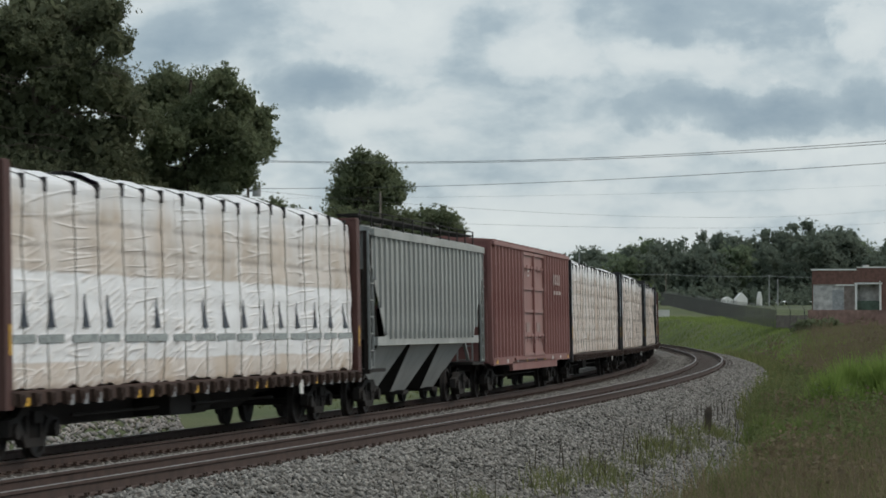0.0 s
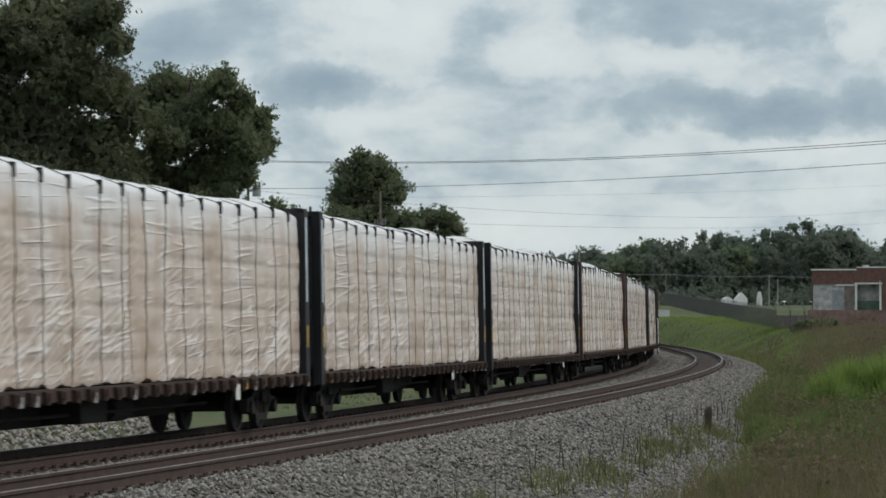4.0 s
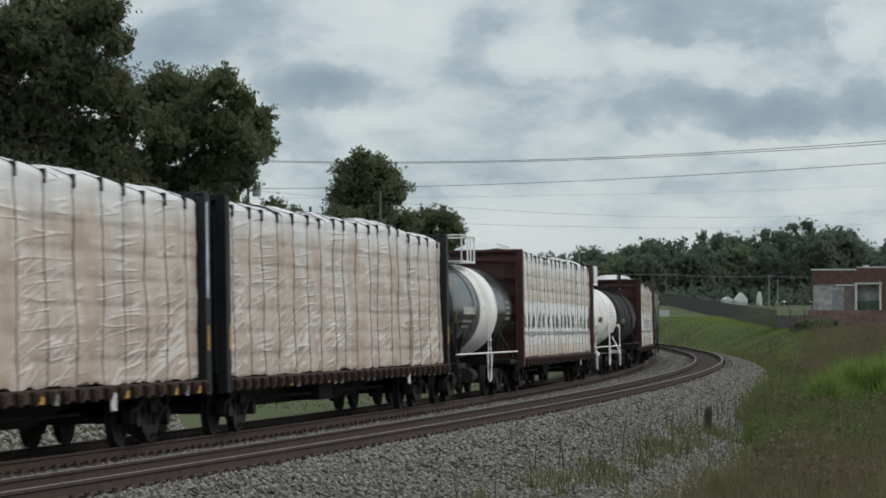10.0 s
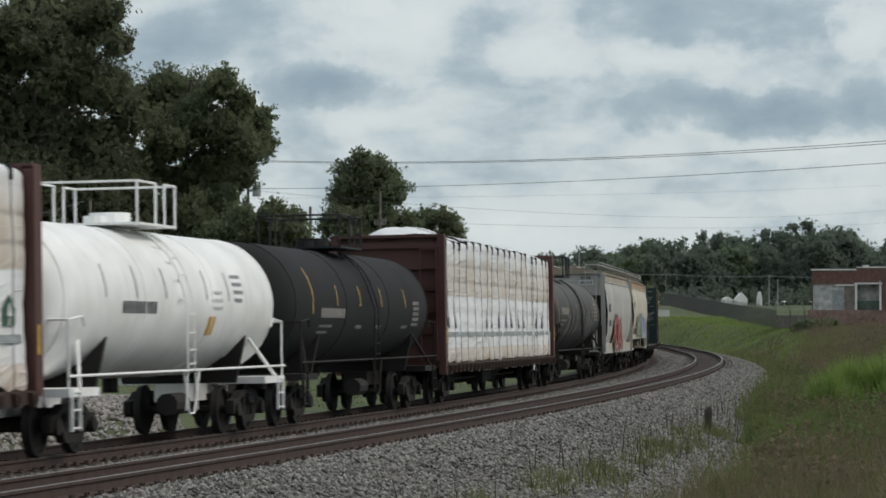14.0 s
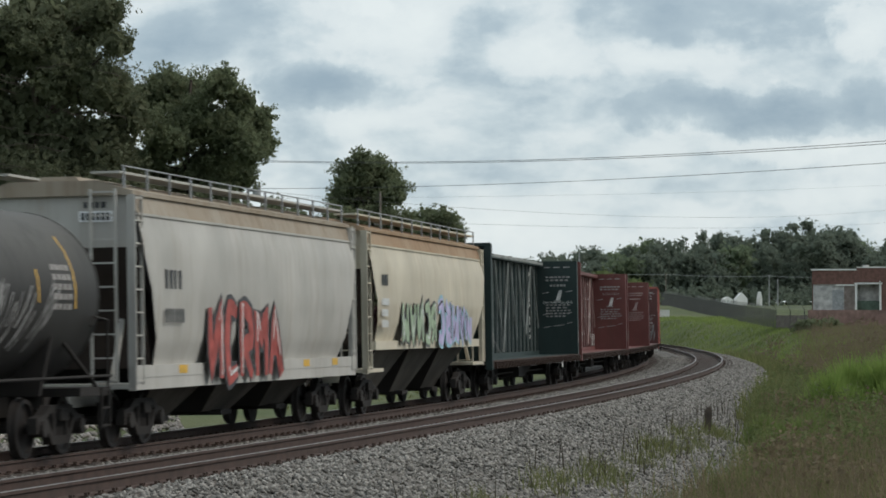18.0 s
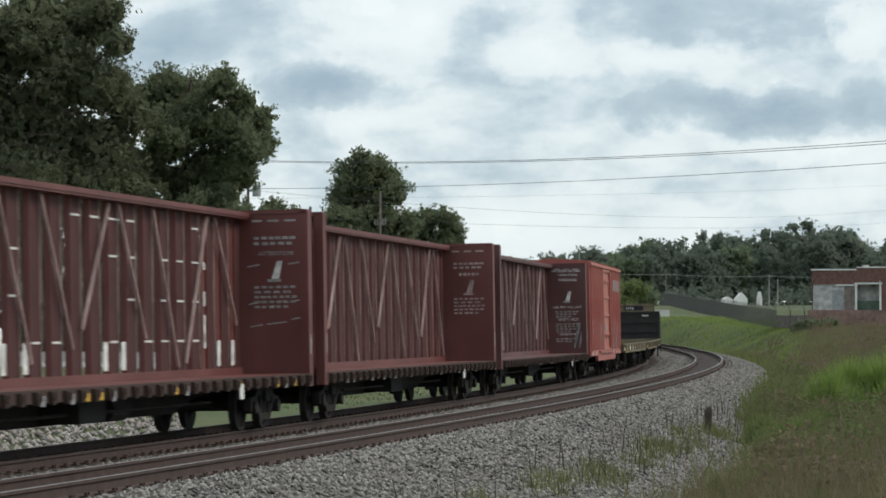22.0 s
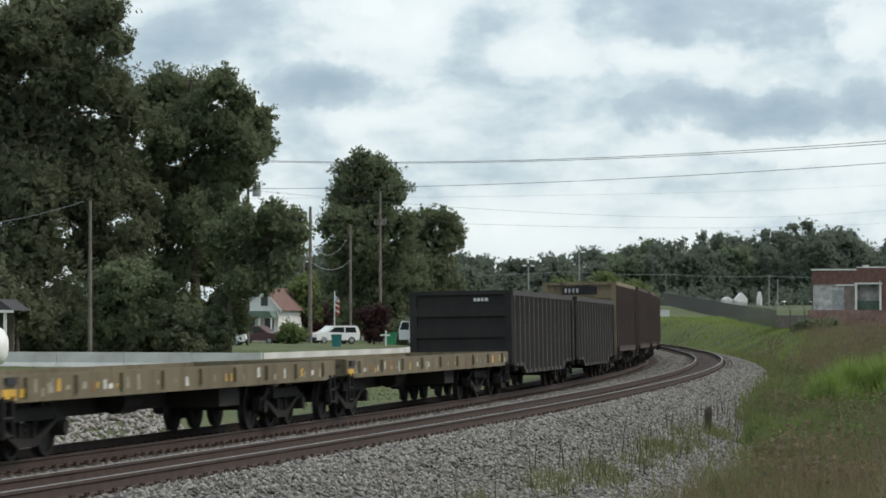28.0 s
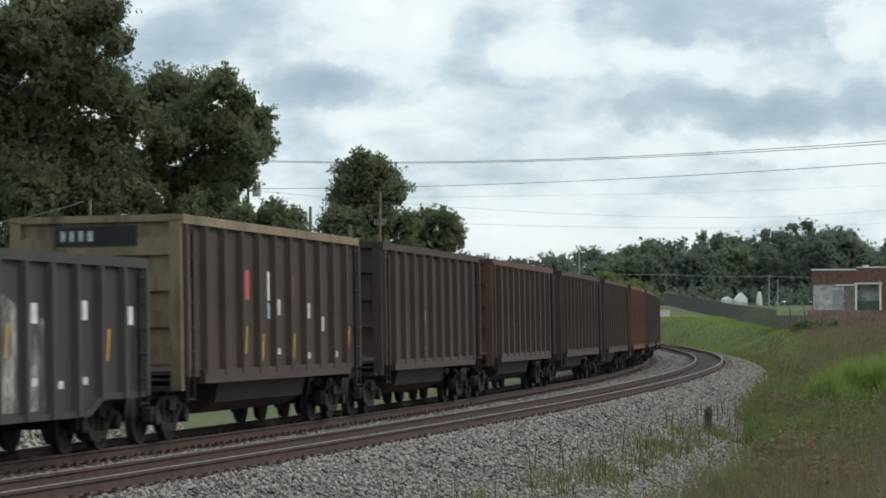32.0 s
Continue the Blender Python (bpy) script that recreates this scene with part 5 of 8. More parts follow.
def tank_car(u0, u1, label, shell_mat, r, centre, band=None, rail_mat=None, cage=None, climb=None, band_rng=(-1.35, 1.35)):
    car, half = new_car("tank_car", u0, u1, label, "freight car", inset=2.1)
    m = M[shell_mat]
    yb = half - 0.4
    head = 0.6
    prof = [(-yb, 0.0)]
    for k in range(1, 7):
        a = k / 6 * math.pi / 2
        prof.append((-yb + head * (1 - math.cos(a)), r * math.sin(a)))
    prof += [(p, r) for p in np.linspace(-yb + head, yb - head, 8)[1:-1]]
    prof += [(-a, q) for a, q in prof[6::-1]]
    mb = MB().lathe(prof, False, 40)
    mb.v = [(x, y, z + centre) for x, y, z in mb.v]
    tank = part("tank", mb, m, car, smooth=True)
    for y in (-yb + head + 0.02, -yb * 0.3, yb * 0.3, yb - head - 0.02):
        s = MB().lathe([(y - 0.03, r), (y - 0.03, r + 0.012), (y + 0.03, r + 0.012), (y + 0.03, r)], False, 40)
        s.v = [(x, yy, z + centre) for x, yy, z in s.v]
        part("weld_seam", s, m, tank, smooth=True)
    if band:
        b0, b1 = band_rng
        s = MB().lathe([(b0, r), (b0, r + 0.02), (b1, r + 0.02), (b1, r)], False, 40)
        s.v = [(x, yy, z + centre) for x, yy, z in s.v]
        part("painted_band", s, M[band], tank, "broad white band", smooth=True)
    rm = M[rail_mat or "under"]
    zr = centre - r + 0.12
    hr = MB()
    hr.pipe([(1.45, -yb + 0.3, zr), (1.45, yb - 0.3, zr)], 0.024)
    hr.pipe([(-1.45, -yb + 0.3, zr), (-1.45, yb - 0.3, zr)], 0.024)
    part("safety_rail", hr, M[climb] if climb else rm, car)
    for e in (-1, 1):
        y = e * (half - 0.75)
        part("end_sill", MB().box(-1.45, 1.45, min(y, y - e * 1.5), max(y, y - e * 1.5), 0.92, 1.05).box(-0.3, 0.3, min(y, y - e * 3.0), max(y, y - e * 3.0), 0.62, 0.95), rm, car)
        part("end_handrail", MB().pipe([(1.42, y - e * 0.05, 1.0), (1.42, y - e * 0.05, 2.1), (1.42, y - e * 0.75, 2.15), (1.42, y - e * 0.85, 2.0)], 0.02).pipe([(-1.42, y, 1.0), (-1.42, y, 2.1), (1.42, y, 2.1)], 0.02), rm, car)
        part("saddle", MB().prism([(-1.1, 0.95), (1.1, 0.95), (1.3, centre - r * 0.45), (0.9, centre - r * 0.75), (0, centre - r * 0.95), (-0.9, centre - r * 0.75), (-1.3, centre - r * 0.45)], 'y', e * (half - 3.1) - 0.06, e * (half - 3.1) + 0.06), M["under"], car)
        part("brace", MB().beam((1.42, y - e * 0.6, 1.05), (1.1, y - e * 1.5, centre - 0.6), 0.05, 0.05), rm, car)
        ladder(car, 1.44, y - e * 0.3, 0.45, 1.0, rm, True, 0.4, 2)
    # ladder and platform over the middle
    lad = MB()
    for s in (-0.22, 0.22):
        pts = [(r * math.cos(a) + 0.05, s, centre + (r + 0.06) * math.sin(a)) for a in np.linspace(-0.95, 1.15, 10)]
        pts = [(1.47, s * 1.6, 0.55)] + [(max(1.47 - 0.0, p[0]) if p[2] < centre else p[0] + 0.06, p[1], p[2]) for p in pts]
        lad.pipe(pts, 0.018)
    for a in np.linspace(-0.9, 1.1, 9):
        x = r * math.cos(a) + 0.11 if a > 0 else 1.49
        lad.box(x - 0.015, x + 0.015, -0.22, 0.22, centre + (r + 0.06) * math.sin(a) - 0.015, centre + (r + 0.06) * math.sin(a) + 0.015)
    part("ladder", lad, M[climb] if climb else rm, car)
    part("step", MB().pipe([(1.47, -0.5, zr), (1.47, -0.15, 0.5), (1.47, 0.15, 0.5), (1.47, 0.5, zr)], 0.02), M[climb] if climb else rm, car)
    zt = centre + r
    part("manway", MB().tube((0, 0.1, zt - 0.1), (0, 0.1, zt + 0.28), 0.36, 14).tube((0, -0.75, zt - 0.1), (0, -0.75, zt + 0.2), 0.2, 12), m, car)
    part("platform", MB().box(-0.95, 0.95, -1.3, 1.0, zt + 0.02, zt + 0.06), M[cage] if cage else rm, car)
    cg = MB()
    for s in (-0.92, 0.92):
        for y0, y1 in ((-1.3, -0.2), (0.35, 1.0)):
            cg.pipe([(s, y0, zt), (s, y0, zt + 0.76), (s, y1, zt + 0.76), (s, y1, zt)], 0.021)
    cg.pipe([(-0.92, -1.3, zt + 0.76), (0.92, -1.3, zt + 0.76)], 0.021)
    cg.pipe([(-0.92, 1.0, zt + 0.76), (0.92, 1.0, zt + 0.76)], 0.021)
    part("guard_rail", cg, M[cage] if cage else rm, car)
    part("outlet_pipe", MB().tube((0, 0, centre - r - 0.25), (0, 0, centre - r + 0.1), 0.14, 10), M["under"], car)
    part("air_reservoir", MB().tube((0.55, 1.6, 0.62), (0.55, 2.5, 0.62), 0.2, 10), M["under"], car)
    return car, half, yb, r, centre


def on_tank(car, r, centre, y, ang, w, h, mat, name="lettering", lift=0.008, slant=0.0):
    """A small curved patch lying on the tank's shell."""
    mb = MB()
    n = 4
    da = h / r
    rr = r + lift
    mb.grid(lambda i, j: (rr * math.cos(ang + da * (j - 0.5)), y + w * (i - 0.5) + slant * h * (j - 0.5), centre + rr * math.sin(ang + da * (j - 0.5))), 1, n)
    return part(name, mb, mat, car)


def tank_bars(car, r, centre, y, ang, rows, mat, h=0.12, gap=0.08):
    for i, (n, w) in enumerate(rows):
        mb = MB()
        for k in range(n):
            a = ang - i * (h + gap) / r
            rr = r + 0.008
            da = h / r
            mb.grid(lambda p, j, a=a, k=k: (rr * math.cos(a + da * (j - 0.5)), y + k * w + w * 0.7 * p, centre + rr * math.sin(a + da * (j - 0.5))), 1, 2)
        part("lettering", mb, mat, car)


def flat_car(u0, u1, label, seed):
    car, half = new_car("flatcar", u0, u1, label, "freight car", axles=3, inset=3.2)
    m = M["olive"]
    yb = half - 0.55
    part("deck", MB().box(-1.44, 1.44, -yb, yb, 1.12, 1.2), M["tie"], car, "weathered plank deck")
    side = [(-yb, 1.3), (yb, 1.3), (yb, 0.98), (yb - 0.8, 0.9), (-yb + 0.8, 0.9), (-yb, 0.98)]
    for e in (-1, 1):
        part("side_sill", MB().prism(side, 'x', e * 1.5 - 0.06, e * 1.5 + 0.06), m, car)
    part("center_sill", MB().prism([(-yb, 1.11), (yb, 1.11), (yb, 0.8), (yb - 5.5, 0.75), (yb - 6.5, 0.55), (-yb + 6.5, 0.55), (-yb + 5.5, 0.75), (-yb, 0.8)], 'x', -0.3, 0.3), M["under"], car)
    for e in (-1, 1):
        part("end_sill", MB().box(-1.5, 1.5, min(e * yb, e * (yb - 0.12)), max(e * yb, e * (yb - 0.12)), 0.95, 1.31), m, car)
        ladder(car, 1.56, e * (yb - 0.35), 0.45, 0.95, M["under"], True, 0.4, 2)
    rnd = random.Random(seed)
    y = -yb + 0.9
    while y < yb - 0.5:
        r = rnd.random()
        w = 0.06 + rnd.random() * 0.16
        z0, z1 = 0.96 + rnd.random() * 0.08, 1.1 + rnd.random() * 0.14
        mat = M["olivemark"] if r < 0.5 else M["mark"] if r < 0.68 else M["rustpatch"] if r < 0.86 else M["yellow"]
        lean = (rnd.random() - 0.5) * 0.05
        part("stencil_mark", MB().prism([(y, z0), (y + w, z0 + 0.02), (y + w * 0.9 + lean, z1), (y + 0.02 + lean, z1 - 0.02)], 'x', 1.56, 1.564), mat, car)
        y += 0.18 + rnd.random() * (0.3 if y < -yb + 6 else 1.3)
    part("end_mark", MB().box(1.56, 1.566, -yb + 0.15, -yb + 0.75, 0.94, 1.1), M["yellow"], car, "orange-yellow painted patch")
    part("tie_down", MB().box(1.56, 1.6, -yb + 0.25, -yb + 0.7, 1.16, 1.27), M["black"], car)
    for k in range(9):
        yy = -yb + (k + 0.5) * 2 * yb / 9
        part("stake_pocket", MB().box(1.56, 1.62, yy - 0.08, yy + 0.08, 1.0, 1.26), m, car)
    part("air_reservoir", MB().tube((0.6, -2.0, 0.75), (0.6, -1.0, 0.75), 0.22, 10), M["under"], car)
    part("tool_box", MB().box(0.3, 1.3, 2.2, 3.6, 0.55, 0.95), M["under"], car, "dark steel box")
    return car, half, yb


def gondola(u0, u1, paint_name, end_paint, label, sill, top, tub, ribs, seed):
    m, em = M[paint_name], M[end_paint]
    car, half = new_car("gondola", u0, u1, label, "freight car", inset=2.0)
    yb = half - 0.5
    ys = half - (0.85 if not tub else 1.35)
    deep = sill - 0.24
    out = [(-ys, top), (ys, top), (ys, sill), (ys - 2.3, sill), (ys - 3.0, deep), (-ys + 3.0, deep), (-ys + 2.3, sill), (-ys, sill)] if not tub else [(-ys, top), (ys, top), (ys, sill), (-ys, sill)]
    for e in (-1, 1):
        part("side_wall", MB().prism(out, 'x', e * 1.45 - 0.03, e * 1.45 + 0.03), m, car)
        part("top_chord", MB().box(e * 1.47 - 0.09, e * 1.47 + 0.09, -ys - 0.05, ys + 0.05, top - 0.06, top + 0.1), m if not tub else em, car)
    n = ribs
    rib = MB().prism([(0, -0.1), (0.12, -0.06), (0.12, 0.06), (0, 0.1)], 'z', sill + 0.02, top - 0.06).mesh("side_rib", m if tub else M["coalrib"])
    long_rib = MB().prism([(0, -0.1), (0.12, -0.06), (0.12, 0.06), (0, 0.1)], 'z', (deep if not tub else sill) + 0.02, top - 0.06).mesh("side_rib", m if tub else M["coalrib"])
    for k in range(n + 1):
        y = -ys + 0.1 + k * (2 * ys - 0.2) / n
        at(part("side_rib", long_rib if abs(y) < ys - 3.1 else rib, None, car), 1.48, y, 0)
    for e in (-1, 1):
        y = e * ys
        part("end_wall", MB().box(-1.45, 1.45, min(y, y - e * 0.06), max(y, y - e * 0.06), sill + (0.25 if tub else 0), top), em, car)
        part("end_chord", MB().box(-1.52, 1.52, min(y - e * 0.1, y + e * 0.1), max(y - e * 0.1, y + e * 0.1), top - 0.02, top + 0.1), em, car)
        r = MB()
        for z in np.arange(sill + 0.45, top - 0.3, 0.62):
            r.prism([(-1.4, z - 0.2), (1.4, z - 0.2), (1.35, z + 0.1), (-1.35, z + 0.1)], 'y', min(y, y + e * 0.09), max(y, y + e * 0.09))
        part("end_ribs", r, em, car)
        ladder(car, 1.55, e * (ys - 0.28), 0.75, top - 0.2, M["under"], True, 0.42)
        part("end_platform", MB().box(-1.4, 1.4, min(y, y + e * 0.35), max(y, y + e * 0.35), 0.9, 0.98), M["under"], car)
        for s in (-1, 1):
            part("corner_post", MB().box(s * 1.42 - 0.1, s * 1.42 + 0.1, y - 0.1, y + 0.1, 0.9, top + 0.02), em, car)
    part("floor", MB().box(-1.42, 1.42, -ys, ys, sill + 0.05, sill + 0.12), m, car)
    if tub:
        part("side_sill", MB().box(1.42, 1.58, -ys + 1.2, ys - 1.0, sill - 0.12, sill + 0.12), m, car)
        prof = [(-1.2, 1.1), (1.2, 1.1), (1.1, 0.62), (0.7, 0.42), (-0.7, 0.42), (-1.1, 0.62)]
        part("tub", MB().prism(prof, 'y', -ys + 3.6, ys - 3.6), m, car)
        part("shear_plate", MB().box(-1.4, 1.4, -ys, ys, sill - 0.05, sill), m, car)
    else:
        edge = [(-ys, sill + 0.1), (-ys + 2.35, sill + 0.1), (-ys + 3.05, deep + 0.1), (ys - 3.05, deep + 0.1), (ys - 2.35, sill + 0.1), (ys, sill + 0.1), (ys, sill), (ys - 2.3, sill), (ys - 3.0, deep), (-ys + 3.0, deep), (-ys + 2.3, sill), (-ys, sill)]
        part("side_sill", MB().prism(edge, 'x', 1.48, 1.55), m, car)
    part("center_sill", MB().box(-0.3, 0.3, -yb, yb, 0.62, 0.95), M["under"], car)
    if tub:
        part("corner_panel", MB().box(1.48, 1.486, -ys + 0.02, -ys + 0.62, sill + 0.15, top - 0.06), em, car)
    if not tub:
        part("end_panel", MB().box(1.482, 1.49, -ys + 0.14, -ys + 0.1 + (2 * ys - 0.2) / n - 0.08, sill + 0.1, top - 0.1), M["oliveworn"], car, "worn olive-grey panel")
        part("hand_brake", MB().box(1.49, 1.56, -ys + 0.3, -ys + 0.75, 1.7, 2.15), M["under"], car)
    rnd = random.Random(seed)
    gapr = (2 * ys - 0.2) / n
    for k in range(n):
        y = -ys + 0.1 + (k + 0.5) * gapr
        r = rnd.random()
        if r < 0.55:
            z = sill + 0.2 + rnd.random() * 0.15
            part("stencil_mark", MB().box(1.482, 1.486, y - 0.12, y + 0.1, z, z + 0.12), M["mark"], car)
        if r > 0.8:
            z = 1.35 + rnd.random() * 0.2
            part("slash_mark", MB().prism([(y - 0.1, z), (y - 0.03, z), (y + 0.07, z + 0.5), (y, z + 0.5)], 'x', 1.482, 1.486), M["yellow"], car)
        if 0.4 < r < 0.6:
            z = 1.9 + rnd.random() * 0.5
            part("stencil_panel", MB().box(1.482, 1.486, y - 0.14, y + 0.12, z, z + 0.3), M["mark"], car)
    return car, half, ys


# ---- the train, in order ----
def make_train():
    wl = "with white-wrapped lumber"
    c = centre_beam(-264.4, -239.9, "brown", "brown centerbeam flatcar loaded with printed-wrap lumber", False, seed=1)
    lumber_load(*c, True, 1)
    covered_hopper(-239.9, -222.3, "grey", "pale grey ribbed covered hopper with dirty slope sheets", False, 1.72, True, "grey", 3, "grey")
    c = boxcar(-222.3, -201.5, "red", "faded brown-red boxcar with double sliding doors", (-2.93, 2.4), 1)
    bars(c[0], 1.547, 4.75, 3.75, [(4, 0.52)], M["fadedmark"], h=0.36)
    bars(c[0], 1.547, 4.75, 3.2, [(3, 0.74)], M["fadedmark"], h=0.12)
    bars(c[0], 1.54, -2.0, 3.75, [(2, 0.18), (2, 0.18)], M["mark"], h=0.06, gap=0.07)
    for i, (a, b, col, st) in enumerate(((-201.5, -177.0, "black", "blue"), (-177.0, -154.4, "black", "blue"), (-154.4, -129.8, "black", "blue"),
                                         (-129.8, -105.3, "brown", "yellow"), (-105.3, -81.1, "black", "blue"), (-81.1, -57.1, "black", "yellow"))):
        c = centre_beam(a, b, col, "%s centerbeam flatcar loaded with white-wrapped lumber" % col, False, st, i)
        lumber_load(*c, False, 20 + i, "navy", 1.7 if i == 2 else None)
    t = tank_car(-57.1, -44.0, "black tank car with a broad white band and white railings", "tankblack", 1.32, 2.48, "white", "under", "white", "white", (-0.75, 2.55))
    tank_bars(t[0], t[3], t[4], -3.65, -0.02, [(9, 0.24)], M["mark"], 0.2)
    tank_bars(t[0], t[3], t[4], -3.65, -0.24, [(6, 0.3), (4, 0.3)], M["dimmark"], 0.07)
    tank_bars(t[0], t[3], t[4], 4.4, 0.2, [(4, 0.22), (4, 0.22), (4, 0.22), (4, 0.22)], M["dimmark"], 0.08)
    for y in (-0.9, 2.35):
        on_tank(t[0], t[3], t[4], y, 0.2, 0.06, 0.45, M["markdark"], "stencil_mark", 0.03)
    on_tank(t[0], t[3], t[4], -4.85, 0.2, 0.05, 1.1, M["yellow"], "reflector_strip")
    c = centre_beam(-44.0, -20.2, "brown", "brown centerbeam flatcar with lumber in green-printed wrap", False, seed=7)
    lumber_load(*c, True, 31, "green", 1.6)
    t = tank_car(-20.2, -5.3, "clean white tank car with white railings and dark stencils", "white", 1.3, 2.42, None, "white", "white")
    tank_bars(t[0], t[3], t[4], -3.4, -0.08, [(9, 0.22)], M["markdark"], 0.2)
    tank_bars(t[0], t[3], t[4], 2.0, 0.15, [(6, 0.13), (6, 0.13), (6, 0.13)], M["gr_white"], 0.06)
    tank_bars(t[0], t[3], t[4], 3.6, 0.4, [(5, 0.14), (5, 0.14), (5, 0.14), (4, 0.14)], M["grey_metal"], 0.07)
    on_tank(t[0], t[3], t[4], 2.1, -0.32, 0.45, 0.35, M["yellow"], "sticker")
    for y in (-4.3, -2.6, -0.9, 1.7, 3.2):
        on_tank(t[0], t[3], t[4], y, 0.25, 0.05, 0.55, M["grey_metal"], "stain_strip")
    t = tank_car(-5.3, 11.3, "matt black tank car with yellow reflector strips", "tanksoot", 1.29, 2.45, None, "under", "black")
    tank_bars(t[0], t[3], t[4], -4.9, -0.12, [(9, 0.27)], M["dimmark"], 0.2)
    tank_bars(t[0], t[3], t[4], -4.9, -0.34, [(6, 0.22), (5, 0.2)], M["fadedspray"], 0.06)
    for y in (-3.3, -0.9, 1.5, 4.4):
        on_tank(t[0], t[3], t[4], y, 0.18, 0.06, 0.45, M["yellow"], "reflector_strip")
    on_tank(t[0], t[3], t[4], -5.7, 0.25, 0.06, 1.0, M["yellow"], "reflector_strip")
    for y in (-1.2, 1.0, 4.2):
        tank_bars(t[0], t[3], t[4], y, -0.35, [(4, 0.18)], M["fadedspray"], 0.08)
    tank_bars(t[0], t[3], t[4], 5.4, 0.1, [(4, 0.2)] * 5, M["dimmark"], 0.08, 0.05)
    c = centre_beam(11.3, 35.4, "brown", "brown centerbeam flatcar with lumber in navy-printed wrap", False, seed=8)
    lumber_load(*c, True, 41, "navy", 1.8)
    t = tank_car(35.4, 54.3, "dusty dark grey tank car with pale graffiti", "tankdust", 1.36, 2.46, None, "under", "black")
    tank_bars(t[0], t[3], t[4], -6.3, 0.08, [(9, 0.26)], M["dimmark"], 0.24)
    tank_bars(t[0], t[3], t[4], -6.3, -0.16, [(7, 0.26), (4, 0.24)], M["fadedspray"], 0.06)
    tank_bars(t[0], t[3], t[4], 6.3, 0.32, [(4, 0.22)] * 5, M["dimmark"], 0.09, 0.06)
    rnd = random.Random(5)
    for y, n, wide in ((-4.3, 8, 0.9), (-2.6, 6, 0.7), (-0.9, 8, 1.1), (1.2, 5, 0.6), (2.6, 11, 1.5), (4.2, 10, 1.4), (5.8, 4, 0.5)):
        for k in range(n):
            on_tank(t[0], t[3], t[4], y + wide * rnd.random(), -0.42 + rnd.random() * 0.3, 0.035 + 0.05 * rnd.random(), 0.35 + rnd.random() * 0.65, M["fadedspray"], "graffiti", 0.006 + 0.0012 * k, 0.5 + 0.5 * rnd.random())
    for y in (-4.0, -0.8, 2.3, 5.6):
        on_tank(t[0], t[3], t[4], y, 0.1, 0.06, 0.5, M["yellow"], "reflector_strip")
    on_tank(t[0], t[3], t[4], -7.2, 0.3, 0.06, 1.3, M["yellow"], "reflector_strip")
    on_tank(t[0], t[3], t[4], 7.3, 0.3, 0.06, 1.2, M["yellow"], "reflector_strip")
    c = covered_hopper(54.3, 72.3, "lightgrey", "pale grey curved-side covered hopper with red graffiti", True, 1.3, False, "paleroof", 3)
    graffiti(c[0], 1.535, [(-4.2, 0.95, 1.25), (-3.1, 0.95, 1.3), (-2.0, 0.95, 1.3), (-0.9, 0.95, 1.25), (0.2, 0.95, 1.2)], 1.08, M["gr_red"], M["gr_black"], "graffiti", 3, M["gr_white"])
    bars(c[0], 1.535, -6.9, 2.95, [(4, 0.28)], M["markdark"], h=0.32)
    bars(c[0], 1.535, -6.9, 2.3, [(6, 0.2)], M["markdark"], h=0.24)
    part("number_plate", MB().box(0.42, 1.0, -c[2] + 0.235, -c[2] + 0.245, 3.72, 3.9), M["carwhite"], c[0])
    bars(c[0], 0.0, 0.46, 3.87, [(6, 0.085)], M["markdark"], h=0.12, end=-c[2] + 0.234)
    bars(c[0], 0.0, 0.5, 4.05, [(4, 0.1)], M["markdark"], h=0.1, end=-c[2] + 0.244)
    for y in (-5.8, -2.6, 0.4, 3.4, 6.0):
        part("reflector", MB().box(1.44, 1.446, y, y + 0.5, 1.2, 1.34), M["yellow"], c[0])
    c = covered_hopper(72.3, 90.2, "cream", "cream curved-side covered hopper with green and blue graffiti", True, 1.62, False, "rustroof", 3)
    graffiti(c[0], 1.535, [(-4.6, 0.8, 0.9), (-3.6, 0.8, 0.85), (-2.6, 0.8, 0.9), (-1.6, 0.8, 0.85), (-0.7, 0.7, 0.85)], 1.66, M["gr_green"], M["gr_black"], "graffiti", 6, M["gr_white"])
    graffiti(c[0], 1.535, [(0.3, 0.9, 0.95), (1.4, 0.9, 0.95), (2.5, 0.9, 0.9), (3.6, 0.8, 0.85), (4.6, 0.9, 0.6)], 1.66, M["gr_violet"], M["gr_blue"], "graffiti", 9, M["gr_black"])
    bars(c[0], 1.535, -7.0, 3.2, [(3, 0.26)], M["markdark"], h=0.26)
    bars(c[0], 1.535, -7.1, 2.65, [(6, 0.16), (5, 0.16), (4, 0.2)], M["gr_white"], h=0.16)
    centre_beam(90.2, 114.4, "green", "empty dark green centerbeam flatcar with warning panel", True, seed=2)
    centre_beam(114.4, 139.6, "cbred", "empty maroon centerbeam flatcar with warning panel", True, seed=4)
    centre_beam(139.6, 163.8, "cbred", "empty maroon centerbeam flatcar with truss partition", True, seed=6)
    c = centre_beam(163.8, 189.6, "cbdark", "empty dark maroon centerbeam flatcar with white graffiti", True, seed=5)
    c = boxcar(189.6, 206.7, "red2", "bright red-oxide boxcar with graffiti and a single door", (-1.7, 1.73), 2)
    bars(c[0], 1.547, 3.3, 3.95, [(4, 0.86)], M["dimmark"], h=0.46)
    bars(c[0], 1.5, -6.6, 2.3, [(2, 0.3), (2, 0.3)], M["mark"], h=0.22)
    rnd = random.Random(8)
    k = -c[2] + 0.45
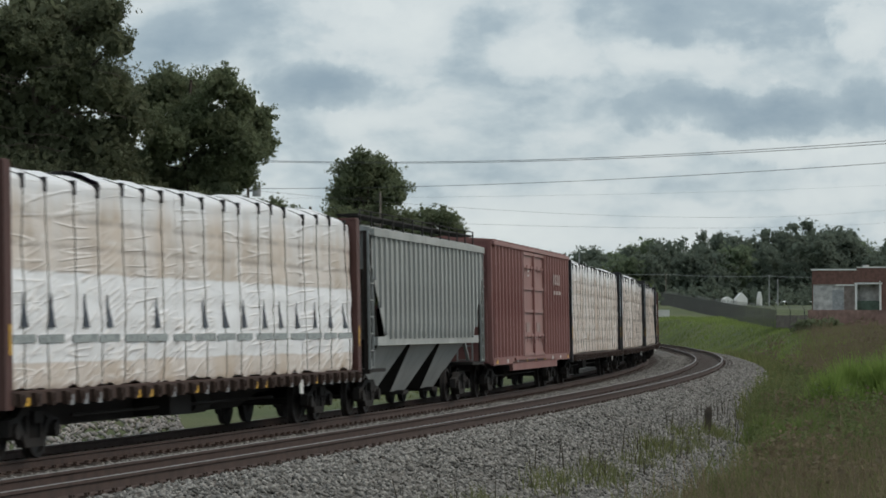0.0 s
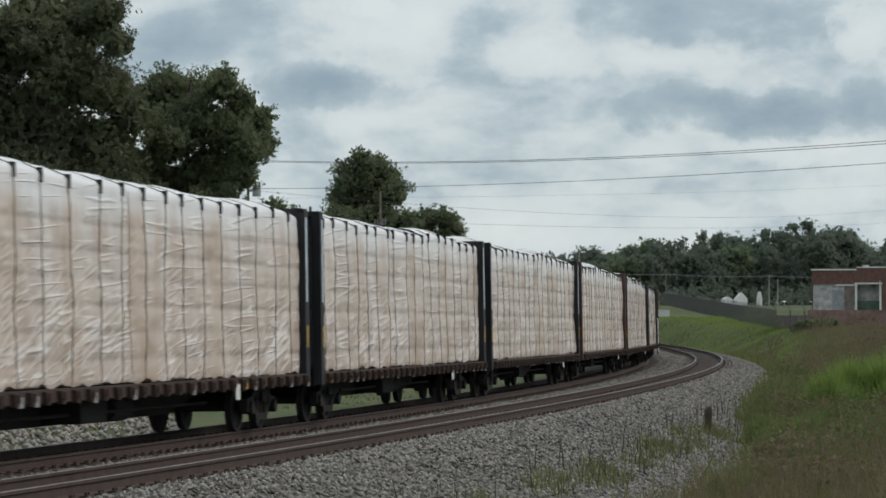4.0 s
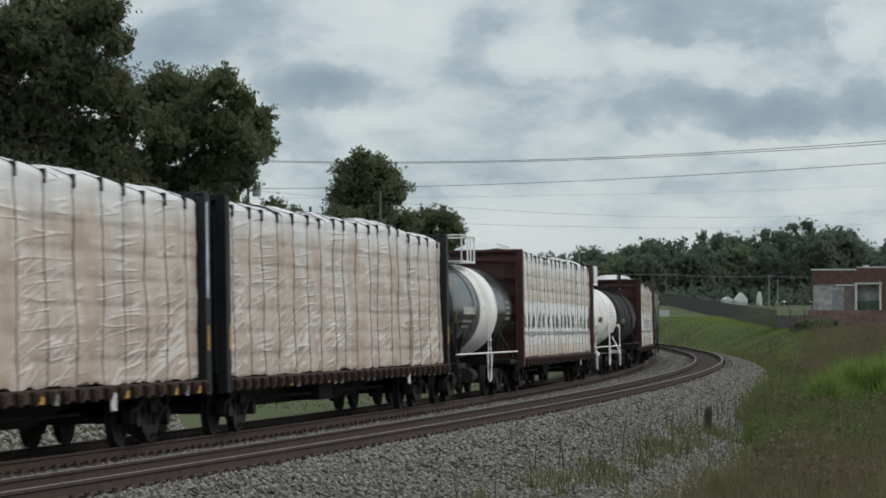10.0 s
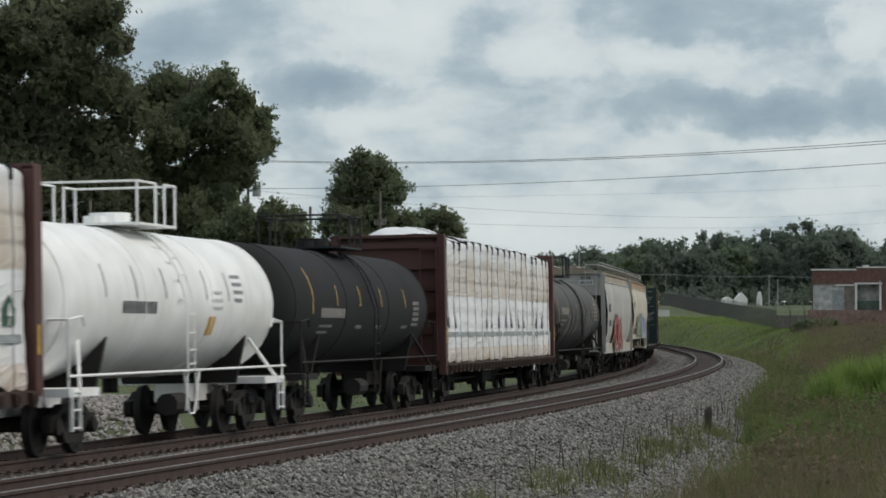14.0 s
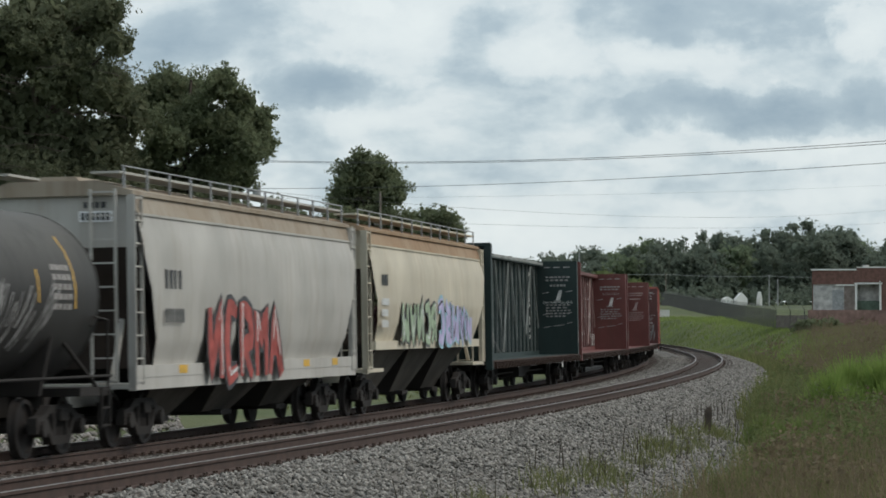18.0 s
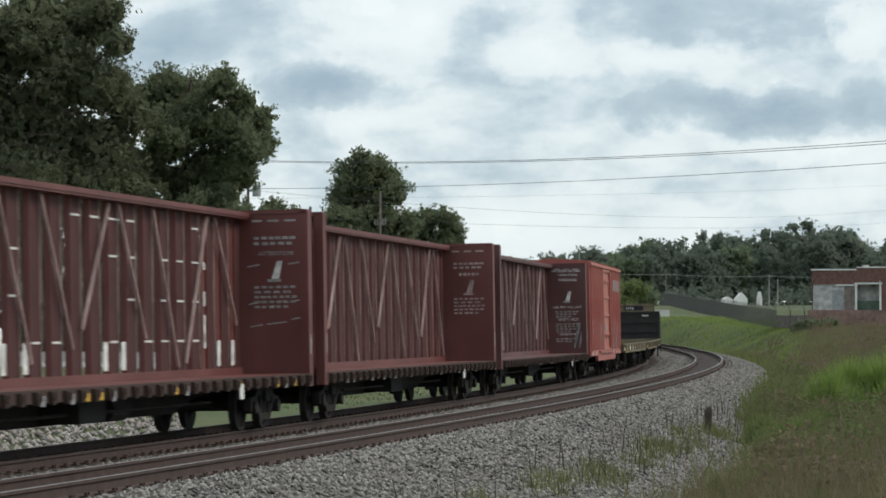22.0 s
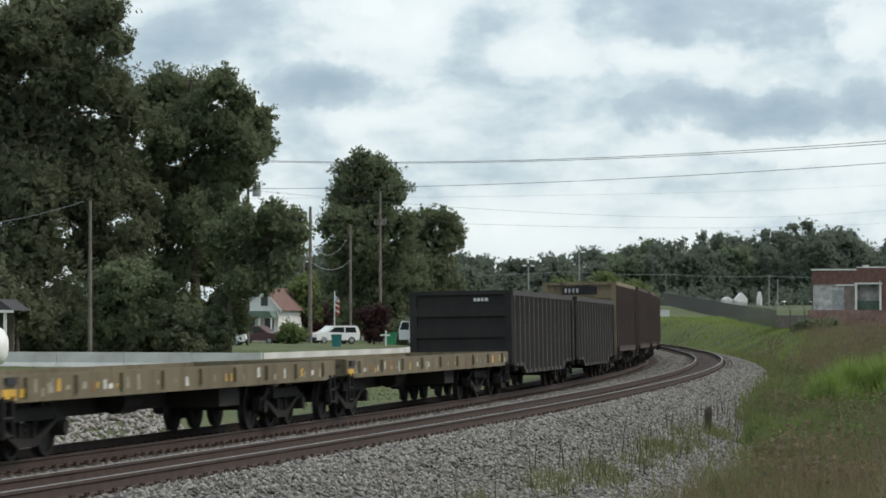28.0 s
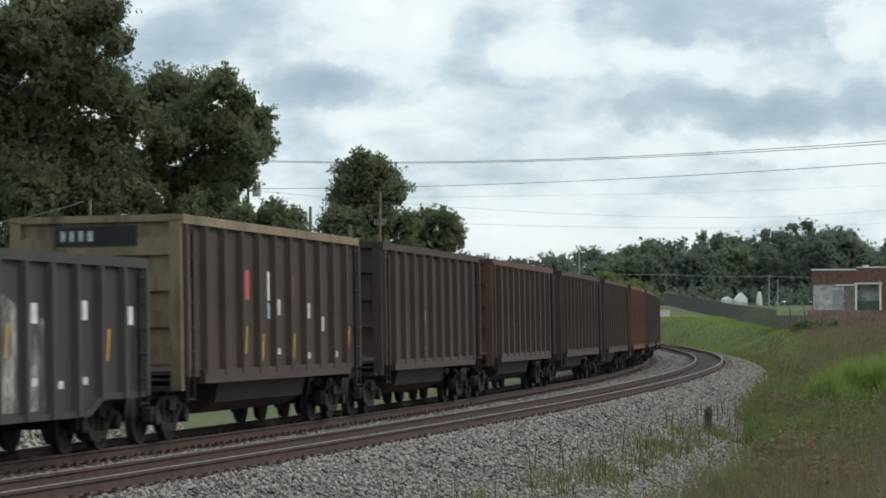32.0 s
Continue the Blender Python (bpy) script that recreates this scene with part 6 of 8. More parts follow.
    while k < c[2] - 0.2:
        if -4.6 < k < -2.2 or 2.9 < k < 6.4:
            z1 = 2.1 + 0.5 * rnd.random()
            part("graffiti", MB().prism([(k - 0.07, 1.16), (k + 0.07, 1.16), (k + 0.07, z1), (k - 0.07, z1 - 0.15)], 'x', 1.546, 1.55), M["dimmark"], c[0], "worn white spray paint")
            part("graffiti", MB().prism([(k + 0.13, 1.2), (k + 0.7, 1.15), (k + 0.66, z1 - 0.1), (k + 0.15, z1 + 0.1)], 'x', 1.421, 1.426), M["sprayed"], c[0], "worn white spray paint")
        k += 0.86
    flat_car(206.7, 228.6, "olive six-axle flatcar with stencilled marks", 1)
    flat_car(228.6, 250.6, "olive six-axle flatcar with rust and faded marks", 2)
    flat_car(250.6, 275.0, "worn olive six-axle flatcar with rust", 3)
    c = gondola(275.0, 293.0, "coal", "coalend", "black high-side gondola with ribbed sides", 0.85, 3.0, False, 14, 1)
    bars(c[0], 0.0, 0.4, 2.88, [(4, 0.11)], M["mark"], h=0.1, gap=-0.13, end=-c[2] - 0.1)
    c = gondola(293.0, 311.2, "coal", "coalend", "black gondola streaked with white residue", 0.85, 3.0, False, 14, 2)
    for k in range(8):
        y = -c[2] + 0.1 + (k + 2.5) * (2 * c[2] - 0.2) / 14
        part("residue", MB().prism([(y - 0.42, 0.75), (y + 0.42, 0.75), (y + 0.38, 2.3 - 0.2 * (k % 3)), (y - 0.4, 2.5 - 0.3 * (k % 2))], 'x', 1.481, 1.485), M["residue"], c[0], "chalky white residue")
    x = 311.2
    for k, (ln, col, end) in enumerate(((16.8, "coalbrown", "coaltan"), (16.5, "coalbrown", "coalbrown"), (16.9, "coalbrown", "coalred"), (17.3, "coalbrown", "coalbrown"), (16.7, "coalbrown", "coalbrown"),
                                        (16.8, "coalred", "coalred"), (16.8, "coalbrown", "coalred"), (16.8, "coalbrown", "coalbrown"), (16.8, "coalbrown", "coalbrown"))):
        c = gondola(x, x + ln, col, end, "rust-brown high coal gondola with a hanging tub", 1.12, 3.82, True, 11, 5 + k)
        if k == 0:
            for y, mat in ((-2.6, "panelred"), (0.9, "panelred"), (-0.9, "mark")):
                part("painted_panel", MB().box(1.48, 1.484, y, y + 0.3, 2.5, 3.05), M[mat], c[0])
            part("painted_panel", MB().box(1.48, 1.484, -0.9, -0.6, 2.15, 2.45), M["gr_blue"], c[0])
            bars(c[0], 0.0, -0.6, 3.66, [(4, 0.16), (4, 0.16)], M["mark"], h=0.18, gap=-0.18, end=-c[2] - 0.12)
            part("name_board", MB().box(-0.7, 0.75, -c[2] - 0.115, -c[2] - 0.1, 3.4, 3.74), M["black"], c[0])
        x += ln
    c = gondola(x, x + 17, "coalbrown", "coaltan", "brown gondola with a tan end", 1.0, 3.6, False, 14, 30)
    tank_car(x + 17, x + 33, "dull white tank car", "white", 1.3, 2.45, None, "under", "black")
    tank_car(x + 33, x + 49, "black tank car with dark railings", "tankblack", 1.3, 2.45, None, "under", "black")
    boxcar(x + 49, x + 66, "red", "faded red boxcar with ribbed sides", (-1.2, 1.5), 9)
    tank_car(x + 66, x + 82, "white tank car with dark railings", "white", 1.3, 2.45, None, "under", "black")


make_train()


# ---- surroundings: plants ----
def leaf_cloud(name, blobs, count, size, mat, seed, core=()):
    """Small leaf cards scattered through lumpy clumps (x, y, z, rx, ry, rz), thicker towards their skins."""
    rnd = np.random.RandomState(seed)
    vol = np.array([b[3] * b[4] * b[5] for b in blobs]) ** 0.72
    picks = rnd.choice(len(blobs), count, p=vol / vol.sum())
    b = np.array(blobs)[picks]
    d = rnd.normal(size=(count, 3))
    d /= np.linalg.norm(d, axis=1)[:, None]
    # bumpy skin: radius varies with direction
    wob = 1 + 0.16 * np.sin(d[:, 0] * 7 + picks) * np.sin(d[:, 2] * 8 + 2 * picks) + 0.12 * np.sin(d[:, 1] * 13 + d[:, 2] * 11 + picks)
    r = rnd.rand(count) ** 0.33 * wob + rnd.normal(size=count) * 0.05
    c = b[:, :3] + d * b[:, 3:] * r[:, None]
    # leaves sit along twigs that reach outwards and up
    m = max(1, count // 13)
    tw = rnd.randint(0, m, count)
    lead = np.zeros(m, int)
    lead[tw] = np.arange(count)
    aim = d[lead] * np.array((1, 1, 0.7)) + rnd.normal(size=(m, 3)) * 0.35 + np.array((0, 0, 0.55))
    aim /= np.linalg.norm(aim, axis=1)[:, None]
    span = min(size, 0.2) * (1.5 + 2.8 * rnd.rand(m))
    f = rnd.rand(count)
    c = c[lead[tw]] + aim[tw] * (span[tw] * f)[:, None] + rnd.normal(size=(count, 3)) * (size * 0.75 * (1.1 - 0.8 * f))[:, None]
    d = d[lead[tw]]
    n = rnd.normal(size=(count, 3)) * 0.6 + d * 1.0 + np.array((0, -0.15, 0.35))
    n /= np.linalg.norm(n, axis=1)[:, None]
    u = np.cross(n, rnd.normal(size=(count, 3)))
    u /= np.linalg.norm(u, axis=1)[:, None]
    w = np.cross(n, u)
    s = size * (0.55 + 0.9 * rnd.rand(count))[:, None]
    q = np.stack([c - u * s * 0.62, c - w * s * 0.36 + u * s * 0.08, c + u * s * 0.62, c + w * s * 0.36 - u * s * 0.05], 1)
    if len(core):
        # larger sprays deep inside close the crown
        m = count // (4 if size < 0.15 else 7 if size < 0.5 else 14)
        cb = np.array(core)[rnd.choice(len(core), m, p=np.array([b[3] * b[5] for b in core]) / sum(b[3] * b[5] for b in core))]
        d = rnd.normal(size=(m, 3))
        d /= np.linalg.norm(d, axis=1)[:, None]
        c = cb[:, :3] + d * cb[:, 3:] * (rnd.rand(m) ** 0.4 * 0.68)[:, None]
        u = rnd.normal(size=(m, 3))
        u /= np.linalg.norm(u, axis=1)[:, None]
        w = np.cross(u, rnd.normal(size=(m, 3)))
        w /= np.linalg.norm(w, axis=1)[:, None]
        s = max(size, 0.19) * 1.7 * (0.6 + 0.8 * rnd.rand(m))[:, None]
        q = np.concatenate([q, np.stack([c - u * s, c - w * s * 0.7, c + u * s, c + w * s * 0.7], 1)])
    return soup(name, q, 4, mat)


def limbs(mb, base, top, r, tips, seed):
    rnd = random.Random(seed)
    prev, pr = Vector(base), r
    n = 6
    line = []
    for k in range(1, n + 1):
        p = Vector(base).lerp(Vector(top), k / n) + Vector(((rnd.random() - 0.5) * r * 1.4, (rnd.random() - 0.5) * r * 1.4, 0))
        q = r * (1 - 0.8 * k / n)
        mb.tube(prev, p, pr, 9, q)
        line.append((p, q))
        prev, pr = p, q
    for t in tips:
        a, ra = line[min(n - 1, max(0, int((t[2] - base[2]) / max(0.1, top[2] - base[2]) * n * 0.75)))]
        mid = a.lerp(Vector(t), 0.5) + Vector((0, 0, 0.4))
        mb.tube(a, mid, ra * 0.55, 6, ra * 0.32)
        mb.tube(mid, t, ra * 0.32, 6, 0.02)
        for _ in range(3):
            e = mid.lerp(Vector(t), rnd.random()) + Vector(((rnd.random() - 0.5) * 2, (rnd.random() - 0.5) * 2, rnd.random() * 1.2))
            mb.tube(mid, e, ra * 0.2, 5, 0.015)


def tree(x, y, blobs, count, size, mat, seed, label, trunk_r=0.35, name="tree", base=None):
    """Blobs are given beside the trunk's foot: (dx, dy, z, rx, ry, rz)."""
    z0 = float(ground_height(np.array([x]), np.array([y]))[0]) - 0.1 if base is None else base
    root = tagged(new(name), label, "tree")
    root.matrix_basis = pose(x, y, z0)
    hi = max(b[2] + b[5] * 0.4 for b in blobs)
    rnd = random.Random(seed)
    tips = blobs[1:]
    lumpy = name == "tree" and count > 5000
    full = [(a, b, c, rx * 0.8, ry * 0.8, rz * 0.8) for a, b, c, rx, ry, rz in blobs] if lumpy else list(blobs)
    for bx, by, bz, rx, ry, rz in (blobs if lumpy else ()):
        for _ in range(15):
            v = Vector((rnd.gauss(0, 1), rnd.gauss(0, 1), rnd.gauss(0, 1))).normalized()
            f = 0.2 + 0.2 * rnd.random()
            full.append((bx + v.x * rx * 0.86, by + v.y * ry * 0.86, bz + v.z * rz * 0.86, rx * f, ry * f, rz * f * 0.85))
    mb = MB()
    limbs(mb, (0, 0, 0), (blobs[0][0] * 0.4, blobs[0][1] * 0.4, hi), trunk_r, [(b[0], b[1], b[2]) for b in tips[:18 if y < 400 else 5]], seed)
    part("trunk", mb, M["bark"], root, smooth=True)
    part("crown", leaf_cloud("crown", full, count, size, M[mat], seed, blobs), None, root)
    return root


def lumps(rnd, cx, cz, w, h, n, r, depth):
    """Clumps scattered over an oval outline."""
    out = [(cx, 0, cz, w * 0.55, depth * 0.5, h * 0.55)]
    for _ in range(n):
        a, q = rnd.random() * 2 * math.pi, 0.45 + 0.5 * rnd.random()
        k = r * (0.7 + 0.6 * rnd.random())
        out.append((cx + math.cos(a) * q * (w - k * 0.6), (rnd.random() - 0.5) * depth, cz + math.sin(a) * q * (h - k * 0.6), k, k, k * 0.8))
    return out


def make_trees():
    rnd = random.Random(12)
    dark = "tall dark green broadleaf tree with dense foliage"
    # clumps of the great crowns: across, up, radius
    A_SHAPE = [(-0.1, 20.8, 4.0), (-3.8, 19.3, 4.3), (2.7, 21.5, 2.7), (4.7, 21.9, 1.6), (5.5, 19.9, 1.2), (2.0, 18.2, 3.2), (4.5, 17.2, 2.4), (-1.6, 15.0, 4.3), (1.6, 13.9, 3.2), (4.2, 13.6, 2.7), (6.0, 15.7, 1.8), (-3.4, 11.0, 4.0), (0.2, 10.3, 3.2), (3.5, 10.3, 2.9), (-0.1, 6.7, 3.2), (3.5, 6.7, 2.9), (-3.0, 6.0, 3.2), (5.6, 11.0, 2.2), (2.0, 3.4, 2.2), (-0.9, 2.7, 2.2), (4.9, 3.8, 2.0), (6.3, 7.6, 1.9), (6.7, 9.7, 1.5), (6.2, 5.4, 1.7)]
    B_SHAPE = [(-2.4, 17.6, 1.9), (-0.7, 17.4, 1.7), (1.5, 17.8, 1.4), (2.8, 16.7, 1.2), (3.7, 15.6, 1.3), (-0.5, 15.4, 2.2), (1.7, 15.0, 2.0), (3.2, 13.5, 1.5), (-2.0, 14.3, 2.2), (0.6, 12.4, 2.2), (-1.3, 11.3, 2.2), (2.4, 12.0, 1.3), (-2.4, 8.7, 2.2), (-0.2, 8.7, 2.2), (-2.0, 5.7, 2.0), (0.2, 6.1, 2.0), (-3.7, 16.9, 1.7), (-3.9, 12.4, 2.0), (-0.9, 3.1, 1.7), (-3.1, 2.7, 1.7), (1.3, 3.5, 1.1), (4.1, 14.1, 1.0), (1.5, 10.3, 1.6), (2.1, 8.7, 1.7), (1.8, 6.9, 1.8)]
    C_SHAPE = [(0.8, 8.6, 1.2), (2.6, 8.9, 1.1), (3.8, 8.6, 0.9), (4.3, 7.9, 0.7), (1.9, 7.6, 1.6), (3.5, 7.2, 1.2), (0.5, 6.5, 1.6), (2.4, 6.0, 1.4), (3.2, 5.8, 1.0), (0.8, 4.9, 1.4), (2.3, 4.9, 0.9), (-0.2, 3.2, 1.3), (-1.0, 2.0, 1.2), (-0.4, 7.6, 1.2), (0.6, 2.4, 0.8)]
    D_SHAPE = [(-0.1, 18.2, 1.9), (-1.8, 17.0, 2.1), (2.0, 17.3, 2.0), (-3.0, 15.2, 1.7), (-0.1, 15.2, 3.0), (2.9, 15.5, 1.7), (-2.1, 12.5, 2.5), (1.7, 12.5, 2.5), (-3.9, 12.2, 1.5), (4.1, 12.2, 1.5), (-0.6, 9.8, 3.0), (2.9, 9.3, 2.1), (-3.3, 9.3, 1.8), (-1.8, 6.3, 2.7), (1.7, 6.3, 2.7), (4.1, 6.9, 2.4), (-4.2, 6.3, 1.5), (-0.1, 3.3, 2.7), (3.5, 3.3, 2.4), (-3.6, 3.3, 1.8), (-0.6, 19.1, 1.3), (1.0, 18.8, 1.2)]
    E_SHAPE = [(-0.6, 14.3, 1.4), (1.0, 14.0, 1.4), (2.2, 13.1, 1.2), (-1.6, 12.8, 1.8), (1.0, 11.5, 1.9), (-1.9, 10.3, 2.3), (0.0, 8.4, 2.4), (-1.2, 5.9, 2.5), (1.9, 6.5, 1.9), (0.0, 3.4, 2.3), (2.5, 4.0, 1.8), (-2.6, 14.0, 1.1), (2.7, 11.8, 0.8)]

    def crown(shape, depth):
        return [(x, (rnd.random() - 0.5) * depth, z, r, r * 1.1, r * 0.95) for x, z, r in shape]
    old = tree(-26.0, 190, crown(A_SHAPE, 6), 120000, 0.145, "leaf2", 1, "tall brownish-green tree with thin bare twigs", 0.5)
    for k in range(16):
        x, z = -3.0 + rnd.random() * 7.5, 9.5 + rnd.random() * 9.0
        run, rise = 1.2 + rnd.random() * 2.2, -0.6 + rnd.random() * 1.2
        part("bare_branch", MB().pipe([(x + run * f, -4.6 - 0.5 * f, z + rise * f - 0.3 * f * f + 0.06 * math.sin(9 * f + k)) for f in (0, 0.2, 0.4, 0.6, 0.8, 1.0)], 0.022, 5), M["bark"], old, "thin bare grey branch")
    tree(-16.0, 196, crown(B_SHAPE, 5), 95000, 0.14, "leaf", 3, dark, 0.42)
    tree(-13.1, 182, crown(C_SHAPE, 4), 34000, 0.14, "leaf", 4, "rounded dark green tree with low crown", 0.25)
    tree(-25.2, 176, lumps(rnd, -1.2, 3.6, 3.4, 2.6, 14, 1.2, 4), 11000, 0.24, "leaf2", 5, "brownish green understorey tree with drooping branches", 0.2)
    tree(-19.4, 181, lumps(rnd, 0.2, 3.4, 3.0, 2.8, 16, 1.1, 4), 12000, 0.24, "leaf", 6, "dense dark tree with low branches", 0.22)
    tree(-33.5, 170, lumps(rnd, 0, 6.5, 4.0, 6.0, 12, 1.6, 4), 9000, 0.3, "leaf2", 8, "brownish green roadside tree", 0.25)
    # middle group
    tree(-7.9, 312, crown(D_SHAPE, 6), 72000, 0.2, "leaf", 9, "tall oval oak with open dark crown", 0.4)
    tree(-0.9, 330, crown(E_SHAPE, 6), 30000, 0.24, "leaf", 11, "dark broadleaf tree with lumpy crown", 0.35)
    tree(2.2, 345, lumps(rnd, 0, 5.5, 2.8, 4.6, 12, 1.2, 6), 8000, 0.36, "farleaf", 12, "leafy mid-green tree with rounded crown", 0.3)
    tree(-11.5, 335, lumps(rnd, 0, 5.2, 2.6, 4.6, 10, 1.2, 5), 7000, 0.36, "farleaf", 13, "mid-green tree behind the houses", 0.3)
    tree(-14.5, 300, lumps(rnd, 0, 3.6, 2.4, 3.2, 9, 1.0, 5), 6000, 0.32, "leafbright", 14, "light green tree beside the white house", 0.22)
    tree(-13.2, 300, lumps(rnd, 0, 2.4, 1.9, 1.8, 8, 0.7, 2.5), 4500, 0.22, "leafred", 15, "plum-leaved ornamental tree beside the house", 0.12)
    tree(-6.6, 285, lumps(rnd, 0, 2.2, 1.5, 1.8, 8, 0.7, 2.5), 4500, 0.22, "leafred", 16, "dark plum-leaved shrub tree", 0.12)
    for i, (x, y, w, h, mat) in enumerate(((-13.3, 262, 1.0, 0.9, "leafbright"), (-3.9, 300, 1.3, 1.8, "leaf"), (7.0, 372, 2.8, 3.4, "leafbright"), (4.6, 365, 2.2, 2.6, "leafbright"),
                                         (11.5, 400, 3.6, 3.6, "leafbright"), (17.0, 420, 3.8, 4.0, "leafbright"), (22.5, 430, 3.4, 3.4, "leafbright"), (27.0, 440, 3.6, 3.0, "leafbright"), (31.2, 448, 3.0, 2.4, "fargreen"),
                                         (33.9, 276, 1.2, 0.5, "leaf"), (35.6, 277, 1.2, 0.45, "leaf"))):
        tree(x, y, lumps(rnd, 0, h * 0.85, w, h, 8, w * 0.4, w * 1.4), 3500, 0.26, mat, 40 + i, "leafy green bush growing by the line", 0.08, "bush")
    for i in range(13):
        x, y = -31 + i * 1.35 + rnd.random() * 0.5, 176 + rnd.random() * 14
        tree(x, y, lumps(rnd, 0, 1.6, 1.5, 1.7, 8, 0.7, 2.0), 4500, 0.24, rnd.choice(("leaf", "leaf2")), 300 + i, "dark shrub in a hedge beyond the wall", 0.07, "bush")
    # woods along the horizon
    tops = [(-120, 16), (-60, 16), (-20, 15), (4, 14.3), (14, 12.6), (20, 14.6), (32, 16.6), (44, 17.8), (56, 19), (66, 21.2), (74, 20), (84, 17.5), (94, 20.5), (130, 20)]
    k = 0
    for y, step, share in ((552, 5.6, 0.86), (580, 4.6, 1.0), (630, 5.0, 1.02)):
        x = -34.0
        while x < 104:
            h = float(np.interp(x * 560 / y, [a for a, b in tops], [b for a, b in tops])) * y / 560 * share + (rnd.random() - 0.5) * 1.8
            xx, yy = x + (rnd.random() - 0.5) * 3, y + (rnd.random() - 0.5) * 16
            w = 4.2 + rnd.random() * 1.6
            z0 = float(ground_height(np.array([xx]), np.array([yy]))[0])
            h = max(4.0, h - z0 - 0.9)
            b = [(0, 0, h * 0.42, w * 0.95, w, h * 0.44)]
            for q in range(16):
                t = rnd.random()
                kk = w * (0.26 + 0.2 * rnd.random())
                b.append(((rnd.random() * 2 - 1) * w * (1.0 - 0.55 * t), -rnd.random() * w * 0.8, h * (0.12 + 0.78 * t), kk, kk, kk * 0.85))
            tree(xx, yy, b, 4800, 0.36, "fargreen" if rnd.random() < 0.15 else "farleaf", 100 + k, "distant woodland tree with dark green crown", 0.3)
            x += step
            k += 1


def make_undergrowth():
    rnd = random.Random(77)
    blobs = []
    for k in range(150):
        x, y = -70 + 200 * k / 150 + rnd.random() * 3, 525 + rnd.random() * 18
        r = 1.6 + rnd.random() * 1.6
        blobs.append((x, y, ground_z(x, y) + r * 0.5, r * 1.3, r, r))
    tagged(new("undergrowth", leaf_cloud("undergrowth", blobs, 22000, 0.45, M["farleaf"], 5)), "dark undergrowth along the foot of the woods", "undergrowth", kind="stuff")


def blades(name, n, s_rng, lat_rng, h_rng, width, mat, seed, keep=None, lean=0.35, on_bed=False):
    """Upright bent blades scattered beside the line."""
    rnd = np.random.RandomState(seed)
    s = s_rng[0] + rnd.rand(n) * (s_rng[1] - s_rng[0])
    lat = lat_rng[0] + rnd.rand(n) * (lat_rng[1] - lat_rng[0])
    p = strip_points(s, lat, 0.0)
    clump = np.sin(p[:, 0] * 1.7 + 3) * np.sin(p[:, 1] * 0.9) + 0.6 * np.sin(p[:, 0] * 4.1) * np.sin(p[:, 1] * 3.3 + 1)
    if keep is not None:
        ok = keep(p, lat, s, clump, rnd)
        p, lat, s, clump = p[ok], lat[ok], s[ok], clump[ok]
    n = len(p)
    g = ground_height(p[:, 0], p[:, 1])
    bed = np.interp(s, S_ALL, LZ) + bed_height(lat)
    g = np.where(lat < C + 6.0, np.maximum(g, bed), g)
    p[:, 2] = g - 0.02
    h = (h_rng[0] + rnd.rand(n) * (h_rng[1] - h_rng[0])) * (1 + 0.25 * clump)
    a = rnd.rand(n) * 6.283
    side = np.stack([np.cos(a), np.sin(a), np.zeros(n)], -1) * (width * (0.6 + 0.8 * rnd.rand(n)))[:, None]
    bend = rnd.normal(size=(n, 3)) * lean * h[:, None]
    bend[:, 2] = h
    mid = p + bend * np.array((0.3, 0.3, 0.55))
    q = np.stack([p - side, p + side, mid + side * 0.7, mid - side * 0.7], 1)
    t = np.stack([mid - side * 0.7, mid + side * 0.7, p + bend + side * 0.08, p + bend - side * 0.08], 1)
    return soup(name, np.concatenate([q, t]), 4, M[mat])


def leafy_weeds(name, n, s_rng, lat_rng, h_rng, leaf, mat, seed, keep, start=0.12):
    """Upright stems with small leaves set along them from the given share of their height."""
    rnd = np.random.RandomState(seed)
    s = s_rng[0] + rnd.rand(n) * (s_rng[1] - s_rng[0])
    lat = lat_rng[0] + rnd.rand(n) * (lat_rng[1] - lat_rng[0])
    p = strip_points(s, lat, 0.0)
    clump = np.sin(p[:, 0] * 1.3 + 1) * np.sin(p[:, 1] * 0.7) + 0.6 * np.sin(p[:, 0] * 3.7) * np.sin(p[:, 1] * 2.3 + 1)
    ok = keep(p, lat, s, clump, rnd)
    p, lat, s, clump = p[ok], lat[ok], s[ok], clump[ok]
    n = len(p)
    bed = np.interp(s, S_ALL, LZ) + bed_height(lat)
    g = ground_height(p[:, 0], p[:, 1])
    p[:, 2] = np.where(lat < C + 6.0, np.maximum(g, bed), g) - 0.02
    h = (h_rng[0] + rnd.rand(n) * (h_rng[1] - h_rng[0])) * (1 + 0.2 * clump)
    top = rnd.normal(size=(n, 3)) * 0.13 * h[:, None]
    top[:, 2] = h
    a = rnd.rand(n) * 6.283
    side = np.stack([np.cos(a), np.sin(a), np.zeros(n)], -1) * 0.006
    stems = np.stack([p - side, p + side, p + top + side * 0.5, p + top - side * 0.5], 1)
    m = 16
    f = start + (1 - start) * rnd.rand(n, m, 1)
    c = p[:, None] + top[:, None] * f
    a = rnd.rand(n, m) * 6.283
    d = np.stack([np.cos(a), np.sin(a), 0.2 + 0.6 * rnd.rand(n, m)], -1)
    length = leaf * (0.6 + 0.8 * rnd.rand(n, m, 1)) * (1.15 - 0.6 * f)
    w = np.cross(d, np.array((0, 0, 1.0))) * length * 0.28
    tip = c + d * length
    mid = c + d * length * 0.5 + np.array((0, 0, 0.02))
    leaves = np.stack([c, mid - w, tip, mid + w], 2).reshape(-1, 4, 3)
    return soup(name, np.concatenate([stems, leaves]), 4, M[mat])


